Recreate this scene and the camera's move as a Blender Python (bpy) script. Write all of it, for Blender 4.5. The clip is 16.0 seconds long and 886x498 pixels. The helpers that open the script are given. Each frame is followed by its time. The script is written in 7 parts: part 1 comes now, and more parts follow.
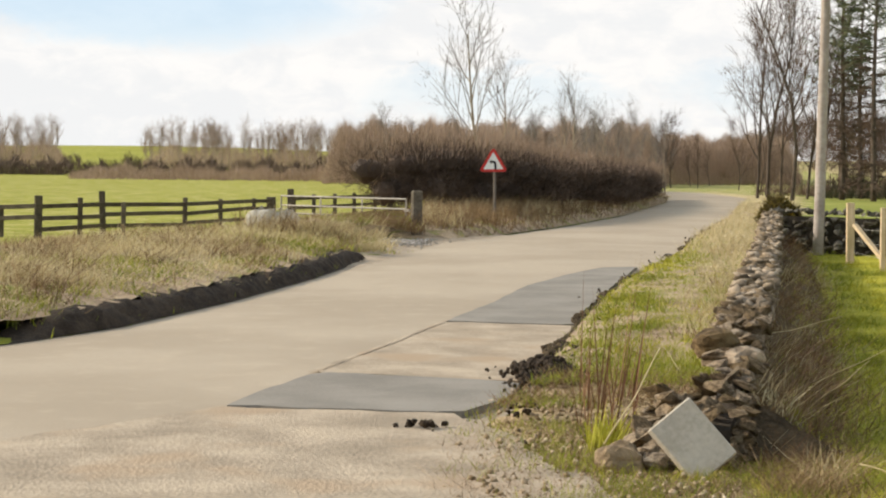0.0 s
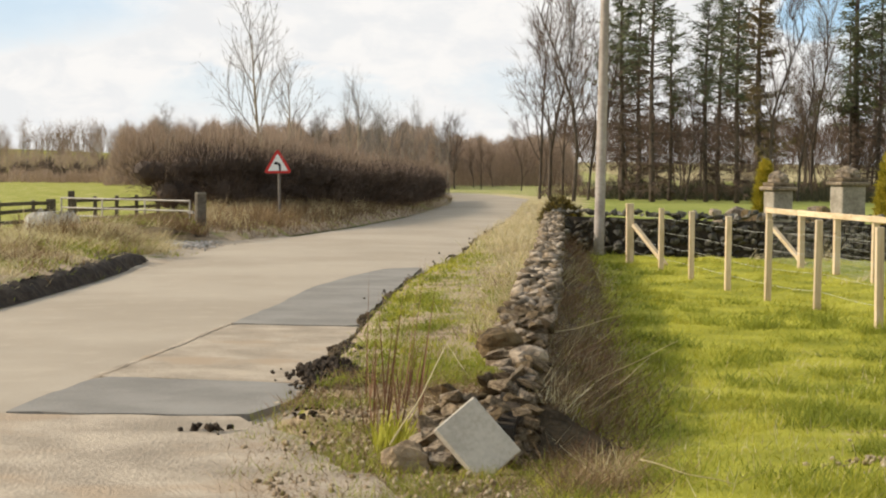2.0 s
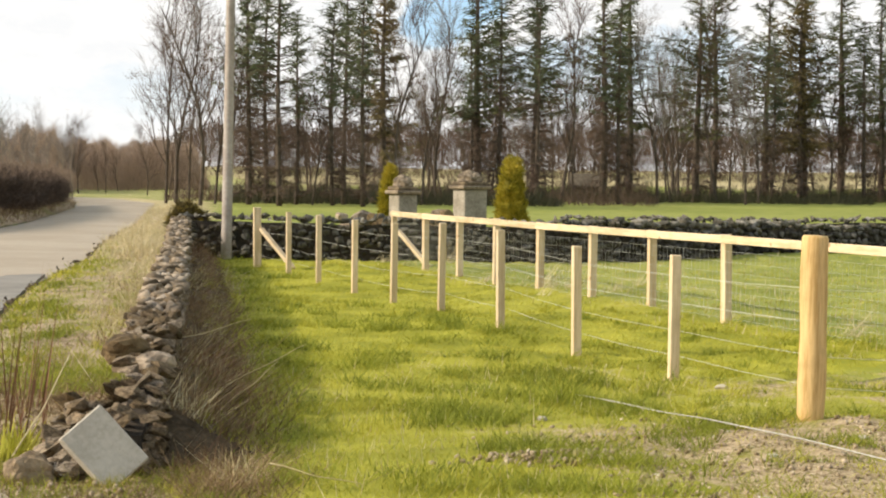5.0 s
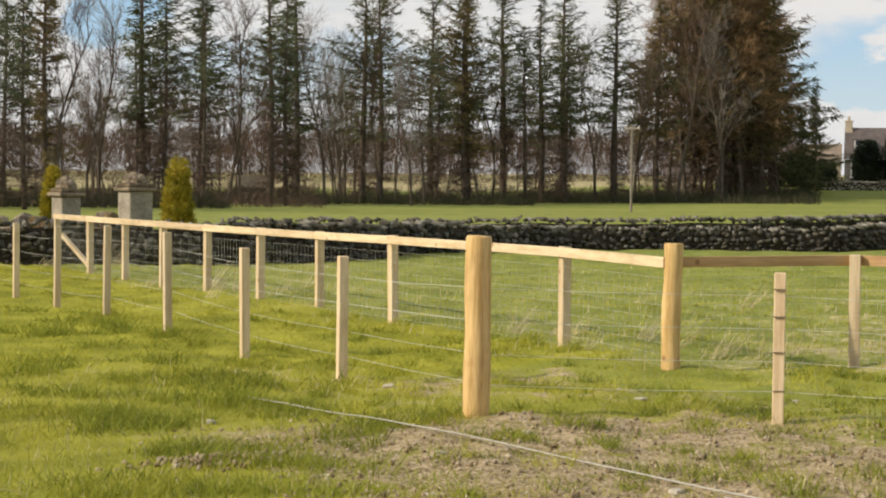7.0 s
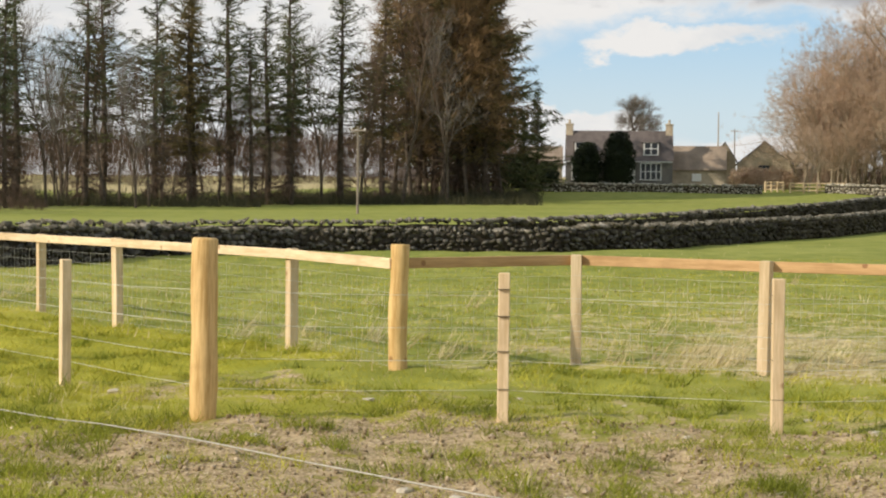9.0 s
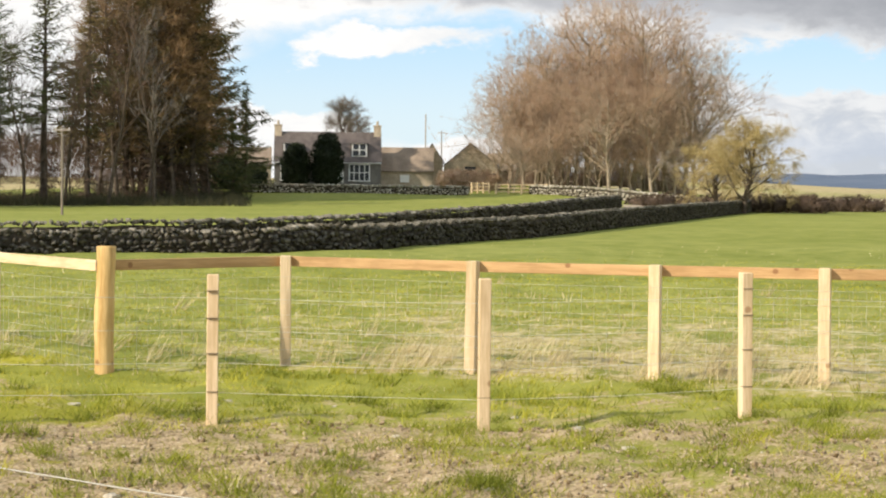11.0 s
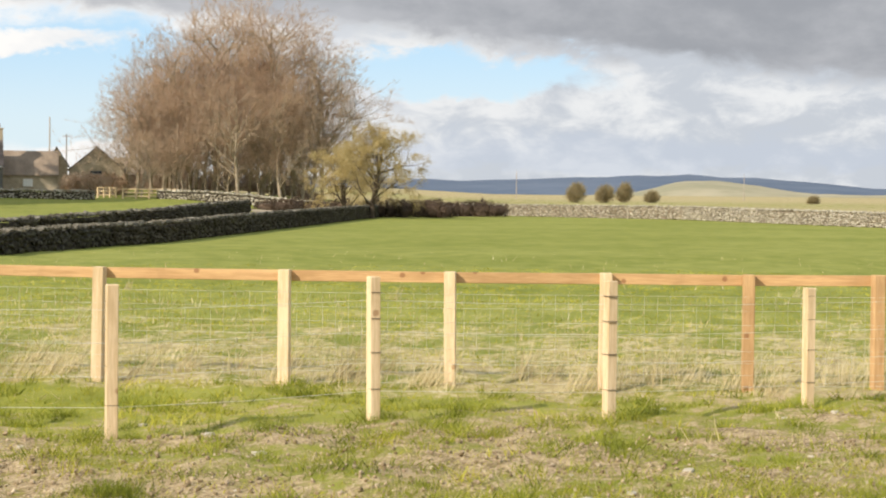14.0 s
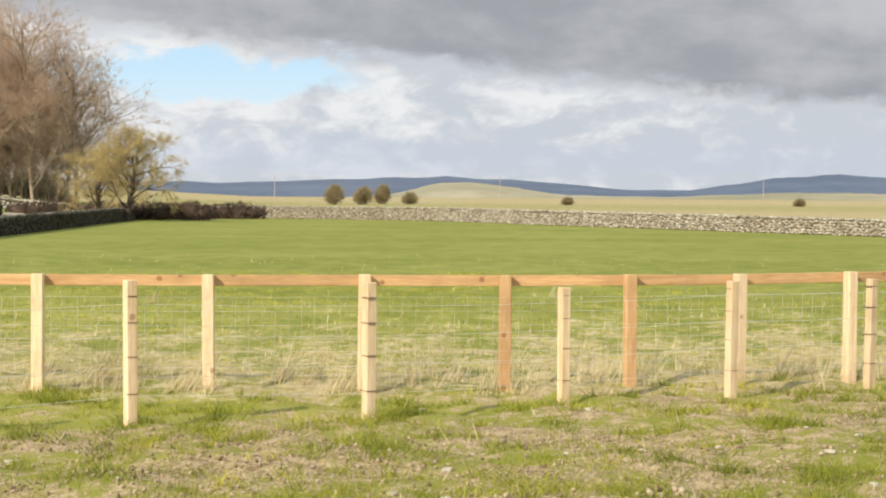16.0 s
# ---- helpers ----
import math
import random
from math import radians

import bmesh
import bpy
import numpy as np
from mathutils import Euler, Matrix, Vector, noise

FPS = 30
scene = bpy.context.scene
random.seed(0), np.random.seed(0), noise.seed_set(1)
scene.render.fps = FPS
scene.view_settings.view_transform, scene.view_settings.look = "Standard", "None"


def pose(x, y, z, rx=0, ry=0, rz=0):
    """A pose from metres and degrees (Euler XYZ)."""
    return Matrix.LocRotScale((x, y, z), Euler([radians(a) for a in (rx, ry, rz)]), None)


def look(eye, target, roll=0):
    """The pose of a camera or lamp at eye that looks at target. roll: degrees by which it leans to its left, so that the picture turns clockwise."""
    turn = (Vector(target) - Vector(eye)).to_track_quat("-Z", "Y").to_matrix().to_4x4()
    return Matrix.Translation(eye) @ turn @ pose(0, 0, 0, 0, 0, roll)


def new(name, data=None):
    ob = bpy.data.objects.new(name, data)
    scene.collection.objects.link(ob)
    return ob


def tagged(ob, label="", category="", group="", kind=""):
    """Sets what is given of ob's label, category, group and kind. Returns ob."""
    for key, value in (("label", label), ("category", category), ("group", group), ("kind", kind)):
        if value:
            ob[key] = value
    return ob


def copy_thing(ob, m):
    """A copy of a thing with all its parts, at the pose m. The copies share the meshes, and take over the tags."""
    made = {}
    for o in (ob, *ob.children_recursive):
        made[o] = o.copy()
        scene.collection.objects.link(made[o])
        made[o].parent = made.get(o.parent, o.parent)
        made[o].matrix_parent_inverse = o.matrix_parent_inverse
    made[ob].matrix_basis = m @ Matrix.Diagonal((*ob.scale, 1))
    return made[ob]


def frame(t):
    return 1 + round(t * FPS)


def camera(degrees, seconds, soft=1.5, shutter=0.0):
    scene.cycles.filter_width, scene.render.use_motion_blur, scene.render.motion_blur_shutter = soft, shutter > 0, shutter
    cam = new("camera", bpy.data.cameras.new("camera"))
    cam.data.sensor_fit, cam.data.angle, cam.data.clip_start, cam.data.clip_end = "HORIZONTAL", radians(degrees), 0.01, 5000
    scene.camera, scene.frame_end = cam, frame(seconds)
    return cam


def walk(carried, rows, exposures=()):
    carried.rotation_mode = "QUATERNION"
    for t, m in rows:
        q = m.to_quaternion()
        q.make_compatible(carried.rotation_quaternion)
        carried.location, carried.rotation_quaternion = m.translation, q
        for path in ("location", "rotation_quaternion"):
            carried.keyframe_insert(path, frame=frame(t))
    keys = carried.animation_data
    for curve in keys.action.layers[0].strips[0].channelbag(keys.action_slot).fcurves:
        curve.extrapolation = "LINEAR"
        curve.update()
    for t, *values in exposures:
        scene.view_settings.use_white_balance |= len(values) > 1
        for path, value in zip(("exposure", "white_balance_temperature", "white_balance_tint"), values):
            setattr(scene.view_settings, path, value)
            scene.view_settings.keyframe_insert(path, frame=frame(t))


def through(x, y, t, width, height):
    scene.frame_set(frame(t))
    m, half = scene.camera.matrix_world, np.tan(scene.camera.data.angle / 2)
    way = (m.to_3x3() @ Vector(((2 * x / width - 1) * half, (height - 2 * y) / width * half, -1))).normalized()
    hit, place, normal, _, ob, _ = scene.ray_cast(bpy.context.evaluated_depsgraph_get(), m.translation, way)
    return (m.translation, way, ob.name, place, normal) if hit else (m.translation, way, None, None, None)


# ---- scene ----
cam = camera(27.07, 16.0, soft=2.1)
EYE = 1.72
# seconds, yaw, pitch, roll: a hand pan where the camera stands
ROWS = [
    (0.0, 0.0, -2.57, -0.66), (0.5, -1.82, -2.53, -0.60), (1.0, -3.31, -2.51, -0.61), (1.5, -5.30, -2.47, -0.63),
    (2.0, -6.69, -2.45, -0.63), (2.5, -8.34, -2.42, -0.63), (3.0, -9.88, -2.38, -0.64), (3.2, -10.76, -2.36, -0.64),
    (5.3, -19.25, -2.18, -0.65), (5.5, -19.95, -2.17, -0.65), (6.0, -22.97, -2.13, -0.62), (6.5, -25.86, -2.08, -0.62),
    (7.0, -28.58, -2.04, -0.55), (7.5, -29.78, -2.03, -0.51), (8.0, -31.51, -2.01, -0.53), (8.5, -34.45, -1.96, -0.55),
    (9.0, -37.07, -1.91, -0.51), (9.5, -40.27, -1.87, -0.49), (9.7, -41.23, -1.86, -0.50), (11.8, -48.42, -1.74, -0.58),
    (12.0, -49.03, -1.72, -0.59), (12.5, -51.97, -1.64, -0.70), (13.0, -54.58, -1.59, -0.74), (13.5, -56.00, -1.56, -0.70),
    (14.0, -57.62, -1.53, -0.64), (14.5, -59.56, -1.50, -0.60), (15.0, -61.35, -1.47, -0.53), (15.5, -63.31, -1.43, -0.49),
    (16.0, -65.13, -1.40, -0.45),
]
walk(cam, [(t, pose(0, 0, EYE, 90 + pitch, roll, yaw)) for t, yaw, pitch, roll in ROWS], exposures=[(t, e + 0.06, 6700, 12) for t, e in ((0.0, 0.0), (1.0, -0.05), (2.0, -0.06), (3.0, 0.07), (5.5, 0.10), (6.0, -0.04), (7.0, -0.32), (8.5, -0.34), (9.0, -0.24), (9.5, -0.16), (12.0, 0.12), (12.6, 0.0), (16.0, 0.0))])

# ---- sky and sun ----
SUN_AZ, SUN_EL = radians(78), radians(29.5)
sun = new("sun", bpy.data.lights.new("sun", "SUN"))
sun.data.energy, sun.data.angle, sun.data.color = 5.0, radians(0.6), (1.0, 0.91, 0.77)
sun.matrix_world = look((0, 0, 60), Vector((0, 0, 60)) - Vector((-math.sin(SUN_AZ) * math.cos(SUN_EL), math.cos(SUN_AZ) * math.cos(SUN_EL), math.sin(SUN_EL))))


class Nodes:
    """Short way to write a node tree."""

    def __init__(self, tree):
        self.tree = tree
        tree.nodes.clear()

    def add(self, kind, **sets):
        n = self.tree.nodes.new(kind)
        for key, value in sets.items():
            if key in n.inputs:
                sock = n.inputs[key]
                if isinstance(value, bpy.types.NodeSocket):
                    self.tree.links.new(value, sock)
                else:
                    sock.default_value = value
            else:
                setattr(n, key, value)
        return n

    def link(self, a, b):
        self.tree.links.new(a, b)

    def math(self, op, a, b=0.5, clamp=False):
        n = self.tree.nodes.new("ShaderNodeMath")
        n.operation, n.use_clamp = op, clamp
        for i, v in enumerate((a, b)):
            if isinstance(v, bpy.types.NodeSocket):
                self.tree.links.new(v, n.inputs[i])
            else:
                n.inputs[i].default_value = v
        return n.outputs[0]

    def noise(self, vector, scale, detail=3.0, rough=0.55, distort=0.0):
        n = self.tree.nodes.new("ShaderNodeTexNoise")
        n.inputs["Scale"].default_value, n.inputs["Detail"].default_value = scale, detail
        n.inputs["Roughness"].default_value, n.inputs["Distortion"].default_value = rough, distort
        self.tree.links.new(vector, n.inputs["Vector"])
        return n.outputs["Fac"]

    def ramp(self, fac, lo, hi):
        n = self.tree.nodes.new("ShaderNodeMapRange")
        n.interpolation_type = "SMOOTHSTEP"
        n.inputs["From Min"].default_value, n.inputs["From Max"].default_value = lo, hi
        self.tree.links.new(fac, n.inputs["Value"])
        return n.outputs[0]

    def mix(self, fac, a, b, blend="MIX"):
        n = self.tree.nodes.new("ShaderNodeMix")
        n.data_type, n.blend_type = "RGBA", blend
        for sock, v in ((n.inputs[0], fac), (n.inputs[6], a), (n.inputs[7], b)):
            if isinstance(v, bpy.types.NodeSocket):
                self.tree.links.new(v, sock)
            elif isinstance(v, (int, float)):
                sock.default_value = v
            else:
                sock.default_value = (*v[:3], 1)
        return n.outputs[2]


world = bpy.data.worlds.new("sky")
scene.world = world
world.use_nodes = True
W = Nodes(world.node_tree)
sky = W.add("ShaderNodeTexSky", sky_type="NISHITA", sun_disc=False, sun_elevation=SUN_EL, sun_rotation=-SUN_AZ, altitude=150.0, air_density=1.0, dust_density=1.2, ozone_density=1.2)
way = W.add("ShaderNodeTexCoord").outputs["Generated"]
sep = W.add("ShaderNodeSeparateXYZ", Vector=way)
stretched = W.add("ShaderNodeVectorMath", operation="MULTIPLY")
W.link(way, stretched.inputs[0])
stretched.inputs[1].default_value = (1.0, 1.0, 3.4)


billow = W.noise(stretched.outputs[0], 4.6, 7.0, 0.52, 0.2)
puffed = W.add("ShaderNodeVectorMath", operation="MULTIPLY")
W.link(way, puffed.inputs[0])
puffed.inputs[1].default_value = (1.0, 1.0, 2.0)
wisps = W.noise(puffed.outputs[0], 13.0, 6.0, 0.6, 0.1)
curls = W.noise(puffed.outputs[0], 30.0, 5.0, 0.6, 0.3)
lumps = W.math("ADD", W.math("MULTIPLY", billow, 0.72), W.math("MULTIPLY", wisps, 0.28))
# bearing and height in degrees, frayed by the noise
bearing = W.math("MULTIPLY", W.math("ARCTAN2", sep.outputs["X"], sep.outputs["Y"]), 57.2958)
height = W.math("MULTIPLY", W.math("ARCSINE", sep.outputs["Z"]), 57.2958)
bearing_f = W.math("ADD", bearing, W.math("MULTIPLY", W.math("SUBTRACT", wisps, 0.5), 8.0))
height_f = W.math("ADD", height, W.math("ADD", W.math("MULTIPLY", W.math("SUBTRACT", curls, 0.5), 1.8), W.math("MULTIPLY", W.math("SUBTRACT", wisps, 0.5), 1.6)))


def bank(az, el, wide, tall, soft=0.45):
    """1 inside a frayed oval of the sky, 0 outside."""
    a = W.math("DIVIDE", W.math("SUBTRACT", bearing_f, az), wide)
    b = W.math("DIVIDE", W.math("SUBTRACT", height_f, el), tall)
    r = W.math("ADD", W.math("MULTIPLY", a, a), W.math("MULTIPLY", b, b))
    return W.ramp(r, 1.0 + soft, 1.0 - soft)


def most(*items):
    out = items[0]
    for k in items[1:]:
        out = W.math("MAXIMUM", out, k)
    return out


right = W.ramp(bearing, 44.0, 60.0)
gaps = most(bank(45.5, 3.5, 6.2, 2.1), bank(57.6, 3.9, 4.6, 0.75), bank(18.2, 5.3, 1.9, 1.3), W.math("MULTIPLY", bank(-9.5, 4.9, 6.5, 1.3, 0.7), 0.62), W.math("MULTIPLY", bank(1.5, 2.3, 4.0, 0.8, 0.8), 0.4), W.math("MULTIPLY", bank(9.5, 2.6, 2.2, 0.8, 0.8), 0.35), W.math("MULTIPLY", bank(24.0, 3.4, 5.0, 1.0, 0.8), 0.55), W.math("MULTIPLY", W.ramp(height, 8.0, 13.0), W.ramp(lumps, 0.51, 0.45)))
puffs = most(bank(44.3, 4.75, 2.6, 0.6), bank(41.2, 2.15, 2.4, 0.55), bank(48.5, 1.3, 3.5, 0.6))
cover = most(W.math("SUBTRACT", 1.0, gaps), puffs)
shelf = W.math("SUBTRACT", height_f, W.math("SUBTRACT", 6.1, W.math("MULTIPLY", W.math("MAXIMUM", W.math("SUBTRACT", bearing, 44.0), 0.0), 0.085)))
heavy = W.math("MULTIPLY", W.ramp(shelf, -0.35, 0.45), W.math("MULTIPLY", W.ramp(bearing, 37.0, 43.0), W.ramp(bearing, 118.0, 100.0)))
shade = W.math("MULTIPLY", W.ramp(W.math("ADD", W.math("MULTIPLY", billow, 0.4), W.math("MULTIPLY", curls, 0.6)), 0.60, 0.42), W.math("ADD", W.math("MULTIPLY", right, 0.38), 0.5))
base_tone = W.mix(shade, W.mix(right, (8.75, 8.85, 8.75), (7.4, 7.75, 7.95)), W.mix(right, (6.9, 7.4, 7.8), (4.8, 5.35, 6.0)))
low_haze = W.math("MULTIPLY", right, W.math("MULTIPLY", W.ramp(height_f, 2.3, 1.4), W.ramp(height_f, 0.75, 1.05)))
base_tone = W.mix(W.math("MULTIPLY", low_haze, 0.6), base_tone, (4.9, 5.6, 6.6))
tone = W.mix(heavy, base_tone, W.mix(W.ramp(W.math("ADD", W.math("MULTIPLY", wisps, 0.5), W.math("MULTIPLY", billow, 0.5)), 0.38, 0.62), (3.1, 3.35, 3.7), (4.7, 4.95, 5.3)))
blue = W.mix(0.22, W.mix(W.ramp(height, 1.5, 5.5), (6.9, 8.7, 9.8), (4.7, 7.4, 9.9)), sky.outputs[0])
paint = W.mix(most(cover, heavy), blue, tone)
W.link(W.add("ShaderNodeBackground", Color=paint, Strength=0.108).outputs[0], W.add("ShaderNodeOutputWorld").inputs[0])

# ---- materials ----


def material(name):
    m = bpy.data.materials.new(name)
    m.use_nodes = True
    n = Nodes(m.node_tree)
    out = n.add("ShaderNodeOutputMaterial")
    bsdf = n.add("ShaderNodeBsdfPrincipled", Roughness=0.85)
    bsdf.inputs["Specular IOR Level"].default_value = 0.25
    n.link(bsdf.outputs[0], out.inputs[0])
    return m, n, bsdf, out


def bump(n, bsdf, height, strength, distance):
    b = n.add("ShaderNodeBump", Height=height, Strength=strength, Distance=distance)
    n.link(b.outputs[0], bsdf.inputs["Normal"])


def mottled(name, dark, light, scale, rough=0.85, fine=8.0, relief=0.4, depth=0.01, vary=0.0, metal=0.0, island=False, third=None):
    """Two scales of noise between two colours, with relief; vary shifts the value from object to object."""
    m, n, bsdf, _ = material(name)
    co = n.add("ShaderNodeTexCoord").outputs["Object"]
    big, small = n.noise(co, scale, 4.0), n.noise(co, scale * fine, 3.0, 0.65)
    col = n.mix(n.ramp(n.math("ADD", n.math("MULTIPLY", big, 0.6), n.math("MULTIPLY", small, 0.4)), 0.34, 0.66), dark, light)
    if third:
        col = n.mix(n.ramp(n.noise(co, scale * 0.6, 3.0), 0.52, 0.68), col, third)
    if vary:
        rnd = n.add("ShaderNodeNewGeometry").outputs["Random Per Island"] if island else n.add("ShaderNodeObjectInfo").outputs["Random"]
        hsv = n.add("ShaderNodeHueSaturation", Color=col, Value=n.math("ADD", n.math("MULTIPLY", rnd, 2 * vary), 1 - vary), Saturation=n.math("ADD", n.math("MULTIPLY", rnd, -vary), 1 + vary / 2))
        col = hsv.outputs[0]
    n.link(col, bsdf.inputs["Base Color"])
    bsdf.inputs["Roughness"].default_value, bsdf.inputs["Metallic"].default_value = rough, metal
    if relief:
        bump(n, bsdf, small, relief, depth)
    return m


def wood(name, dark, light, knot, vary=0.1, rough=0.75, run=(1.0, 1.0, 0.07)):
    """Sawn or peeled softwood: grain drawn out along the length, knots, checks; each piece differs."""
    m, n, bsdf, _ = material(name)
    rnd = n.add("ShaderNodeObjectInfo").outputs["Random"]
    co = n.add("ShaderNodeVectorMath", operation="ADD")
    n.link(n.add("ShaderNodeTexCoord").outputs["Object"], co.inputs[0])
    n.link(n.add("ShaderNodeCombineXYZ", X=n.math("MULTIPLY", rnd, 37.0), Y=n.math("MULTIPLY", rnd, 11.0), Z=n.math("MULTIPLY", rnd, 53.0)).outputs[0], co.inputs[1])
    long_ = n.add("ShaderNodeVectorMath", operation="MULTIPLY")
    n.link(co.outputs[0], long_.inputs[0])
    long_.inputs[1].default_value = run
    grain, streak = n.noise(long_.outputs[0], 75.0, 4.0, 0.7), n.noise(long_.outputs[0], 16.0, 3.0, 0.6)
    stain = n.noise(co.outputs[0], 2.6, 4.0)
    col = n.mix(n.ramp(n.math("ADD", n.math("MULTIPLY", grain, 0.45), n.math("MULTIPLY", streak, 0.55)), 0.34, 0.66), dark, light)
    col = n.mix(n.math("MULTIPLY", n.ramp(stain, 0.5, 0.72), 0.4), col, [c * 0.74 for c in dark])
    spots = n.add("ShaderNodeTexVoronoi", Scale=4.2, Randomness=1.0)
    n.link(co.outputs[0], spots.inputs["Vector"])
    knots = n.ramp(n.math("ADD", spots.outputs["Distance"], n.math("MULTIPLY", grain, 0.06)), 0.17, 0.11)
    col = n.mix(n.math("MULTIPLY", knots, 0.75), col, knot)
    hsv = n.add("ShaderNodeHueSaturation", Color=col, Value=n.math("ADD", n.math("MULTIPLY", rnd, 2 * vary), 1 - vary))
    n.link(hsv.outputs[0], bsdf.inputs["Base Color"])
    bsdf.inputs["Roughness"].default_value = rough
    bump(n, bsdf, n.math("SUBTRACT", grain, n.math("MULTIPLY", knots, 0.5)), 0.35, 0.004)
    return m


def leafy(name, colours, through=0.35, scale=0.35, place_share=0.4):
    """Blades and leaves: colour by piece and by place, some light coming through."""
    m, n, bsdf, out = material(name)
    rnd = n.add("ShaderNodeNewGeometry")
    place = n.noise(rnd.outputs["Position"], scale, 3.0)
    ramp = n.add("ShaderNodeValToRGB", Fac=n.math("ADD", n.math("MULTIPLY", rnd.outputs["Random Per Island"], 1 - place_share), n.math("MULTIPLY", n.ramp(place, 0.32, 0.68), place_share)))
    while len(ramp.color_ramp.elements) < len(colours):
        ramp.color_ramp.elements.new(0.5)
    for i, c in enumerate(colours):
        ramp.color_ramp.elements[i].position, ramp.color_ramp.elements[i].color = i / (len(colours) - 1), (*c, 1)
    n.link(ramp.outputs[0], bsdf.inputs["Base Color"])
    bsdf.inputs["Roughness"].default_value = 0.7
    if through:
        tr = n.add("ShaderNodeBsdfTranslucent", Color=ramp.outputs[0])
        mx = n.add("ShaderNodeMixShader")
        mx.inputs[0].default_value = through
        n.link(bsdf.outputs[0], mx.inputs[1]), n.link(tr.outputs[0], mx.inputs[2]), n.link(mx.outputs[0], out.inputs[0])
    return m


def ground_material():
    m, n, bsdf, _ = material("field")
    p = n.add("ShaderNodeNewGeometry").outputs["Position"]
    flat = n.add("ShaderNodeVectorMath", operation="MULTIPLY")
    n.link(p, flat.inputs[0])
    flat.inputs[1].default_value = (1, 1, 0)
    p = flat.outputs[0]
    n1, n2, n3, n4 = n.noise(p, 0.09, 4.0), n.noise(p, 0.9, 4.0, 0.6), n.noise(p, 6.0, 4.0, 0.65), n.noise(p, 34.0, 2.0)
    green = n.mix(n.ramp(n2, 0.35, 0.65), (0.22, 0.22, 0.021), (0.36, 0.34, 0.042))
    green = n.mix(n.math("MULTIPLY", n.ramp(n1, 0.4, 0.65), 0.45), green, (0.35, 0.33, 0.07))
    green = n.mix(n.math("MULTIPLY", n.ramp(n3, 0.5, 0.72), 0.45), green, (0.12, 0.145, 0.018))
    lush = n.mix(n.ramp(n.math("ADD", n.math("MULTIPLY", n1, 0.4), n.math("MULTIPLY", n2, 0.6)), 0.35, 0.65), (0.175, 0.205, 0.045), (0.275, 0.29, 0.083))
    green = n.mix(n.add("ShaderNodeAttribute", attribute_name="pasture").outputs["Fac"], green, lush)
    straw = n.mix(n.ramp(n3, 0.35, 0.68), (0.33, 0.265, 0.13), (0.52, 0.44, 0.25))
    soil = n.mix(n.ramp(n.math("ADD", n.math("MULTIPLY", n3, 0.55), n.math("MULTIPLY", n4, 0.45)), 0.38, 0.60), (0.16, 0.112, 0.06), (0.47, 0.36, 0.215))
    soil = n.mix(n.math("MULTIPLY", n.ramp(n4, 0.58, 0.70), 0.6), soil, (0.64, 0.56, 0.42))
    masks = []
    for key, nz, w in (("dry", n2, 0.9), ("dirt", n2, 0.9)):
        a = n.add("ShaderNodeAttribute", attribute_name=key).outputs["Fac"]
        s = n.math("ADD", a, n.math("MULTIPLY", n.math("SUBTRACT", n.math("ADD", n.math("MULTIPLY", nz, 0.55), n.math("MULTIPLY", n3, 0.45)), 0.5), w * 2.2))
        masks.append(n.ramp(s, 0.35, 0.65))
    col = n.mix(masks[1], n.mix(masks[0], green, straw), soil)
    n.link(col, bsdf.inputs["Base Color"])
    bsdf.inputs["Roughness"].default_value = 0.95
    bsdf.inputs["Specular IOR Level"].default_value = 0.1
    bump(n, bsdf, n.math("ADD", n3, n.math("MULTIPLY", n4, 0.8)), 0.6, 0.03)
    return m


def road_material():
    m, n, bsdf, _ = material("worn_asphalt")
    p = n.add("ShaderNodeTexCoord").outputs["Object"]
    n1, n2, n3 = n.noise(p, 0.25, 4.0), n.noise(p, 2.2, 5.0, 0.65), n.noise(p, 70.0, 2.0, 0.7)
    col = n.mix(n.ramp(n1, 0.35, 0.65), (0.33, 0.272, 0.198), (0.40, 0.335, 0.25))
    col = n.mix(n.math("MULTIPLY", n.ramp(n2, 0.5, 0.75), 0.4), col, (0.50, 0.41, 0.30))
    col = n.mix(n.math("MULTIPLY", n.ramp(n3, 0.4, 0.7), 0.35), col, (0.24, 0.20, 0.155))
    n.link(col, bsdf.inputs["Base Color"])
    bsdf.inputs["Roughness"].default_value = 0.9
    bump(n, bsdf, n3, 0.35, 0.006)
    return m


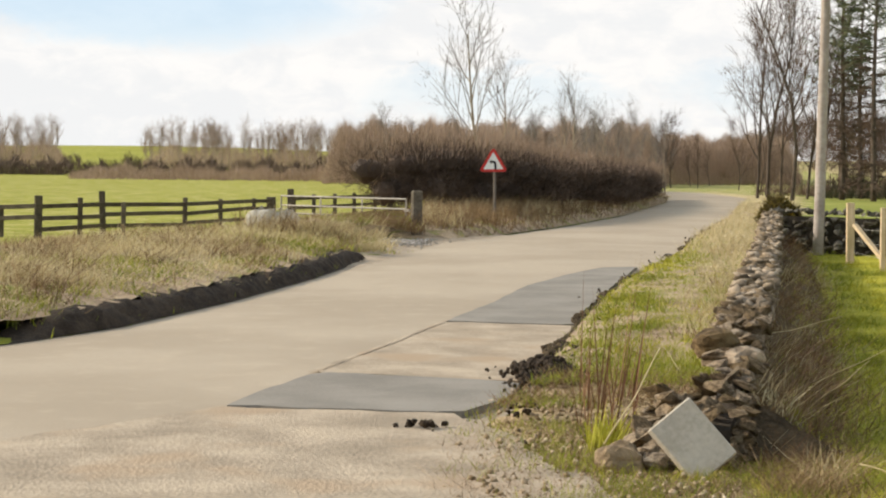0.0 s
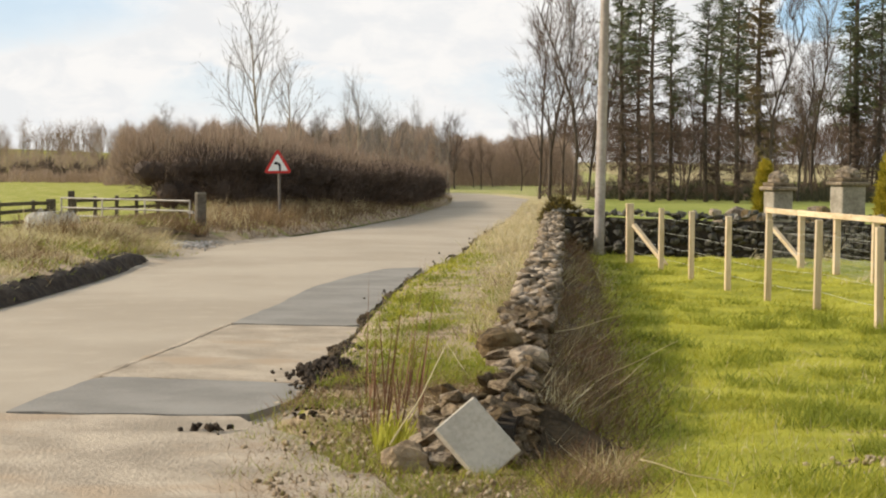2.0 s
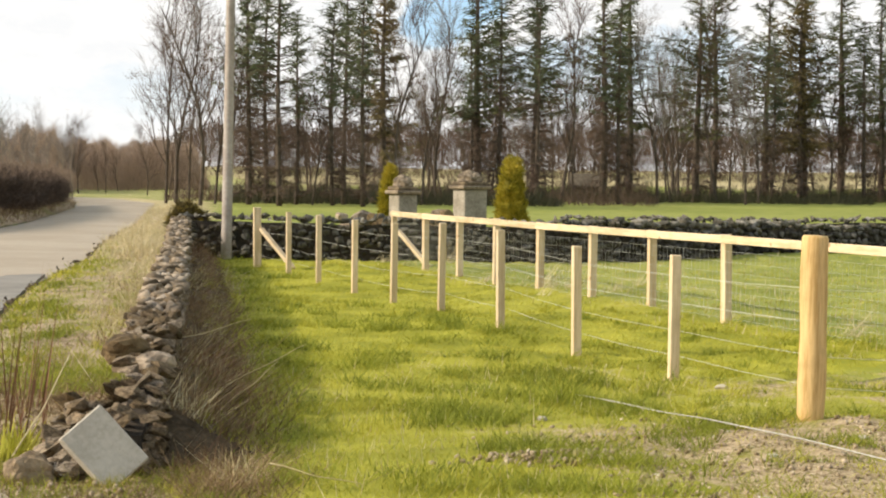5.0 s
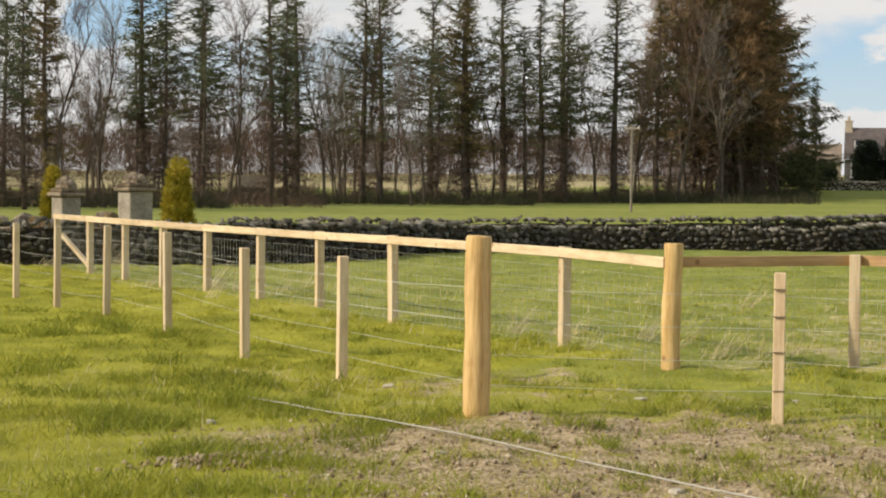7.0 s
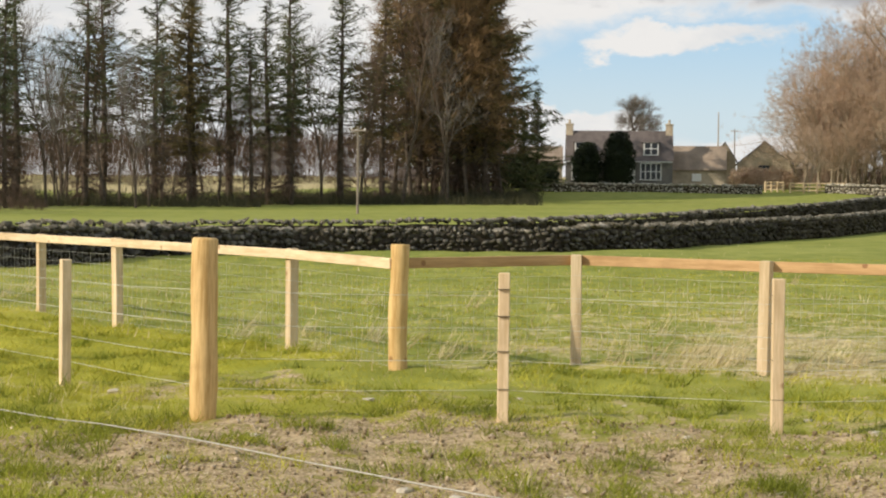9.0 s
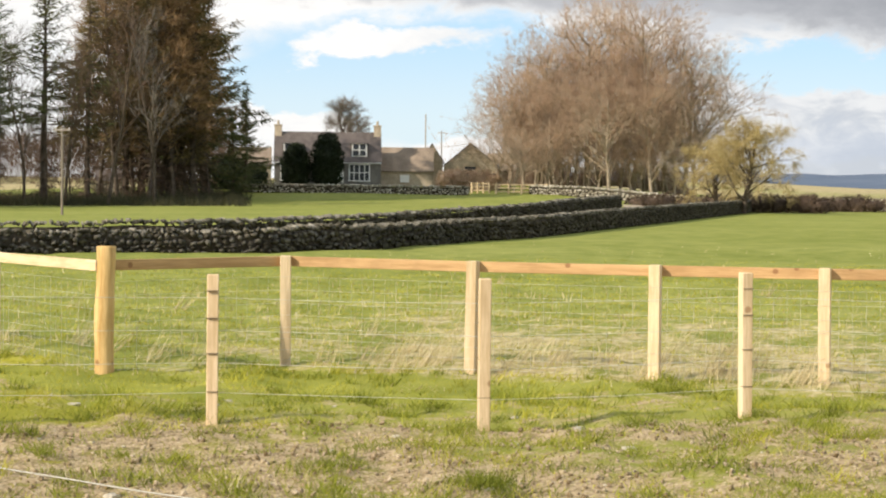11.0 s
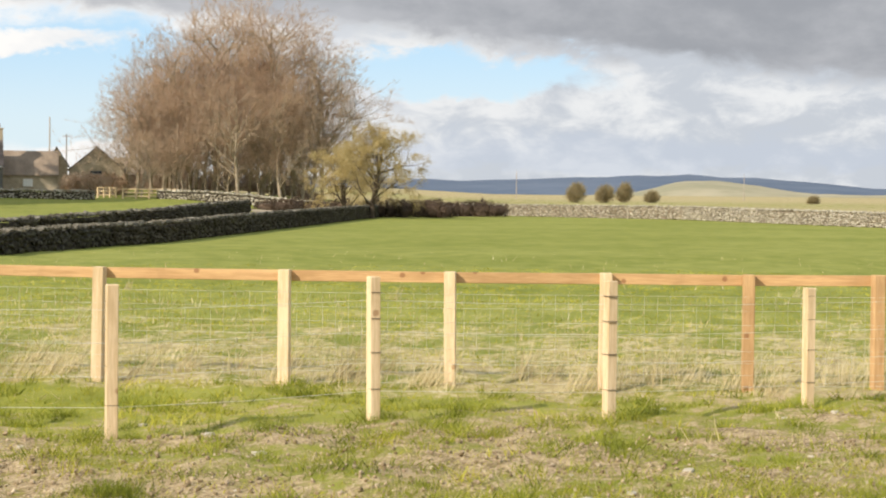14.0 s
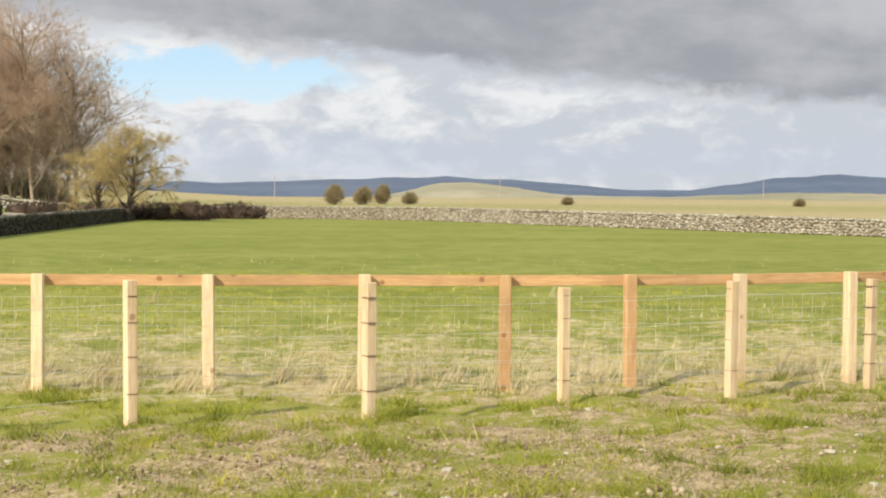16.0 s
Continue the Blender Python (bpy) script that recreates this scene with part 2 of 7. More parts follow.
M = {
    "ground": ground_material(),
    "road": road_material(),
    "patch": mottled("fresh_asphalt", (0.18, 0.163, 0.138), (0.26, 0.238, 0.203), 1.2, 0.9, 40, 0.5, 0.006),
    "gravel": mottled("sandy_gravel", (0.27, 0.22, 0.16), (0.47, 0.385, 0.285), 1.6, 0.95, 22, 0.9, 0.02, third=(0.37, 0.28, 0.19)),
    "soil": mottled("dark_soil", (0.02, 0.014, 0.009), (0.068, 0.048, 0.031), 5, 0.95, 6, 0.8, 0.03),
    "verge": mottled("rough_turf", (0.20, 0.14, 0.085), (0.48, 0.365, 0.24), 2.2, 0.95, 7, 0.9, 0.05, third=(0.23, 0.24, 0.05)),
    "stone": mottled("field_stone", (0.07, 0.048, 0.027), (0.38, 0.28, 0.17), 2.2, 0.92, 6, 0.9, 0.03, vary=0.5, third=(0.19, 0.145, 0.085)),
    "stones": mottled("weathered_stone", (0.075, 0.056, 0.036), (0.31, 0.24, 0.16), 2.4, 0.92, 6, 0.6, 0.02, vary=0.45, island=True),
    "palestones": mottled("pale_stone", (0.27, 0.24, 0.185), (0.42, 0.385, 0.30), 1.4, 0.92, 6, 0.6, 0.02, vary=0.42, island=True),
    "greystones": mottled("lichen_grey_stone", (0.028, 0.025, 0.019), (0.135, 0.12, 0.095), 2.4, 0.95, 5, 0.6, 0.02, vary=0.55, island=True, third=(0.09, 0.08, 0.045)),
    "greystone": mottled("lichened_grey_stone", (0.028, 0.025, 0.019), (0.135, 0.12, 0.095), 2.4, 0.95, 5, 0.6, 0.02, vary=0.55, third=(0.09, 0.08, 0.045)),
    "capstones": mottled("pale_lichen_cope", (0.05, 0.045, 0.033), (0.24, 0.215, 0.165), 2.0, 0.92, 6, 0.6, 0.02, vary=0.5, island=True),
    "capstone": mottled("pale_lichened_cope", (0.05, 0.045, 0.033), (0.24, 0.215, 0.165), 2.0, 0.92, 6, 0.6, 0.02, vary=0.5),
    "rubble": mottled("grey_pebble_gravel", (0.20, 0.185, 0.165), (0.44, 0.41, 0.37), 2.0, 0.95, 20, 0.9, 0.03, vary=0.4, island=True),
    # Wall faces turned from the sun: their shade is put into this colour.
    "darkstones": mottled("shade_dark_mossy_stones", (0.024, 0.02, 0.012), (0.088, 0.074, 0.045), 2.4, 0.95, 6, 0.6, 0.02, vary=0.6, island=True, third=(0.06, 0.054, 0.024)),
    "humus": mottled("dark_humus", (0.05, 0.036, 0.02), (0.15, 0.108, 0.062), 4, 0.95, 6, 0.9, 0.04),
    "earth": mottled("brown_earth", (0.20, 0.142, 0.08), (0.47, 0.365, 0.235), 5, 0.95, 6, 0.8, 0.03, vary=0.4, island=True),
    # Same shade-darkened stone, varied from object to object.
    "darkstone": mottled("shade_dark_mossy_stone", (0.024, 0.022, 0.016), (0.08, 0.07, 0.05), 1.4, 0.95, 6, 0.6, 0.02, vary=0.5, third=(0.065, 0.06, 0.03)),
    "palestone": mottled("lichened_stone", (0.27, 0.24, 0.185), (0.42, 0.385, 0.30), 1.6, 0.92, 6, 0.6, 0.02, vary=0.22),
    "core": mottled("wall_hearting", (0.03, 0.025, 0.018), (0.07, 0.055, 0.04), 4, 0.95, 5, 0.6, 0.03),
    "slab": mottled("concrete_slab", (0.39, 0.345, 0.27), (0.55, 0.495, 0.40), 2.0, 0.9, 14, 0.25, 0.004),
    "ashlar": mottled("pale_ashlar", (0.21, 0.178, 0.13), (0.38, 0.335, 0.265), 2.4, 0.9, 8, 0.4, 0.01),
    "timber": wood("new_softwood", (0.52, 0.375, 0.21), (0.74, 0.585, 0.385), (0.30, 0.17, 0.08), 0.13),
    "roundwood": wood("peeled_roundwood", (0.44, 0.265, 0.09), (0.72, 0.50, 0.225), (0.22, 0.11, 0.04), 0.06, 0.7),
    "timberrail": wood("new_softwood_board", (0.52, 0.375, 0.21), (0.74, 0.585, 0.385), (0.30, 0.17, 0.08), 0.13, run=(0.07, 1.0, 1.0)),
    "orangerail": wood("orange_softwood_board", (0.40, 0.235, 0.105), (0.60, 0.385, 0.19), (0.22, 0.10, 0.045), 0.12, run=(0.07, 1.0, 1.0)),
    "orangewood": wood("orange_softwood", (0.40, 0.24, 0.11), (0.60, 0.395, 0.20), (0.22, 0.10, 0.045), 0.12),
    "greywood": mottled("weathered_wood", (0.06, 0.048, 0.034), (0.14, 0.115, 0.08), 3, 0.9, 7, 0.5, 0.006, vary=0.2),
    "darkpole": mottled("weathered_pole", (0.17, 0.14, 0.11), (0.29, 0.245, 0.20), 1.5, 0.85, 9, 0.4, 0.006),
    "polewood": mottled("silvered_pole", (0.30, 0.25, 0.21), (0.46, 0.40, 0.345), 1.5, 0.85, 9, 0.4, 0.006),
    # Sun glint is put into this pale, non-metal wire colour.
    "wire": mottled("galvanised_wire_with_glint", (0.46, 0.45, 0.38), (0.64, 0.62, 0.53), 8, 0.5, 4, 0),
    "gatesteel": mottled("pale_galvanised_steel", (0.24, 0.215, 0.18), (0.40, 0.365, 0.31), 4, 0.6, 5, 0.1, 0.002, metal=0.1),
    "steel": mottled("galvanised_steel", (0.12, 0.10, 0.08), (0.21, 0.18, 0.15), 4, 0.6, 5, 0.1, 0.002, metal=0.1),
    "rope": mottled("pale_rope", (0.34, 0.32, 0.27), (0.50, 0.475, 0.41), 20, 0.9, 5, 0.4, 0.004),
    "red": mottled("red_sign_sheet", (0.48, 0.03, 0.025), (0.58, 0.05, 0.04), 4, 0.45, 6, 0),
    "white": mottled("white_sign_sheet", (0.74, 0.73, 0.68), (0.82, 0.81, 0.77), 4, 0.45, 6, 0),
    "black": mottled("black_sign_sheet", (0.015, 0.015, 0.016), (0.03, 0.03, 0.03), 4, 0.5, 6, 0),
    "bark": mottled("grey_brown_bark", (0.05, 0.038, 0.028), (0.14, 0.108, 0.08), 2.0, 0.95, 5, 0.5, 0.02),
    "palebark": mottled("pale_sunlit_bark", (0.25, 0.20, 0.14), (0.42, 0.35, 0.26), 1.5, 0.95, 5, 0.4, 0.02),
    "twig": leafy("brown_twigs", ((0.085, 0.058, 0.04), (0.18, 0.125, 0.083), (0.29, 0.205, 0.14)), 0.1),
    "redtwig": leafy("reddish_twigs", ((0.38, 0.265, 0.18), (0.58, 0.435, 0.31), (0.74, 0.60, 0.455)), 0.55, 0.12),
    "thickettwig": leafy("brown_brush", ((0.15, 0.10, 0.068), (0.29, 0.205, 0.145), (0.45, 0.335, 0.24)), 0.25, 0.2),
    "willowtwig": leafy("yellow_twigs", ((0.27, 0.20, 0.085), (0.45, 0.355, 0.16), (0.60, 0.49, 0.25)), 0.3, 0.3),
    "darktwig": leafy("dark_wood_twigs", ((0.05, 0.032, 0.022), (0.11, 0.07, 0.046), (0.17, 0.115, 0.075)), 0.1, 0.1),
    "larchtwig": leafy("russet_larch_twigs", ((0.11, 0.065, 0.03), (0.22, 0.135, 0.065), (0.36, 0.24, 0.12)), 0.2, 0.2),
    "woodtwig": leafy("brown_wood_twigs", ((0.20, 0.145, 0.105), (0.38, 0.28, 0.205), (0.54, 0.42, 0.32)), 0.4, 0.05, 0.5),
    "greytwig": leafy("grey_twigs", ((0.10, 0.085, 0.07), (0.19, 0.165, 0.14), (0.28, 0.25, 0.21)), 0.1),
    "needles": leafy("dark_needles", ((0.034, 0.044, 0.018), (0.085, 0.098, 0.036), (0.19, 0.185, 0.068)), 0.2, 0.25),
    "pineneedles": leafy("pine_needles", ((0.042, 0.055, 0.028), (0.10, 0.12, 0.06), (0.21, 0.22, 0.11)), 0.25, 0.25),
    "oldneedles": leafy("browning_needles", ((0.055, 0.05, 0.018), (0.14, 0.11, 0.042), (0.28, 0.20, 0.085)), 0.2, 0.25),
    "golden": leafy("golden_conifer", ((0.14, 0.13, 0.012), (0.33, 0.27, 0.022), (0.52, 0.40, 0.045)), 0.25, 2.0),
    "bush": leafy("olive_bush", ((0.17, 0.14, 0.075), (0.32, 0.26, 0.14), (0.46, 0.385, 0.22)), 0.35, 0.5),
    "gorse": leafy("gorse_sprigs", ((0.03, 0.03, 0.012), (0.11, 0.085, 0.03), (0.16, 0.12, 0.035), (0.45, 0.33, 0.03)), 0.2, 3.0, 0.3),
    "yew": leafy("yew_leaves", ((0.008, 0.012, 0.006), (0.018, 0.026, 0.011), (0.03, 0.045, 0.016)), 0.1, 1.0),
    # Undergrowth with the trees' shade put into its near-black colour.
    "shadegrowth": leafy("shade_dark_undergrowth", ((0.016, 0.018, 0.008), (0.045, 0.045, 0.02), (0.09, 0.075, 0.035)), 0.1, 0.3),
    "hedge": leafy("hedge_twigs", ((0.035, 0.024, 0.018), (0.085, 0.058, 0.04), (0.16, 0.11, 0.075)), 0.1, 0.5),
    "grass": leafy("green_blades", ((0.18, 0.185, 0.018), (0.41, 0.39, 0.042), (0.60, 0.545, 0.10)), 0.35, 0.9, 0.6),
    "tuft": leafy("dark_tufts", ((0.085, 0.115, 0.014), (0.24, 0.265, 0.028), (0.43, 0.43, 0.06)), 0.35, 0.8),
    "straw": leafy("dry_blades", ((0.34, 0.265, 0.13), (0.56, 0.465, 0.25), (0.74, 0.65, 0.42)), 0.3, 0.5),
    "bracken": leafy("dead_stems", ((0.075, 0.045, 0.02), (0.19, 0.118, 0.056), (0.43, 0.305, 0.16)), 0.2, 1.2),
    "docks": leafy("red_stems", ((0.11, 0.05, 0.026), (0.20, 0.10, 0.052), (0.33, 0.20, 0.105)), 0.2, 2.0),
    "housewall": mottled("grey_stone_wall", (0.13, 0.122, 0.112), (0.22, 0.205, 0.185), 1.2, 0.9, 6, 0.4, 0.02),
    "barnwall": mottled("brown_stone_wall", (0.32, 0.265, 0.19), (0.52, 0.435, 0.325), 1.0, 0.9, 6, 0.4, 0.02),
    "slate": mottled("slate_roof", (0.085, 0.07, 0.064), (0.145, 0.12, 0.108), 1.2, 0.7, 9, 0.4, 0.02),
    "tileroof": mottled("brown_roof", (0.20, 0.155, 0.115), (0.31, 0.245, 0.185), 1.0, 0.8, 9, 0.4, 0.02),
    "paint": mottled("white_paint", (0.74, 0.74, 0.72), (0.82, 0.82, 0.80), 3, 0.5, 6, 0),
    "pane": mottled("dark_window_glass", (0.02, 0.024, 0.03), (0.035, 0.04, 0.048), 2, 0.08, 4, 0),
    # Distance haze is put into the blue of this colour.
    "hill": mottled("hazed_moorland", (0.085, 0.118, 0.175), (0.125, 0.158, 0.215), 0.004, 1.0, 6, 0),
    "farfield": mottled("far_pasture", (0.24, 0.235, 0.145), (0.40, 0.355, 0.245), 0.006, 1.0, 5, 0),
}

# ---- mesh helpers ----
IDENT = Matrix.Identity(4)


def mesh_of(verts, faces, name="mesh", smooth=False):
    me = bpy.data.meshes.new(name)
    verts = np.asarray(verts, np.float32).reshape(-1, 3)
    if isinstance(faces, np.ndarray):
        n, k = faces.shape
        me.vertices.add(len(verts)), me.loops.add(n * k), me.polygons.add(n)
        me.vertices.foreach_set("co", verts.ravel())
        me.loops.foreach_set("vertex_index", faces.astype(np.int32).ravel())
        me.polygons.foreach_set("loop_start", np.arange(0, n * k, k, dtype=np.int32))
        me.update(calc_edges=True)
        me.validate()
    else:
        me.from_pydata(verts.tolist(), [], faces)
    if smooth:
        me.polygons.foreach_set("use_smooth", np.ones(len(me.polygons), bool))
    return me


def bm_mesh(bm, name="mesh"):
    me = bpy.data.meshes.new(name)
    bmesh.ops.recalc_face_normals(bm, faces=bm.faces)
    bm.to_mesh(me)
    bm.free()
    return me


def part(name, me, mat, parent=None, label="", at=IDENT):
    ob = new(name, me)
    if mat and not me.materials:
        me.materials.append(M[mat])
    if parent is not None:
        ob.parent = parent
    ob.matrix_local = at
    return tagged(ob, label=label)


def thing(name, at, label, category, group="", kind=""):
    ob = new(name)
    ob.empty_display_size = 0.2
    ob.matrix_world = at
    return tagged(ob, label, category, group, kind)


def solid(name, me, mat, label, category, group="", kind="", at=IDENT):
    return tagged(part(name, me, mat, None, label, at), "", category, group, kind)


def box(bm, lo, hi, bevel=0.0, m=IDENT):
    r = bmesh.ops.create_cube(bm, size=1.0)
    c = [(a + b) / 2 for a, b in zip(lo, hi)]
    s = [b - a for a, b in zip(lo, hi)]
    bmesh.ops.transform(bm, matrix=m @ Matrix.Translation(c) @ Matrix.Diagonal((*s, 1)), verts=r["verts"])
    if bevel:
        edges = list({e for v in r["verts"] for e in v.link_edges})
        bmesh.ops.bevel(bm, geom=edges, offset=bevel, segments=1, affect="EDGES")


def boxes(*items, bevel=0.0):
    bm = bmesh.new()
    for lo, hi in items:
        box(bm, lo, hi, bevel)
    return bm_mesh(bm)


def prisms(segs, k=3):
    """Tapered k-sided tubes from rows p0, p1, r0, r1."""
    segs = np.asarray(segs, float)
    p0, p1, r0, r1 = segs[:, :3], segs[:, 3:6], segs[:, 6], segs[:, 7]
    d = p1 - p0
    d /= np.maximum(np.linalg.norm(d, axis=1, keepdims=True), 1e-9)
    ref = np.where(np.abs(d[:, 2:3]) > 0.9, np.array([[1.0, 0, 0]]), np.array([[0, 0, 1.0]]))
    u = np.cross(d, ref)
    u /= np.linalg.norm(u, axis=1, keepdims=True)
    w = np.cross(d, u)
    a = np.arange(k) * 2 * np.pi / k
    ring = u[:, None] * np.cos(a)[None, :, None] + w[:, None] * np.sin(a)[None, :, None]
    v = np.concatenate([p0[:, None] + ring * r0[:, None, None], p1[:, None] + ring * r1[:, None, None]], 1)
    i = np.arange(k)
    j = (i + 1) % k
    f = np.stack([i, j, j + k, i + k], 1)
    faces = (f[None] + (np.arange(len(segs)) * 2 * k)[:, None, None]).reshape(-1, 4)
    return v.reshape(-1, 3), faces


def tube(points, radii, k=8, close=True):
    """One tapered tube along points, with end caps."""
    pts = np.asarray(points, float)
    n = len(pts)
    rad = np.broadcast_to(np.asarray(radii, float), (n,))
    tan = np.gradient(pts, axis=0)
    tan /= np.linalg.norm(tan, axis=1, keepdims=True)
    ref = np.array([1.0, 0.15, 0]) if abs(tan[0][2]) > 0.7 else np.array([0, 0, 1.0])
    u = np.cross(tan, ref)
    u /= np.linalg.norm(u, axis=1, keepdims=True)
    w = np.cross(tan, u)
    a = np.arange(k) * 2 * np.pi / k
    v = (pts[:, None] + (u[:, None] * np.cos(a)[None, :, None] + w[:, None] * np.sin(a)[None, :, None]) * rad[:, None, None]).reshape(-1, 3)
    faces = [(i * k + j, i * k + (j + 1) % k, (i + 1) * k + (j + 1) % k, (i + 1) * k + j) for i in range(n - 1) for j in range(k)]
    if close:
        faces += [tuple(range(k - 1, -1, -1)), tuple(range((n - 1) * k, n * k))]
    return v, faces


def merged(items):
    """Joins (verts, faces) pairs whose faces have one size."""
    vs, fs, base = [], [], 0
    for v, f in items:
        vs.append(v), fs.append(np.asarray(f) + base)
        base += len(v)
    return np.concatenate(vs), np.concatenate(fs)


def smooth01(x):
    x = np.clip(x, 0, 1)
    return x * x * (3 - 2 * x)


def along(path, step):
    """Points at even steps along a polyline of any dimension, with the direction in plan."""
    p = np.asarray(path, float)
    d = np.concatenate([[0], np.cumsum(np.linalg.norm(np.diff(p[:, :2], axis=0), axis=1))])
    s = np.linspace(0, d[-1], max(2, int(round(d[-1] / step)) + 1))
    q = np.stack([np.interp(s, d, p[:, i]) for i in range(p.shape[1])], 1)
    t = np.gradient(q[:, :2], axis=0)
    t /= np.linalg.norm(t, axis=1, keepdims=True)
    return q, t, s


def ground_z(x, y):
    """Height of the fields: flat nearby, a low rise under the farm, slow rises far away."""
    x, y = np.asarray(x, float), np.asarray(y, float)
    d = np.hypot(x, y)
    az = np.degrees(np.arctan2(x, np.maximum(y, 1e-6)))
    farm = 2.55 * smooth01((-0.5 * x + 0.86 * y - 13) / 22) * smooth01((az - 28) / 13) * smooth01((62 - az) / 6 + (d < 150)) * np.clip((d - 80) / 142, 0, 1) ** 5
    far = 0.0072 * np.clip(d - 235, 0, 700) + 0.010 * np.clip(d - 185, 0, 170) * smooth01((37 - az) / 6) * smooth01((az - 7) / 5)
    left = 4.6 * np.exp(-(((x + 85) / 110) ** 2 + ((y - 500) / 120) ** 2))
    fade = smooth01((d - 8.5) / 2) * smooth01((70 - d) / 20) * smooth01((x - 2.2 - 0.14 * y) / 2.0)
    near = 0.035 * np.sin(x * 0.9 + 1.3) * np.sin(y * 0.7) + 0.036 * np.sin(3.7 * x + 2.1 * np.sin(1.3 * y)) * np.sin(2.9 * y + 1.7 * np.sin(1.9 * x)) + 0.02 * np.sin(6.1 * x + 1.1 * y) * np.sin(7.3 * y - 2.3 * x)
    near = near * fade
    return np.where(y > -50, farm + far + left + near, 0)


# ---- plan ----
ROAD_L = [(-13, -6), (-8.2, 7), (-4.2, 17.5), (-3.45, 19.5), (-2.7, 23.4), (-2.0, 28.3), (-1.35, 34.7), (-0.3, 42.0), (1.7, 47.6), (3.65, 54.7), (6.55, 67.4), (11.7, 96.2), (14.5, 118), (13, 140), (2, 165)]
ROAD_R = [(-6, -8), (-1.2, 5), (-0.1, 10.5), (0.75, 14.2), (1.17, 17.3), (1.77, 21.4), (2.74, 27.2), (4.55, 35.5), (5.7, 42), (7.0, 49), (9.2, 60), (14.2, 88), (19.0, 115), (19.5, 138), (8, 170)]
FRONT = [(6.4 + 0.036 * y, y) for y in (34.4, 31.4, 28.95, 26.45, 24.15, 21.8, 19.4, 16.95, 14.53)] + [(6.58, 11.55), (8.55, 10.56), (9.77, 8.97), (11.62, 7.98), (12.99, 6.66), (15.0, 5.78), (16.18, 4.62), (17.71, 3.69), (19.3, 2.6), (20.9, 1.5)]
REAR = [(10.45, 34.7), (10.45, 32.66), (10.45, 30.7), (10.45, 28.8), (10.45, 26.8), (10.45, 24.7), (10.45, 22.65), (10.45, 20.45), (10.45, 18.46), (10.46, 16.48), (10.08, 14.03), (12.05, 13.74), (12.74, 11.87), (13.55, 10.31), (14.3, 8.97), (15.08, 7.79), (15.78, 6.67), (16.5, 5.69), (17.25, 4.85), (18.3, 4.01), (19.5, 3.0), (20.8, 1.9)]
ROAD_WALL = [(1.62, 10.7, 0.30), (1.8, 11.3, 0.50), (1.96, 12.2, 0.60), (2.52, 15, 0.66), (3.09, 18, 0.69), (4.33, 24.5, 0.72), (5.52, 31, 0.78), (6.75, 37.6, 0.85)]
FOOT = [(1.5, 9.2)] + [p[:2] for p in ROAD_WALL]
NEAR_WALL = [(6.9, 38.4, 0.88), (10.3, 36.9, 0.84), (13.5, 35.6, 0.82), (16, 35.8, 0.80), (19.5, 38.2, 0.72), (22.5, 40.0, 0.64), (26, 41.0, 0.54), (30, 40.0, 0.56), (33, 38.6, 0.62), (36.9, 38.9, 0.66), (52.2, 45.7, 0.73), (78.5, 60.8, 0.90), (122, 86, 1.05), (148, 101, 1.1)]
LANE_WALL = [(20.2, 50, 0.60), (25, 49.3, 0.56), (30.5, 48, 0.62), (36, 45.8, 0.66), (45.5, 47.9, 0.78), (63, 55.4, 1.10), (78, 65, 1.32), (91, 72.2, 1.50)]
FAR_WALL = [(152, 103, 1.2), (178, 108, 1.25), (168, 78, 1.3), (142.7, 55, 1.15), (108, 21.9, 0.95), (85, 3, 0.9)]


def line_distance(path, x, y):
    """Distance in plan from points to a polyline."""
    best = np.full(np.shape(x), 1e9)
    p = np.asarray(path, float)[:, :2]
    for a, b in zip(p[:-1], p[1:]):
        ab = b - a
        t = np.clip(((x - a[0]) * ab[0] + (y - a[1]) * ab[1]) / (ab @ ab), 0, 1)
        best = np.minimum(best, np.hypot(x - a[0] - t * ab[0], y - a[1] - t * ab[1]))
    return best


def side(path, x, y):
    """Above 0 where a point lies to the right of the polyline's nearest piece."""
    best, out = np.full(np.shape(x), 1e9), np.zeros(np.shape(x))
    p = np.asarray(path, float)[:, :2]
    for a, b in zip(p[:-1], p[1:]):
        ab = b - a
        t = np.clip(((x - a[0]) * ab[0] + (y - a[1]) * ab[1]) / (ab @ ab), 0, 1)
        d = np.hypot(x - a[0] - t * ab[0], y - a[1] - t * ab[1])
        c = (x - a[0]) * ab[1] - (y - a[1]) * ab[0]
        out = np.where(d < best, c, out)
        best = np.minimum(best, d)
    return out


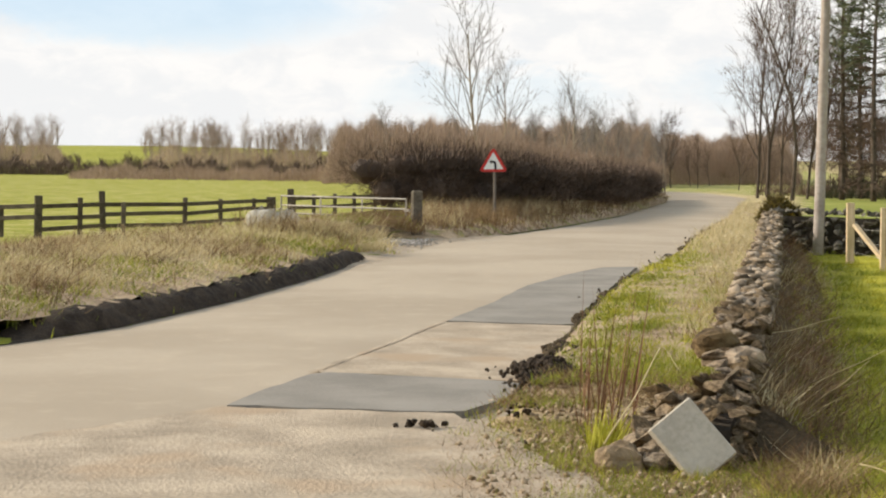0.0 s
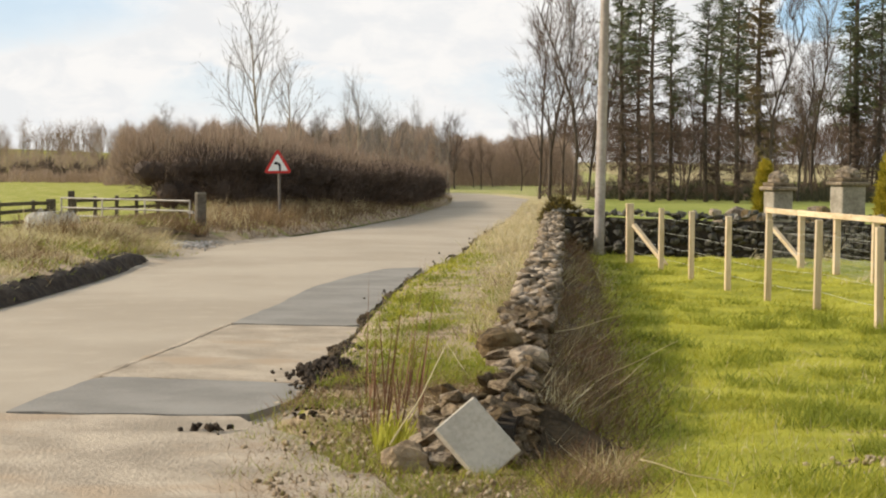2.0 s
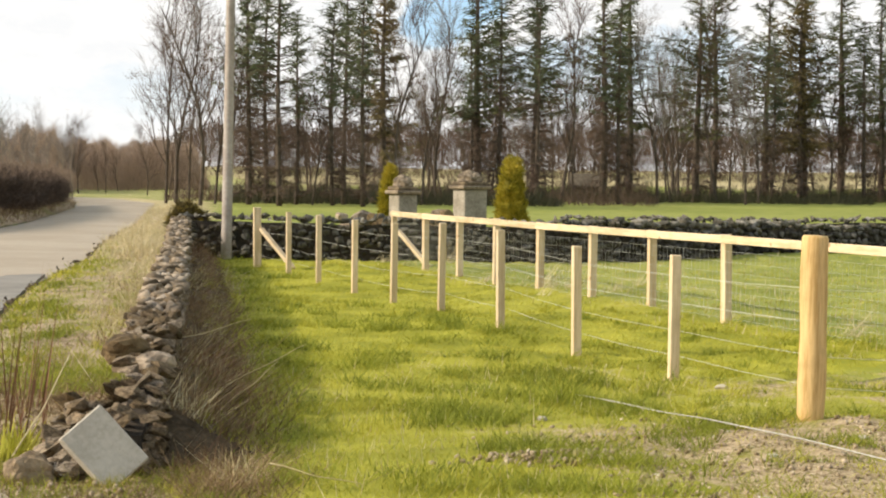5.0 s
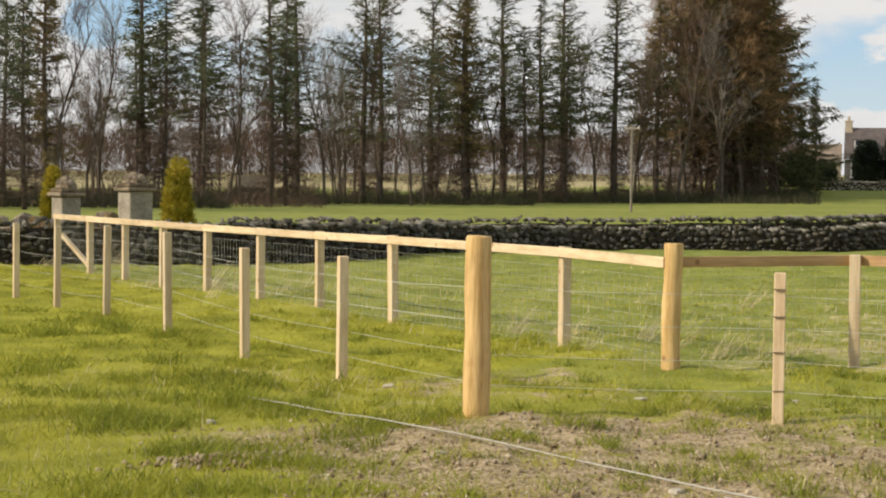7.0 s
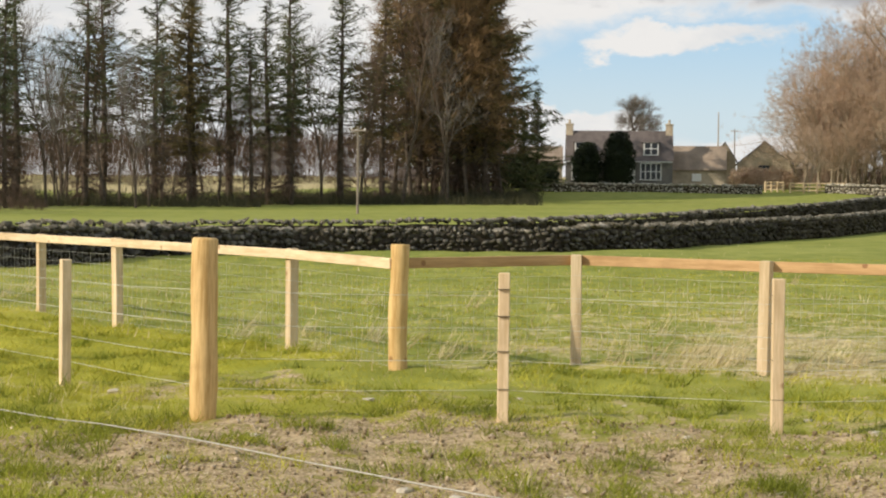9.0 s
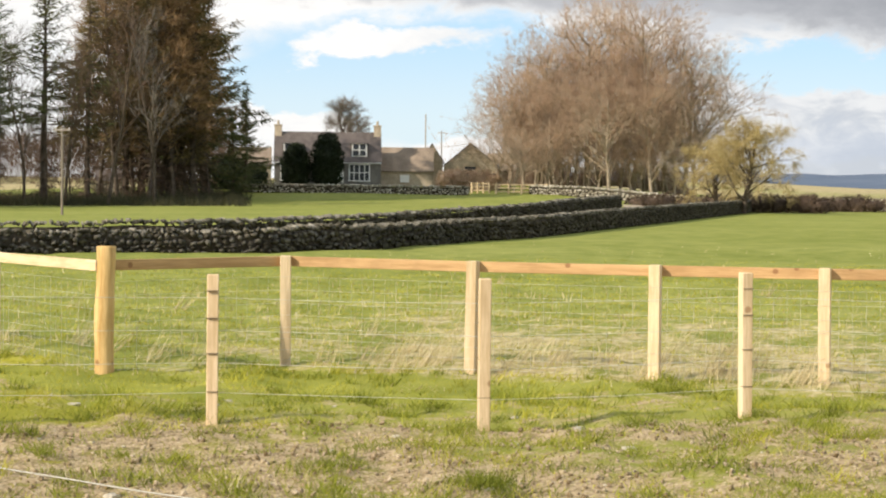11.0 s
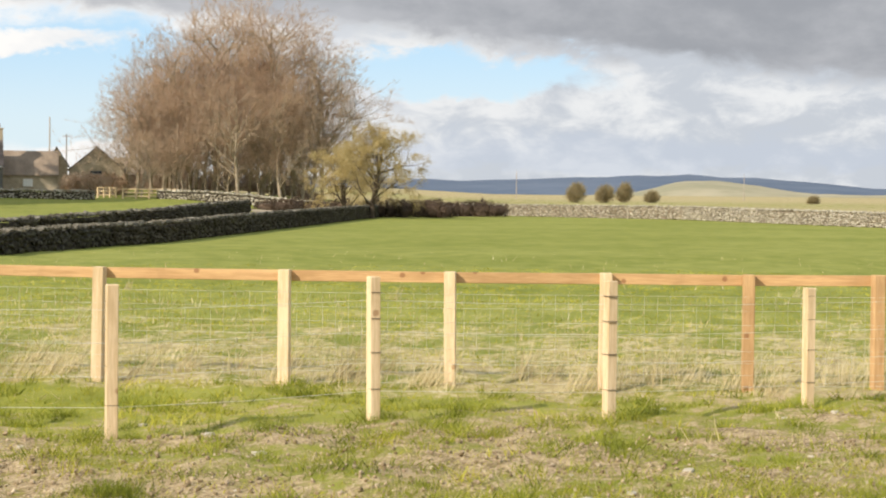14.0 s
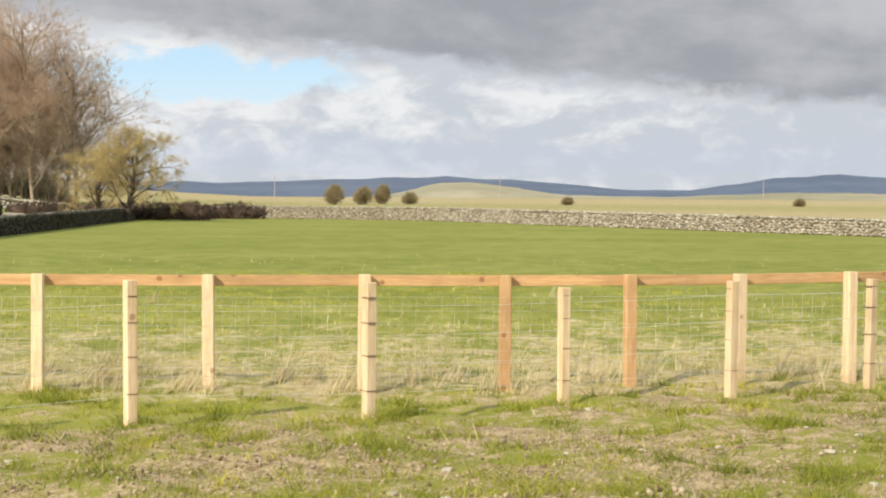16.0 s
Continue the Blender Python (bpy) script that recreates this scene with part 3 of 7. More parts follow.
def cover_masks(x, y):
    """Where the fields are dry and where they are bare, 0 to 1."""
    d = np.hypot(x, y)
    inside = (side(FRONT, x, y) > 0) & (y < 40)          # the camera's side of the front fence
    df, dr, dw = line_distance(FRONT, x, y), line_distance(REAR, x, y), line_distance(ROAD_WALL, x, y)
    right = x > 2.0
    dirt = np.zeros_like(d)
    dirt = np.where(right & inside, smooth01((12.9 - y) / 1.8) * np.where(x < 8.5, 0.66, 0.56) * smooth01((x - 3.6) / 1.2), dirt)
    dirt = np.where(right & ~inside & (dr > 0.2) & (df < 2.2) & (y < 15) & (side(REAR, x, y) > 0), 0.41, dirt)
    dirt = np.where((d < 9.2), 0.75, dirt)
    dirt = np.where((x < 2.6) & (side(ROAD_R, x, y) > 0) & (y < 15) & ((side(ROAD_WALL, x, y) < 0) | (x < 1.7)), 0.70, dirt)
    dirt = np.where((side(ROAD_L, x, y) < 0) & (d < 22), 0.3, dirt)
    dry = np.zeros_like(d)
    beyond = right & (side(REAR, x, y) < 0) & (d < 120)
    az = np.degrees(np.arctan2(x, np.maximum(y, 0.01)))
    swing = 0.45 + 0.55 * smooth01((az - 34) / 14)
    dry = np.where(beyond, np.clip(0.66 - dr / 30, 0.05, 0.62) * swing, dry)
    dry = np.maximum(dry, np.where(right, 0.62 * swing * smooth01(1 - dr / 1.6), 0))
    # less straw right of the wall, so the ground colour deepens its shade
    dry = np.maximum(dry, np.where(right, np.where(side(ROAD_WALL, x, y) > 0, 0.2, 0.5) * smooth01(1.25 - dw / 1.2), 0))
    dry = np.where(right & inside & (y < 16), np.maximum(dry, np.where(x < 6, 0.2, 0.36)), dry)
    dry = np.where((x < 2.6) & (side(ROAD_R, x, y) > 0) & (y < 15) & ((side(ROAD_WALL, x, y) < 0) | (x < 1.7)), 0.6, dry)
    dry = np.where((x < 5) & (y > 40) & (d < 245), 0.36, dry)
    dry = np.where((az > 5.5) & (az < 11.2) & (d > 44) & (d < 215), 0.8, dry)
    wild = (d > 240) & (x > 60)
    dry = np.where(wild, np.clip(0.75 + 0.25 * np.sin(d / 90.0), 0, 1), dry)
    dry = np.where((d > 130) & (d < 330) & (x > 8) & (x < 60), 0.45, dry)
    return np.clip(dry, 0, 1), np.clip(dirt, 0, 1)


# ---- ground, road, verges ----
def axis(lo, hi, step, far, grow=1.16):
    mid = np.arange(lo, hi + 1e-6, step)
    out, s = [], step
    while sum(out) < far:
        s *= grow
        out.append(s)
    c = np.cumsum(out)
    return np.concatenate([lo - c[::-1], mid, hi + c])


def build_ground():
    xs, ys = axis(-15, 26, 0.2, 4200), axis(4, 50, 0.2, 4200)
    X, Y = np.meshgrid(xs, ys)
    Z = ground_z(X, Y)
    on_road = (side(ROAD_L, X, Y) > 0) & (side(ROAD_R, X, Y) < 0) & (Y > -8) & (Y < 170)
    Z = np.where(on_road, Z - 0.12, Z)
    v = np.stack([X, Y, Z], -1).reshape(-1, 3)
    nx = len(xs)
    i = (np.arange(len(ys) - 1)[:, None] * nx + np.arange(nx - 1)[None]).ravel()
    me = mesh_of(v, np.stack([i, i + 1, i + nx + 1, i + nx], 1), "ground", smooth=True)
    dry, dirt = cover_masks(v[:, 0], v[:, 1])
    pasture = np.where((v[:, 0] > 0) & (side(REAR, v[:, 0], v[:, 1]) > 0) & (v[:, 1] < 45), np.where((v[:, 0] > 8.5) & (v[:, 1] < 15), 0.5, 0.0), np.where(v[:, 0] < 0, 0.35, 0.85))
    for key, val in (("dry", dry), ("dirt", dirt), ("pasture", pasture)):
        me.attributes.new(key, "FLOAT", "POINT").data.foreach_set("value", val.astype(np.float32))
    solid("ground", me, "ground", "green pasture with dry tufts and bare soil", "ground", kind="structure")


def ribbon(left, right, n, across, z, crown=0.0):
    a, _, _ = along(left, 1)
    b, _, _ = along(right, 1)
    u = np.linspace(0, 1, n)
    A = np.stack([np.interp(u, np.linspace(0, 1, len(a)), a[:, k]) for k in (0, 1)], 1)
    B = np.stack([np.interp(u, np.linspace(0, 1, len(b)), b[:, k]) for k in (0, 1)], 1)
    w = np.linspace(0, 1, across)
    P = A[:, None] * (1 - w)[None, :, None] + B[:, None] * w[None, :, None]
    Z = ground_z(P[..., 0], P[..., 1]) * 0 + z + crown * (1 - (2 * w - 1) ** 2)[None]
    v = np.concatenate([P, Z[..., None]], -1).reshape(-1, 3)
    i = (np.arange(n - 1)[:, None] * across + np.arange(across - 1)[None]).ravel()
    return v, np.stack([i, i + 1, i + across + 1, i + across], 1)


def sweep(path, profile, step, rag=0.0, seed=1, taper=0):
    """A strip along a path: profile rows are (offset to the right, height); rag makes it uneven."""
    rng = np.random.default_rng(seed)
    q, t, s = along(path, step)
    nrm = np.stack([t[:, 1], -t[:, 0]], 1)
    ease = smooth01(np.minimum(s, s[-1] - s) / taper) if taper else np.ones(len(s))
    rows = []
    for k, (off, h) in enumerate(profile):
        o = off + rng.normal(0, rag, len(q)) * (0 < k < len(profile) - 1)
        p = q[:, :2] + nrm * o[:, None]
        z = ground_z(p[:, 0], p[:, 1]) + (h + rng.normal(0, rag * 0.4, len(q)) * (h > 0.02)) * ease - 0.03 * (1 - ease)
        rows.append(np.concatenate([p, z[:, None]], 1))
    v = np.stack(rows, 1).reshape(-1, 3)
    m = len(profile)
    i = (np.arange(len(q) - 1)[:, None] * m + np.arange(m - 1)[None]).ravel()
    return v, np.stack([i, i + 1, i + m + 1, i + m], 1)


def build_road():
    v, f = ribbon(ROAD_L, ROAD_R, 260, 14, -0.035, 0.05)
    solid("road", mesh_of(v, f, smooth=True), "road", "worn pale tarmac country lane with sandy stains", "road", kind="structure")
    # resurfaced patches and the bare strip between
    bm = bmesh.new()

    def poly(pts, z):
        top = [bm.verts.new((x, y, z)) for x, y in pts]
        low = [bm.verts.new((x, y, z - 0.06)) for x, y in pts]
        bm.faces.new(top)
        for k in range(len(pts)):
            bm.faces.new((top[k - 1], top[k], low[k], low[k - 1]))

    def ragged(pts, seed, amp=0.035):
        rng = np.random.default_rng(seed)
        q, t, _ = along(pts + [pts[0]], 0.25)
        return [(x + rng.normal(0, amp) * 0.5, y + rng.normal(0, amp)) for x, y in q[:-1, :2]]

    poly(ragged([(-1.52, 12.93), (-1.02, 15.05), (-0.4, 14.85), (0.62, 14.5), (0.55, 13.6), (0.12, 12.62)], 3, 0.018), 0.026)
    poly(ragged([(0.06, 20.2), (0.6, 22.8), (1.2, 26.3), (1.95, 29.1), (2.7, 31.4), (3.4, 31.9), (2.55, 27.0), (1.62, 21.4), (1.42, 19.85)], 4, 0.015), 0.026)
    solid("road_patch", bm_mesh(bm), "patch", "dark fresh asphalt repair patches in the lane", "road patch", kind="structure")
    bm = bmesh.new()
    poly(ragged([(-1.0, 15.1), (0.04, 20.1), (1.42, 19.8), (0.95, 16.5), (0.62, 14.55)], 5, 0.02), 0.022)
    poly(ragged([(-6.6, 4.5), (-3.4, 10.0), (-1.5, 12.85), (0.12, 12.55), (0.5, 11.5), (0.9, 9.5), (1.2, 4.5)], 6, 0.06), 0.022)
    poly(ragged([(-0.95, 38.2), (-1.7, 39.2), (-2.4, 41.4), (-2.3, 42.9), (-0.9, 43.0), (-0.25, 42.2), (-0.5, 40.2)], 7, 0.14), 0.010)
    solid("gravel_apron", bm_mesh(bm), "gravel", "sandy gravel and worn tarmac at a lane edge", "gravel", kind="structure")


def build_rubble_apron():
    """Broken grey stone strewn before the field gate, and grit along the lane's edges."""
    rng = np.random.default_rng(14)
    items = []
    for k in range(1500):
        u = rng.random()
        px, py = -0.5 - 1.9 * u + rng.normal(0, 0.25), 40.6 + 0.9 * u + rng.normal(0, 0.9)
        v, f = STONE_DATA[k % len(STONE_DATA)]
        s_ = rng.uniform(0.02, 0.07)
        items.append((v @ np.array(pose(0, 0, 0, *rng.uniform(-180, 180, 3)).to_3x3()).T * s_ + np.array([px, py, 0.03 + s_ * 0.1]), f))
    tagged(solid("rubble_apron", mesh_of(*merged(items)), "rubble", "grey broken stone before the field gate", "gravel"), kind="stuff")
    q, t, s = along(ROAD_R[3:11], 0.02)
    items = []
    for k in range(3800):
        i = rng.integers(len(q)) if k % 3 else rng.integers(len(q) // 3)
        n = np.array([t[i][1], -t[i][0]])
        px, py = q[i] + n * (abs(rng.normal(0, 0.10)) - 0.10 + 0.06 * math.sin(s[i] * 1.7))
        v, f = STONE_DATA[k % len(STONE_DATA)]
        s_ = 0.012 + 0.04 * rng.random() ** 2.5
        items.append((v @ np.array(pose(0, 0, 0, *rng.uniform(-180, 180, 3)).to_3x3()).T * s_ + np.array([px, py, 0.045 + s_ * 0.15]), f))
    tagged(solid("edge_crumbs", mesh_of(*merged(items)), "humus", "dark brown broken turf and grit along the lane's edge", "soil"), kind="stuff")


def build_sand():
    q, t, s = along([(-1.06, 15.0), (-0.5, 17.5), (0.05, 20.2)], 0.12)
    rng = np.random.default_rng(9)
    w = 0.012 + 0.03 * rng.random(len(q))
    v = np.concatenate([np.stack([q[:, 0] - w, q[:, 1], np.full(len(q), 0.028)], 1), np.stack([q[:, 0] + w, q[:, 1], np.full(len(q), 0.028)], 1)])
    i = np.arange(len(q) - 1)
    solid("sand_streak", mesh_of(v, np.stack([i, i + len(q), i + len(q) + 1, i + 1], 1)), "gravel", "pale sand washed along the worn lane edge", "sand", kind="structure")


def build_verges():
    v, f = sweep(ROAD_L[2:7], [(0.05, -0.02), (-0.03, 0.08), (-0.12, 0.15), (-0.22, 0.19), (-0.36, 0.20)], 0.12, 0.03, 2, 1.5)
    solid("earth_bank", mesh_of(v, f, smooth=True), "soil", "freshly cut dark earth edge beside the lane", "bank", kind="structure")
    v, f = sweep([(-9.5, 3.5), (-8.2, 7), *ROAD_L[2:6], (-1.55, 33.2)], [(-0.20, 0.17), (-0.6, 0.25), (-1.4, 0.33), (-2.4, 0.42), (-4.0, 0.40), (-5.4, 0.22), (-7, -0.06)], 0.3, 0.07, 3, 3.0)
    bm = bmesh.new()
    bmesh.ops.create_grid(bm, x_segments=40, y_segments=40, size=1.0)
    for v_ in bm.verts:
        r = min(v_.co.xy.length, 1.0)
        v_.co = Vector((v_.co.x * 1.6, v_.co.y * 2.4, 0.34 * (math.cos(r * math.pi) + 1) / 2 + 0.10 * noise.noise(v_.co * 4) * (1 - r) - 0.6 * r ** 3))
    solid("stump_mound", bm_mesh(bm), "verge", "hummock of dead grass round a stump", "mound", kind="structure", at=pose(-2.75, 37.4, 0.26))
    solid("left_verge", mesh_of(v, f, smooth=True), "verge", "rough verge of dead bracken and patchy turf", "verge", kind="structure")
    v, f = sweep([(-1.75, 31.0), *ROAD_L[6:9]], [(0.6, -0.04), (0.2, -0.012), (-0.3, 0.03), (-0.8, 0.0)], 0.25, 0.04, 12, 1.0)
    solid("lane_edge", mesh_of(v, f, smooth=True), "gravel", "trodden sandy edge of the lane at a gateway", "gravel", kind="structure")
    # Earth bank at the wall foot, coloured near-black to deepen the wall's shade.
    v, f = sweep([p[:2] for p in ROAD_WALL], [(0.10, 0.34), (0.24, 0.30), (0.42, 0.18), (0.6, 0.07), (0.8, -0.05)], 0.16, 0.05, 8, 1.0)
    solid("wall_bank", mesh_of(v, f, smooth=True), "humus", "earth bank against the wall foot, its brown darkened for shade", "bank", kind="structure")
    v, f = sweep(ROAD_L[7:13], [(0.0, 0.0), (-0.3, 0.18), (-1.0, 0.28), (-2.4, 0.34), (-4.5, 0.2), (-6, -0.1)], 0.5, 0.04, 4, 3.0)
    solid("hedge_verge", mesh_of(v, f, smooth=True), "verge", "grassy bank below a hedge", "verge", kind="structure")
    v, f = sweep(ROAD_R[3:12], [(-0.02, 0.06), (0.12, 0.10), (0.5, 0.12), (1.0, 0.14), (1.5, 0.10), (1.9, -0.02)], 0.6, 0.012, 5, 2.5)
    solid("right_verge", mesh_of(v, f, smooth=True), "verge", "grassy verge between the lane and a stone wall", "verge", kind="structure")


build_ground()
build_road()
build_sand()
build_verges()

# ---- stones ----
def stone_meshes():
    out = []
    for s in range(10):
        rng = np.random.default_rng(40 + s)
        bm = bmesh.new()
        for k in range(13):
            p = rng.normal(0, 1, 3)
            p /= np.max(np.abs(p)) ** 0.8 * np.linalg.norm(p) ** 0.2
            p = p * rng.uniform(0.43, 0.51)
            bm.verts.new(np.clip(p, -0.5, 0.5).tolist())
        r = bmesh.ops.convex_hull(bm, input=bm.verts)
        bmesh.ops.delete(bm, geom=[g for g in r["geom_interior"] if isinstance(g, bmesh.types.BMVert)], context="VERTS")
        bmesh.ops.triangulate(bm, faces=bm.faces)
        out.append(bm_mesh(bm, "stone"))
    return out


STONES = stone_meshes()
STONE_DATA = []
for me in STONES:
    co = np.empty(len(me.vertices) * 3, np.float32)
    me.vertices.foreach_get("co", co)
    STONE_DATA.append((co.reshape(-1, 3).astype(float), np.array([p.vertices[:] for p in me.polygons])))
STONE_SETS = {}
for key in ("stone", "darkstone", "palestone", "greystone", "capstone"):
    STONE_SETS[key] = [me.copy() for me in STONES]
    for me in STONE_SETS[key]:
        me.materials.append(M[key])


def wall_stones(path, size, width, faces, rng, cope=1.0, upright=False, gap=0.90, flat=1.0):
    """Poses of the stones of a dry wall: both or one face, and the cope."""
    q, t, s = along(path, 0.1)
    out = []
    length = s[-1]

    def at(d, off, z, l, h, w, tilt=11.0, yaw=15.0):
        i = min(int(d / length * (len(q) - 1)), len(q) - 1)
        n = np.array([t[i][1], -t[i][0]])
        x, y = q[i][:2] + n * off
        turn = math.degrees(math.atan2(t[i][1], t[i][0])) + rng.normal(0, yaw)
        return pose(x, y, float(ground_z(x, y)) + z, rng.normal(0, tilt), rng.normal(0, tilt), turn) @ Matrix.Diagonal((l, w, h, 1))

    for face in faces:
        z = 0.0
        while True:
            h = size * rng.uniform(0.5, 0.92) * flat
            top = False
            d = rng.uniform(0, size)
            any_ = False
            while d < length:
                l = size * rng.uniform(0.6, 1.5)
                H = np.interp(d, s, q[:, 2])
                if z + h * 0.6 < H - 0.08:
                    any_ = True
                    lean = (width / 2) * (1 - 0.25 * z / max(H, 0.3))
                    out.append((d, at(d + l / 2, face * (lean - size * 0.28 + rng.normal(0, 0.018)), z + h / 2 + rng.normal(0, 0.012 + 0.09 * size), l * gap * rng.uniform(0.85, 1.1), h * 0.97, size * 0.9)))
                d += l * 0.92
            z += h * 0.9
            if not any_:
                break
    for row in ((-0.32, 0.0), (0.0, 0.02), (0.3, 0.0)) if not upright else ((0, 0),):
        d = 0.0
        while d < length:
            l = size * rng.uniform(0.6, 1.35) * (0.55 if upright else 1)
            h = size * rng.uniform(0.4, 0.75) * flat * cope * (1.5 if upright else 1)
            H = np.interp(d, s, q[:, 2])
            out.append((d + 1000, at(d + l / 2, row[0] * width + rng.normal(0, 0.03), H - 0.06 + h * 0.22 + rng.uniform(0, 0.07), l * 1.05, h, width * (0.8 if upright else rng.uniform(0.30, 0.52)), 9 if upright else 17, 16 if upright else 40)))
            d += l * 0.86
    return out


def joined_stones(poses, rng):
    items = []
    for m in poses:
        v, f = STONE_DATA[rng.integers(len(STONE_DATA))]
        a = np.array(m)
        items.append((v @ a[:3, :3].T + a[:3, 3], f))
    return merged(items)


def wall_core(path, width, inset, step=0.6):
    q, t, s = along(path, step)
    h = width / 2 - inset
    prof = [(-h, -0.05), (-h * 0.8, 1), (h * 0.8, 1), (h, -0.05)]
    nrm = np.stack([t[:, 1], -t[:, 0]], 1)
    rows = []
    for off, z in prof:
        p = q[:, :2] + nrm * off
        zz = ground_z(p[:, 0], p[:, 1]) + np.where(z > 0, q[:, 2] - 0.1, z)
        rows.append(np.concatenate([p, zz[:, None]], 1))
    v = np.stack(rows, 1).reshape(-1, 3)
    i = (np.arange(len(q) - 1)[:, None] * 4 + np.arange(3)[None]).ravel()
    f = [tuple(r) for r in np.stack([i, i + 4, i + 5, i + 1], 1)] + [(0, 1, 2, 3), tuple(len(v) - k for k in (1, 2, 3, 4))]
    return v, f


def dry_wall(name, path, size, width, faces, label, mat, seed, single=0, cap="", heart="core", **kw):
    rng = np.random.default_rng(seed)
    root = thing(name, IDENT, label, "stone wall", kind="structure")
    part("hearting", mesh_of(*wall_core(path, width, min(0.10, width * 0.24))), heart, root)
    poses = wall_stones(path, size, width, faces, rng, **kw)
    poses = sorted(((d % 1000, d >= 1000, m) for d, m in poses), key=lambda r: r[0])
    for d, top, m in poses[:single]:
        kinds = STONE_SETS[mat[:-1] if not (top and cap) else cap[:-1]]
        part("cope_stone" if top else "stone", kinds[rng.integers(len(kinds))], None, root, at=m)
    for nm, want, mm in (("stonework", False, mat), ("coping", True, cap or mat)):
        rest = [m for _, top, m in poses[single:] if top == want]
        if rest:
            tagged(part(nm, mesh_of(*joined_stones(rest, rng)), mm, root), kind="stuff")
    return root


# ---- fences ----
def post_mesh(w, d, h, bevel=0.006, lean=0.0):
    bm = bmesh.new()
    box(bm, (-w / 2, -d / 2, -0.25), (w / 2, d / 2, h), bevel)
    for v in bm.verts:
        v.co.x += lean * v.co.z
    return bm_mesh(bm, "post")


def round_post(r, h, seed):
    rng = np.random.default_rng(seed)
    z = np.concatenate([np.linspace(-0.25, h - 0.015, 14), [h]])
    pts = np.stack([0.006 * np.sin(z * 5 + seed), 0.005 * np.cos(z * 4), z], 1)
    rad = r * (1 + 0.035 * np.sin(z * 9 + seed) + rng.normal(0, 0.012, len(z))) * (1.04 - 0.05 * z / h)
    rad[-1] *= 0.93
    return mesh_of(*tube(pts, rad, 18), smooth=True)


def wires(path, heights, r, sag=0.01, seed=0):
    rng = np.random.default_rng(seed)
    pts = []
    for h in heights:
        for a, b in zip(path[:-1], path[1:]):
            za, zb = float(ground_z(*a)) + h, float(ground_z(*b)) + h
            pts += [(*a, za), ((a[0] + b[0]) / 2, (a[1] + b[1]) / 2, (za + zb) / 2 - sag * rng.uniform(0.3, 1.5))]
        pts.append((*path[-1], zb))
    return mesh_of(*tube(pts, r, 4))


def offset(path, d):
    p = np.asarray(path, float)
    t = np.gradient(p, axis=0)
    t /= np.linalg.norm(t, axis=1, keepdims=True)
    return [tuple(r) for r in p + np.stack([t[:, 1], -t[:, 0]], 1) * d]


def strut(a, b, w, d):
    a, b = Vector(a), Vector(b)
    bm = bmesh.new()
    box(bm, (-w / 2, -d / 2, 0), (w / 2, d / 2, (b - a).length), 0.005)
    me = bm_mesh(bm, "strut")
    return me, Matrix.Translation(a) @ (b - a).to_track_quat("Z", "Y").to_matrix().to_4x4()


def heading(path, i):
    a, b = path[max(i - 1, 0)], path[min(i + 1, len(path) - 1)]
    return math.degrees(math.atan2(b[1] - a[1], b[0] - a[0]))


def level(path):
    """Ground along a fence, evened out from post to post."""
    z = ground_z(*np.asarray(path, float).T)
    return np.convolve(np.pad(z, 3, "edge"), np.ones(7) / 7, "valid")


def build_front_fence():
    root = thing("wire_fence", IDENT, "new timber post and wire stock fence along the turf", "fence", "paddock fences")
    me = post_mesh(0.085, 0.085, 1.1)
    low = post_mesh(0.085, 0.085, 1.05)
    for i, (x, y) in enumerate(FRONT):
        at = pose(x, y, float(ground_z(x, y)), random.gauss(0, 0.5), random.gauss(0, 0.5), heading(FRONT, i) + random.gauss(0, 4))
        if i == 9:
            part("corner_post", round_post(0.095, 1.30, 5), "roundwood", root, "stout peeled round corner post", at)
        elif i == 0:
            part("end_post", post_mesh(0.14, 0.14, 1.14), "timber", root, "thick square end post", at)
        else:
            part("post", me if i < 14 else low, "timber", root, at=at)
    for k, z in enumerate((0.22, 0.44, 0.68, 0.92)):
        part("wire", wires(offset(FRONT, -0.045)[:10] + [FRONT[9]] + offset(FRONT, -0.045)[10:], [z], 0.0018, seed=k), "wire", root)
    e, m = strut((FRONT[0][0] + 0.05, FRONT[0][1] - 0.1, 0.72), (FRONT[0][0] + 0.48, FRONT[0][1] - 0.95, 0.0), 0.09, 0.07)
    part("brace", e, "timber", root, "pale diagonal brace", m)
    # staples hold the wires to the posts
    bm = bmesh.new()
    for i in range(10, 17):
        x, y = FRONT[i]
        a = math.radians(heading(FRONT, i))
        for z in (0.24, 0.52, 0.78, 0.98):
            box(bm, (-0.044, -0.048, z - 0.0018), (0.044, 0.048, z + 0.0018), 0, Matrix.Translation((x, y, float(ground_z(x, y)))) @ Matrix.Rotation(a, 4, "Z"))
    tagged(part("staples", bm_mesh(bm), "greywood", root), kind="stuff")


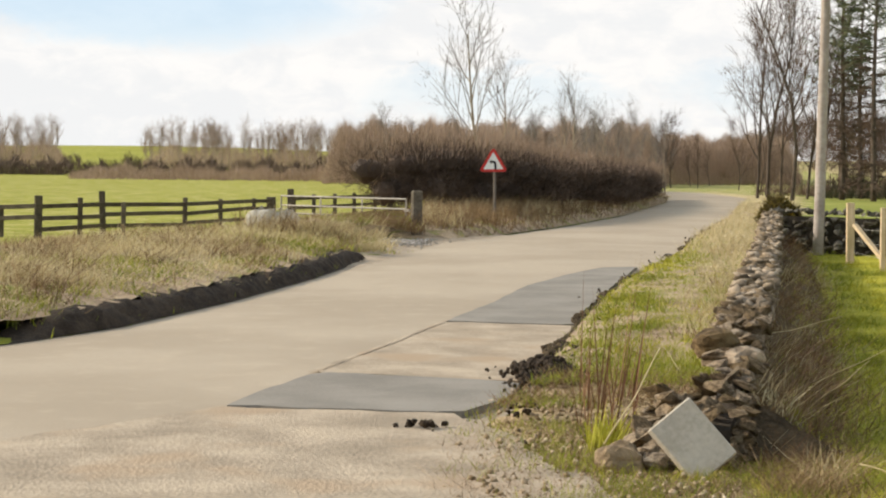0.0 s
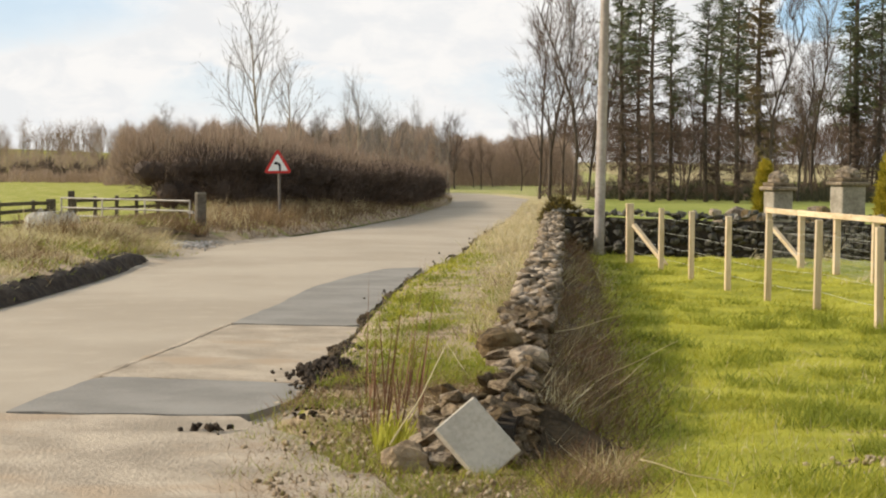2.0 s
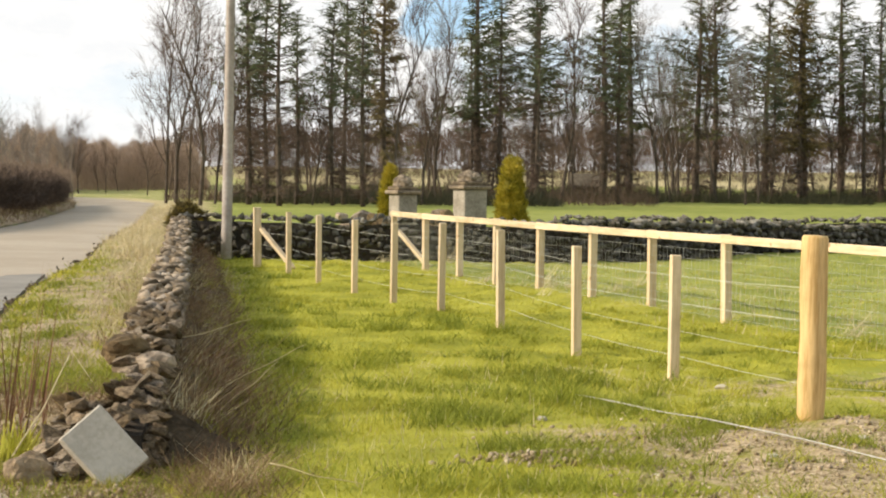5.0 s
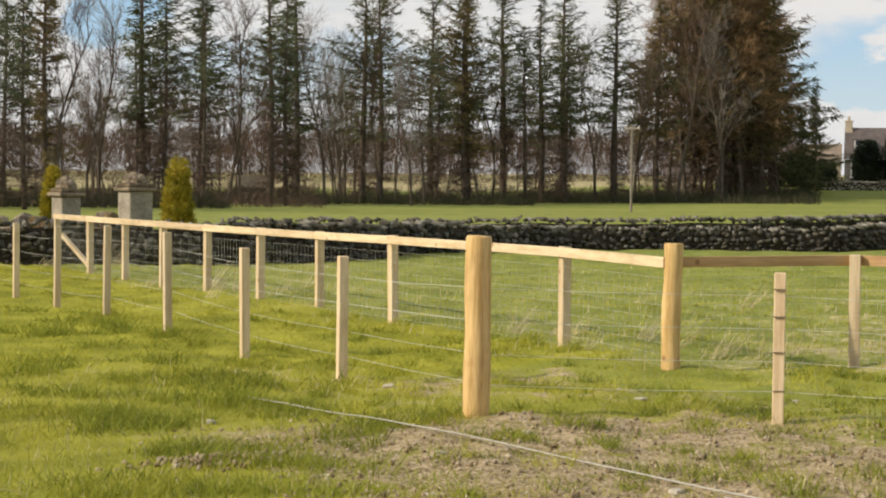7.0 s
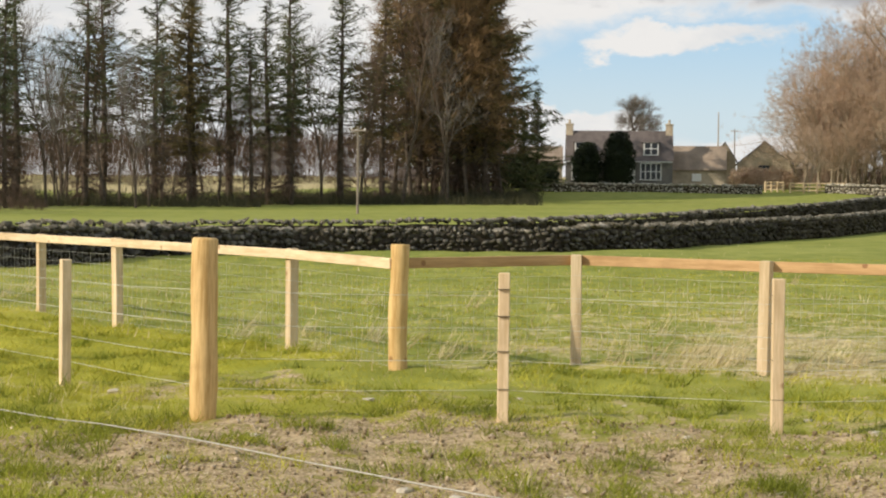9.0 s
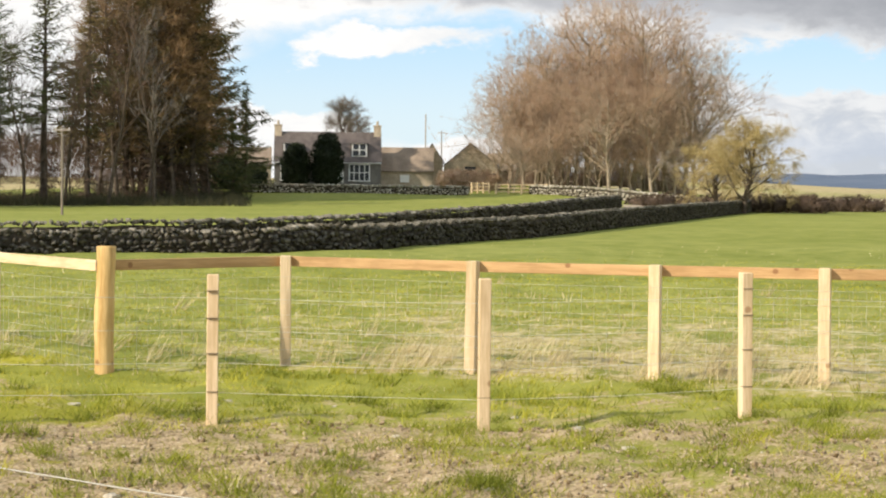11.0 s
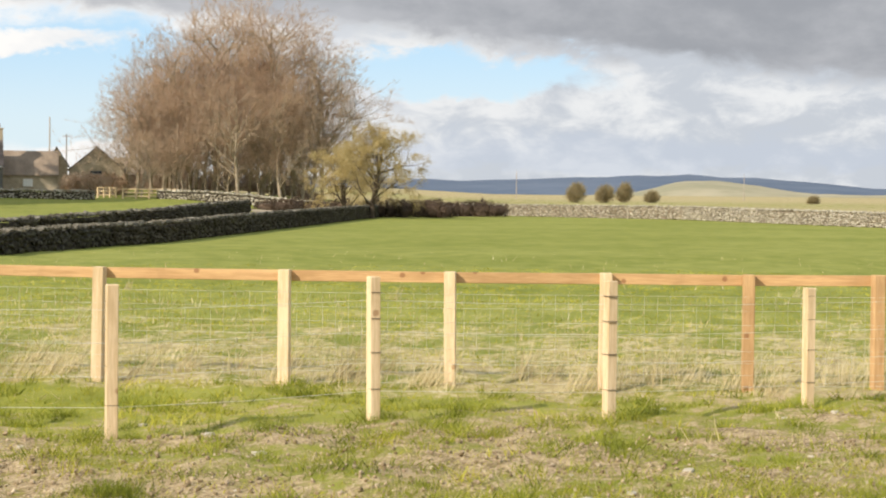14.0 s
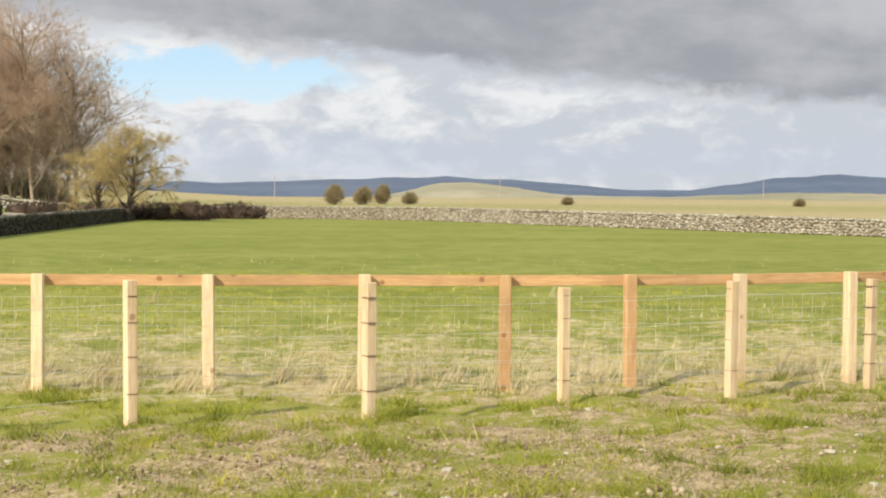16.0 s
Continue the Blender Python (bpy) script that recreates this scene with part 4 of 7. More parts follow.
def build_rear_fence():
    root = thing("rail_fence", IDENT, "new timber fence with top rail and wire netting", "fence", "paddock fences")
    me, tan = post_mesh(0.105, 0.105, 1.065), post_mesh(0.105, 0.105, 1.065)
    n = len(REAR)
    zs = level(REAR)
    for i, (x, y) in enumerate(REAR):
        at = pose(x, y, float(zs[i]), random.gauss(0, 0.4), random.gauss(0, 0.4), heading(REAR, i) + random.gauss(0, 3))
        if i == 10:
            part("corner_post", round_post(0.088, 1.19, 9), "roundwood", root, "peeled round corner post", at)
        else:
            part("post", tan if i in (16, 17) else me, "orangewood" if i in (16, 17) else "timber", root, at=at)
    for i in range(n - 1):
        # boards on the side away from the camera
        s = 0.07 if i >= 10 else -0.07
        a, b = Vector((*REAR[i], 0)), Vector((*REAR[i + 1], 0))
        d = (b - a).normalized()
        nn = Vector((d.y, -d.x, 0)) * (-s)
        z0, z1 = (float(zs[j]) + 1.008 for j in (i, i + 1))
        bm = bmesh.new()
        L = (b - a).length
        box(bm, (0.003, -0.02, -0.05), (L - 0.003, 0.02, 0.05), 0.004)
        at = Matrix.Translation(a + nn + Vector((0, 0, z0))) @ Vector((b.x - a.x, b.y - a.y, z1 - z0)).to_track_quat("X", "Z").to_matrix().to_4x4()
        part("rail", bm_mesh(bm), "orangerail" if i >= 10 else "timberrail", root, at=at)
    net = offset(REAR, 0.055)
    hs = [0.04, 0.14, 0.25, 0.36, 0.48, 0.60, 0.73, 0.86]
    for i in range(n - 1):
        a, b = np.array(net[i]), np.array(net[i + 1])
        za, zb = float(zs[i]), float(zs[i + 1])
        segs = [(*a, za + h, *b, zb + h, 0.0016, 0.0016) for h in hs]
        L = np.linalg.norm(b - a)
        for k in range(1, int(L / 0.12)):
            p = a + (b - a) * (k * 0.12 / L)
            z = za + (zb - za) * k * 0.12 / L
            segs.append((*p, z + 0.04, *p, z + 0.86, 0.0012, 0.0012))
        part("netting", mesh_of(*prisms(segs, 3)), "wire", root)
    e, m = strut((REAR[0][0] + 0.05, REAR[0][1] - 0.1, 0.68), (REAR[0][0] + 0.42, REAR[0][1] - 0.95, 0.0), 0.09, 0.07)
    part("brace", e, "timber", root, "pale diagonal brace", m)


build_front_fence()
build_rear_fence()
# ---- walls ----
dry_wall("wall_road", ROAD_WALL, 0.135, 0.35, (1,), "tumbledown dry stone wall along the lane", "stones", 11, single=300, flat=0.78)
# Shade on these wall faces is put into dark stone; copes stay paler.
dry_wall("wall_paddock", NEAR_WALL[:10], 0.2, 0.5, (1,), "dark dry stone field wall with lichened cope", "greystones", 12, single=300, cap="capstones", upright=True, cope=0.8)
dry_wall("wall_lane", NEAR_WALL[9:], 0.23, 0.5, (1,), "dry stone wall along the farm lane, its shaded face coloured dark", "darkstones", 13, single=300, cap="capstones", upright=True, cope=0.8)
dry_wall("wall_farm_lane", LANE_WALL, 0.23, 0.5, (1,), "dry stone wall behind the farm lane, its shaded face coloured dark", "darkstones", 14, single=300, cap="capstones", upright=True, cope=0.8)
dry_wall("wall_far", FAR_WALL, 0.24, 0.6, (1,), "sunlit pale dry stone wall across the pasture", "palestones", 15, single=300, heart="stones")
# ---- plants ----
def polar(az, d):
    """Place at a bearing, degrees to the right of straight ahead, and a distance."""
    x, y = d * math.sin(radians(az)), d * math.cos(radians(az))
    return x, y, float(ground_z(x, y))


def slivers(base, way, length, width, rng):
    """Thin triangles: from base along way, turned at random about their length."""
    n = len(base)
    way = way / np.maximum(np.linalg.norm(way, axis=1, keepdims=True), 1e-9)
    s = np.cross(way, rng.normal(0, 1, (n, 3)))
    s /= np.maximum(np.linalg.norm(s, axis=1, keepdims=True), 1e-9)
    length, width = np.broadcast_to(length, (n,))[:, None], np.broadcast_to(width, (n,))[:, None]
    v = np.stack([base - s * width / 2, base + s * width / 2, base + way * length], 1)
    return v.reshape(-1, 3), np.arange(3 * n).reshape(-1, 3)


def branching(rng, H, r, limbs, levels, first, spread, rise, reach, wob=0.12, fork=4):
    """Segments of a bare tree, grown limb by limb; also the fine ends."""
    thick, thin, ends = [], [], []

    def grow(p, d, length, rad, level):
        n = 4 if level < 2 else 2
        step = length / n
        pts = [(p, d)]
        for i in range(n):
            d = d + rng.normal(0, wob * (1 + 0.5 * level), 3)
            d[2] += rise * (0.3 if level == 0 else 1) * 0.12
            d /= np.linalg.norm(d)
            q = p + d * step
            r0, r1 = rad * (1 - 0.75 * i / n), rad * (1 - 0.75 * (i + 1) / n)
            (thick if r0 > 0.03 else thin).append((*p, *q, max(r0, 0.012), max(r1, 0.008)))
            p = q
            pts.append((p, d))
        if level >= levels:
            ends.append((pts[1][0], d, length)), ends.append((p, d, length))
            return
        kids = limbs if level == 0 else fork
        for k in range(kids):
            u = first + (1 - first) * (k + rng.uniform(0.1, 0.9)) / kids if level == 0 else rng.uniform(0.25, 1)
            i = min(int(u * n), n - 1)
            f = u * n - i
            q = pts[i][0] * (1 - f) + pts[i + 1][0] * f
            a = rng.normal(0, 1, 3)
            a -= pts[i][1] * (a @ pts[i][1])
            a /= np.linalg.norm(a)
            sp = spread * rng.uniform(0.7, 1.25)
            nd = pts[i][1] * math.cos(sp) + a * math.sin(sp)
            ln = length * (reach * (1.15 - 0.65 * u) if level == 0 else rng.uniform(0.45, 0.7))
            grow(q, nd, ln, rad * (0.42 if level == 0 else 0.5) * (1.1 - 0.4 * u), level + 1)

    grow(np.zeros(3), np.array([rng.normal(0, 0.03), rng.normal(0, 0.03), 1.0]), H * 0.96, r, 0)
    return thick, thin, ends


def bare_tree(name, label, seed, H, r, limbs=11, levels=3, first=0.25, spread=0.7, rise=1.0, reach=0.45, fork=4, twigs=5, sliver=(0.55, 0.05), droop=0.0, bark="bark", twig="twig", wob=0.1, group=""):
    rng = np.random.default_rng(seed)
    thick, thin, ends = branching(rng, H, r, limbs, levels, first, spread, rise, reach, wob, fork)
    root = thing(name, IDENT, label, "tree", group)
    part("trunk", mesh_of(*prisms([(*s[:6], s[6], s[7]) for s in thick], 6), smooth=True), bark, root)
    items = []
    base = np.repeat(np.array([e[0] for e in ends]), twigs, 0)
    d = np.repeat(np.array([e[1] for e in ends]), twigs, 0) + rng.normal(0, 0.55, (len(ends) * twigs, 3))
    d[:, 2] += 0.15 * rise - droop
    base = base + d * rng.uniform(0, 0.25, (len(base), 1))
    items.append(slivers(base, d, sliver[0] * rng.uniform(0.5, 1.3, len(base)), sliver[1], rng))
    if thin:
        v, f = prisms(thin, 3)
        t = np.concatenate([f[:, [0, 1, 2]], f[:, [0, 2, 3]]])
        items.append((v, t))
    part("crown", mesh_of(*merged(items)), twig, root, "bare twigs")
    return root


def conifer(name, label, seed, H, r, start, radius, needles="needles", dense=26, dead=0.35, top=0.8, group="", size=(0.55, 0.095)):
    rng = np.random.default_rng(seed)
    root = thing(name, IDENT, label, "tree", group)
    z = np.linspace(0, H, 16)
    pts = np.stack([0.1 * np.sin(z * 0.3 + seed), 0.1 * np.cos(z * 0.23 + seed), z], 1)
    part("trunk", mesh_of(*tube(pts, r * (1.02 - z / H) ** 0.8 + 0.02, 7), smooth=True), "bark", root)
    limbs, bases, ways, dead_b, dead_w = [], [], [], [], []
    lean, beat = rng.uniform(0, 2 * math.pi), rng.uniform(0, 6)
    h = 0.9 + rng.uniform(0, 0.5)
    while h < H - 0.15:
        u = h / H
        for k in range(rng.integers(3, 6)):
            a = rng.uniform(0, 2 * math.pi)
            live = h > start
            L = radius * ((1 - u) / (1 - start / H)) ** top * rng.uniform(0.35, 1.4) if live else radius * dead * rng.uniform(0.3, 1.1)
            if live:
                L *= (0.78 + 0.42 * math.sin(h * 0.95 + beat) * math.sin(h * 0.41 + 2 * beat)) * (1 + 0.4 * math.cos(a - lean - 0.25 * h))
            L = max(L, 0.25)
            p = np.array([np.interp(h, z, pts[:, 0]), np.interp(h, z, pts[:, 1]), h])
            up = 0.75 * u - 0.25 + rng.normal(0, 0.14)
            d = np.array([math.cos(a), math.sin(a), up])
            mid = p + d * L * 0.55
            end = mid + np.array([d[0], d[1], up + 0.22]) * L * 0.45
            limbs += [(*p, *mid, 0.05, 0.032), (*mid, *end, 0.032, 0.010)]
            n = int(dense * L / radius * rng.uniform(0.5, 1.3)) + 6 if live else 12
            s = rng.uniform(0.12, 1.0, n)[:, None]
            q = np.where(s < 0.55, p + (mid - p) * s / 0.55, mid + (end - mid) * (s - 0.55) / 0.45)
            side_ = np.array([-d[1], d[0], 0]) * rng.normal(0, 0.75, (n, 1))
            w = d * 0.7 + side_ + np.array([0, 0, -0.35]) + rng.normal(0, 0.32, (n, 3))
            q = q + rng.normal(0, 0.10, (n, 3))
            (bases if live else dead_b).append(q), (ways if live else dead_w).append(w)
        h += rng.uniform(0.22, 0.5)
    base, way_ = np.concatenate(bases), np.concatenate(ways)
    tagged(part("branchwork", mesh_of(*prisms(limbs, 3)), "bark", root), kind="stuff")
    if dead_b:
        db, dw = np.concatenate(dead_b), np.concatenate(dead_w)
        tagged(part("deadwood", mesh_of(*slivers(db, dw, 0.8 * rng.uniform(0.4, 1.4, len(db)), 0.05, rng)), "darktwig", root), kind="stuff")
    part("crown", mesh_of(*slivers(base, way_, size[0] * rng.uniform(0.5, 1.4, len(base)), size[1], rng)), needles, root)
    return root


def plant(model, az, d, turn, size, first, sink=0.1):
    """Sets the model down the first time and a copy of it after that."""
    x, y, z = polar(az, d)
    m = pose(x, y, z - sink, 0, 0, turn) @ Matrix.Scale(size, 4)
    if first:
        model.matrix_world = m
        return model
    return copy_thing(model, m)


class Grove:
    """Models of a kind, set down in turn with a random turn."""

    def __init__(self, models, seed):
        self.models, self.used, self.rng, self.i = models, set(), random.Random(seed), 0

    def put(self, az, d, H, base):
        k = self.i % len(self.models)
        self.i += 1
        plant(self.models[k], az, d, self.rng.uniform(0, 360), H / base, k not in self.used)
        self.used.add(k)


GW = "shelter belt of tall trees"
spruces = Grove([conifer("spruce_tree", "tall dark spruce with see-through crown", 60 + i, 18, 0.29, 5.0 + 1.5 * (i % 3), (3.6, 5.6, 4.0, 5.2)[i], dense=(34, 40, 34, 38)[i], group=GW) for i in range(4)], 1)
for az, d in ((19.3, 138), (21.1, 140), (23.2, 146), (26.1, 150), (24.0, 152), (29.3, 160), (30.4, 166), (31.6, 166), (32.3, 172), (33.9, 174), (26.6, 158), (28.2, 166)):
    spruces.put(az, d, 17.5 + (az * 7) % 3.5, 18)
pines = Grove([conifer("pine_tree", "slim tall pine with bare lower trunk", 70 + i, 17, 0.19, 7.5 + i, 2.6, needles="pineneedles", dense=16, dead=0.7, top=0.5, group=GW) for i in range(3)], 2)
for az in (12.2, 12.75, 13.15, 13.7, 14.8, 15.2, 15.75, 19.1, 20.0, 23.7, 21.2, 31.1, 32.4, 28.4):
    near = smooth01((19 - az) / 3)
    pines.put(az, (126 + (az * 13) % 17) * (1 - 0.15 * near) + max(0, az - 22) * 2.4, (15.5 + (az * 11) % 3.5) * (1 - 0.12 * near), 17)
olds = Grove([conifer("larch_tree", "tall brownish thinning conifer", 80 + i, 18, 0.24, 3.0 + i, 3.6, needles="oldneedles", dense=54, dead=0.6, group=GW) for i in range(3)], 3)
for az, d in ((16.4, 130), (29.2, 158), (35.2, 178), (36.3, 184), (37.1, 182), (37.7, 186), (38.4, 184), (36.8, 192), (38.0, 194)):
    olds.put(az, d, 17 + (az * 5) % 3 + (7 if az > 36 else 2 if az > 34 else 0), 18)
big = Grove([conifer("spruce_tree", "dense dark spruce at the wood's edge", 90, 19, 0.3, 0.8, 4.6, dense=130, top=0.75, group=GW)], 4)
big.put(38.7, 196, 25.5, 19), big.put(37.2, 204, 25, 19), big.put(40.0, 205, 8.5, 19), big.put(39.6, 200, 7, 19)
larches = Grove([bare_tree("larch_tree", "tall russet leafless larch at the wood's end", 95 + i, 20, 0.22, limbs=34, levels=2, first=0.22, spread=0.95, rise=0.3, reach=0.2, fork=7, twigs=9, sliver=(0.9, 0.05), twig="larchtwig", wob=0.06, group=GW) for i in range(2)], 6)
for az, d, H in ((35.5, 186, 19), (36.1, 182, 21), (36.6, 188, 23), (37.0, 180, 20), (37.4, 186, 24), (37.8, 182, 22), (38.2, 188, 24), (38.5, 184, 21), (38.9, 190, 20), (36.9, 196, 24)):
    larches.put(az, d, H, 20)

thin_trees = Grove([bare_tree("alder_tree", "slender bare tree among the conifers", 100 + i, 12, 0.13, limbs=12, levels=2, first=0.2, spread=0.55, rise=1.6, reach=0.34, fork=6, twigs=7, sliver=(0.85, 0.03), twig="greytwig" if i == 1 else "darktwig", group=GW) for i in range(4)], 5)
for az in (9.7, 10.0, 10.4, 10.75, 11.2, 11.6, 14.2, 16.9, 17.6, 18.0, 19.6, 21.9, 22.3, 24.9, 25.3, 26.7, 27.1, 27.6, 28.0, 30.1, 30.4, 33.3, 34.5, 35.8, 36.7, 37.2):
    thin_trees.put(az, (122 + (az * 17) % 26) * (0.87 if az < 18 else 1.0) + max(0, az - 20) * 2.2, 8.5 + (az * 7) % 5.5 + max(0, az - 26) * 0.4, 12)
rng_ = random.Random(8)
for i in range(70):
    az = rng_.uniform(11.5, 39)
    thin_trees.put(az, 150 + rng_.uniform(0, 30) + max(0, az - 20) * 2.6, rng_.uniform(5, 14), 12)



def thicket(name, label, az, dist, H, n, mat, seed, width=0.05, length=(0.4, 1.1), rough=0.2, full=0.8):
    """A belt of leafless brush: upright twigs from the ground to an uneven top."""
    rng = np.random.default_rng(seed)
    a = rng.uniform(*az, n)
    d = rng.uniform(*dist, n)
    x, y = d * np.sin(np.radians(a)), d * np.cos(np.radians(a))
    top = H * (1 + rough * np.sin(a * 5.3 + seed) * np.sin(a * 2.1) + rough * 0.7 * np.sin(a * 17 + d * 0.3) + 0.35 * rough * np.sin(a * 41))
    fade = smooth01((a - az[0]) / 0.7 + 0.15) * smooth01((az[1] - a) / 0.7 + 0.15)
    h = top * fade * rng.random(n) ** full
    L = rng.uniform(*length, n)
    ok = rng.random(n) < fade * 1.3
    x, y, h, L, n = x[ok], y[ok], h[ok], L[ok], int(ok.sum())
    base = np.stack([x, y, ground_z(x, y) + np.maximum(h - L * 0.7, 0)], 1)
    w = np.stack([rng.normal(0, 0.5, n), rng.normal(0, 0.5, n), np.ones(n)], 1)
    return solid(name, mesh_of(*slivers(base, w, L, width, rng)), mat, label, "thicket", kind="stuff")


thicket("thicket", "brown leafless thicket beyond the hedge", (-2.2, 6.6), (112, 150), 2.9, 60000, "thickettwig", 301, 0.028, (0.5, 1.5), 0.25)
thicket("bare_wood", "dense reddish brown bare wood behind the hedge", (-3.75, 6.9), (168, 214), 5.6, 170000, "woodtwig", 302, 0.04, (0.5, 1.5), 0.13, 0.55)
thicket("bare_wood", "brown bare wood beyond the bend", (6.0, 11.0), (200, 240), 5.4, 50000, "woodtwig", 303, 0.045, (0.6, 1.6), 0.10, 0.6)
thicket("woodland_edge", "brown bare woodland behind the tall trees", (9.5, 40), (300, 350), 8.6, 90000, "darktwig", 304, 0.085, (0.7, 1.8), 0.12, 0.6)
# Low dark belts stand in for the shade at the trees' feet.
thicket("undergrowth", "low undergrowth below the tall trees, tree shade put into its colour", (15.5, 40), (172, 205), 1.2, 14000, "shadegrowth", 305, 0.05, (0.4, 1.2), 0.5)
thicket("undergrowth", "twiggy undergrowth at the wood's edge", (9.6, 25), (122, 150), 1.3, 9000, "darktwig", 306, 0.035, (0.4, 1.1), 0.6)
thicket("undergrowth", "low undergrowth below the conifers, tree shade put into its colour", (11.4, 22), (116, 142), 0.9, 20000, "shadegrowth", 311, 0.04, (0.3, 0.8), 0.5)
thicket("undergrowth", "low undergrowth below the conifers, tree shade put into its colour", (21, 31.5), (146, 172), 0.8, 16000, "shadegrowth", 312, 0.04, (0.3, 0.9), 0.5)
thicket("undergrowth", "low undergrowth below the conifers, tree shade put into its colour", (30.5, 40.2), (164, 200), 0.7, 20000, "shadegrowth", 313, 0.045, (0.4, 1.0), 0.5)
thicket("far_hedge", "dark far hedge across the field", (-16, -1.0), (236, 250), 2.0, 20000, "hedge", 307, 0.07, (0.5, 1.3), 0.35)
thicket("far_hedge", "brown rough growth along the far field edge", (-11.5, 2.5), (190, 234), 1.2, 30000, "thickettwig", 308, 0.05, (0.4, 1.0), 0.4)
thicket("far_wood", "grey bare wood on the skyline", (-15.5, -11.4), (300, 345), 4.0, 12000, "woodtwig", 309, 0.045, (0.8, 2.2), 0.2)
thicket("far_wood", "grey bare wood on the skyline", (-9.3, -3.0), (300, 345), 3.4, 16000, "woodtwig", 310, 0.045, (0.8, 2.2), 0.25)
# Pale bark and brush colours put distance haze into these trees.
hedgerow = Grove([bare_tree("hedgerow_tree", "distant bare hedgerow tree, paled for haze", 130 + i, 8, 0.12, limbs=18, levels=2, first=0.2, spread=0.5, rise=1.0, reach=0.34, fork=4, twigs=3, sliver=(0.9, 0.026), wob=0.06, bark="palebark", twig="thickettwig", group="distant hedgerow trees") for i in range(3)], 7)
for i in range(84):
    az = -14.6 + 2.8 * rng_.random() if i < 24 else -9.2 + 6.0 * rng_.random()
    hedgerow.put(az, rng_.uniform(300, 350), rng_.uniform(5.2, 8.2), 8)
for i in range(30):
    thin_trees.put(-3.6 + 13.4 * rng_.random(), rng_.uniform(128, 190), rng_.uniform(4.2, 6.4), 12)
birch = [bare_tree("birch_tree", "bare young birch with fine pale twigs", 140 + i, 8, 0.09, limbs=14, levels=2, first=0.2, spread=0.62, rise=1.2, reach=0.42, fork=5, twigs=4, sliver=(0.45, 0.018), bark="palebark", twig="greytwig", wob=0.05, group="bare trees behind the hedge") for i in range(2)]
plant(birch[0], 1.4, 76, 40, 0.96, True), plant(birch[1], 1.95, 77, 100, 0.70, True)
for az, d, H, k in ((3.75, 84, 5.6, 0), (4.05, 86, 4.6, 1), (5.2, 90, 4.4, 0), (5.75, 92, 4.4, 1), (3.2, 88, 4.0, 1), (6.3, 98, 3.8, 0), (2.7, 104, 5.2, 1), (3.5, 108, 5.6, 0), (4.5, 106, 6.0, 1), (4.9, 110, 5.4, 0), (5.5, 108, 5.8, 1), (6.0, 112, 5.4, 0), (6.6, 110, 5.8, 1), (6.9, 116, 5.0, 0)):
    plant(birch[k], az, d, az * 70, H / 8, False)

beech = Grove([bare_tree("beech_tree", "tall bare beech with russet twig haze", 150 + i, 19, 0.36, limbs=22, levels=3, first=0.16, spread=0.95, rise=0.95, reach=0.54, fork=5, twigs=12, sliver=(1.0, 0.026), wob=0.06, bark="palebark", twig="redtwig", group="clump of beeches") for i in range(4)], 9)
thicket("underwood", "russet brushwood below the beeches", (47.8, 53.9), (226, 240), 2.8, 16000, "thickettwig", 320, 0.045, (0.6, 1.6), 0.3)
for az, d, H in ((47.5, 204, 7.5), (53.8, 206, 13.5), (54.2, 210, 10), (47.9, 206, 10), (48.4, 210, 12.5), (48.8, 204, 14.5), (49.3, 209, 15.5), (49.7, 205, 16.5), (50.1, 212, 17.5), (50.5, 204, 17.5), (50.9, 210, 18), (51.3, 205, 18), (51.7, 212, 18.5), (52.1, 205, 18.5), (52.5, 211, 18.5), (52.9, 205, 17.5), (53.3, 209, 16), (51.0, 216, 17.5), (49.0, 215, 13), (52.6, 217, 17)):
    beech.put(50.8 + (az - 50.8) * 0.9, d + 11, H * 1.2, 19)
for k in range(16):
    beech.put(48.3 + 0.33 * k, 208 + (k * 7) % 9, 12.5 + (k * 5) % 4, 19)
far_tree = bare_tree("ash_tree", "round bare tree behind the farmhouse", 160, 9, 0.3, limbs=13, levels=3, first=0.3, spread=0.75, rise=0.9, reach=0.42, fork=5, twigs=12, sliver=(0.6, 0.04), twig="greytwig")
plant(far_tree, 43.4, 262, 10, 1.12, True)
willow = bare_tree("willow_tree", "yellow-twigged willow beside the wall", 165, 6.6, 0.3, limbs=16, levels=3, first=0.12, spread=0.95, rise=0.8, reach=0.72, fork=4, twigs=34, sliver=(0.85, 0.022), droop=0.55, bark="bark", twig="willowtwig")
plant(willow, 55.4, 163, 30, 0.92, True)
plant(willow, 54.6, 168, 200, 0.78, False)


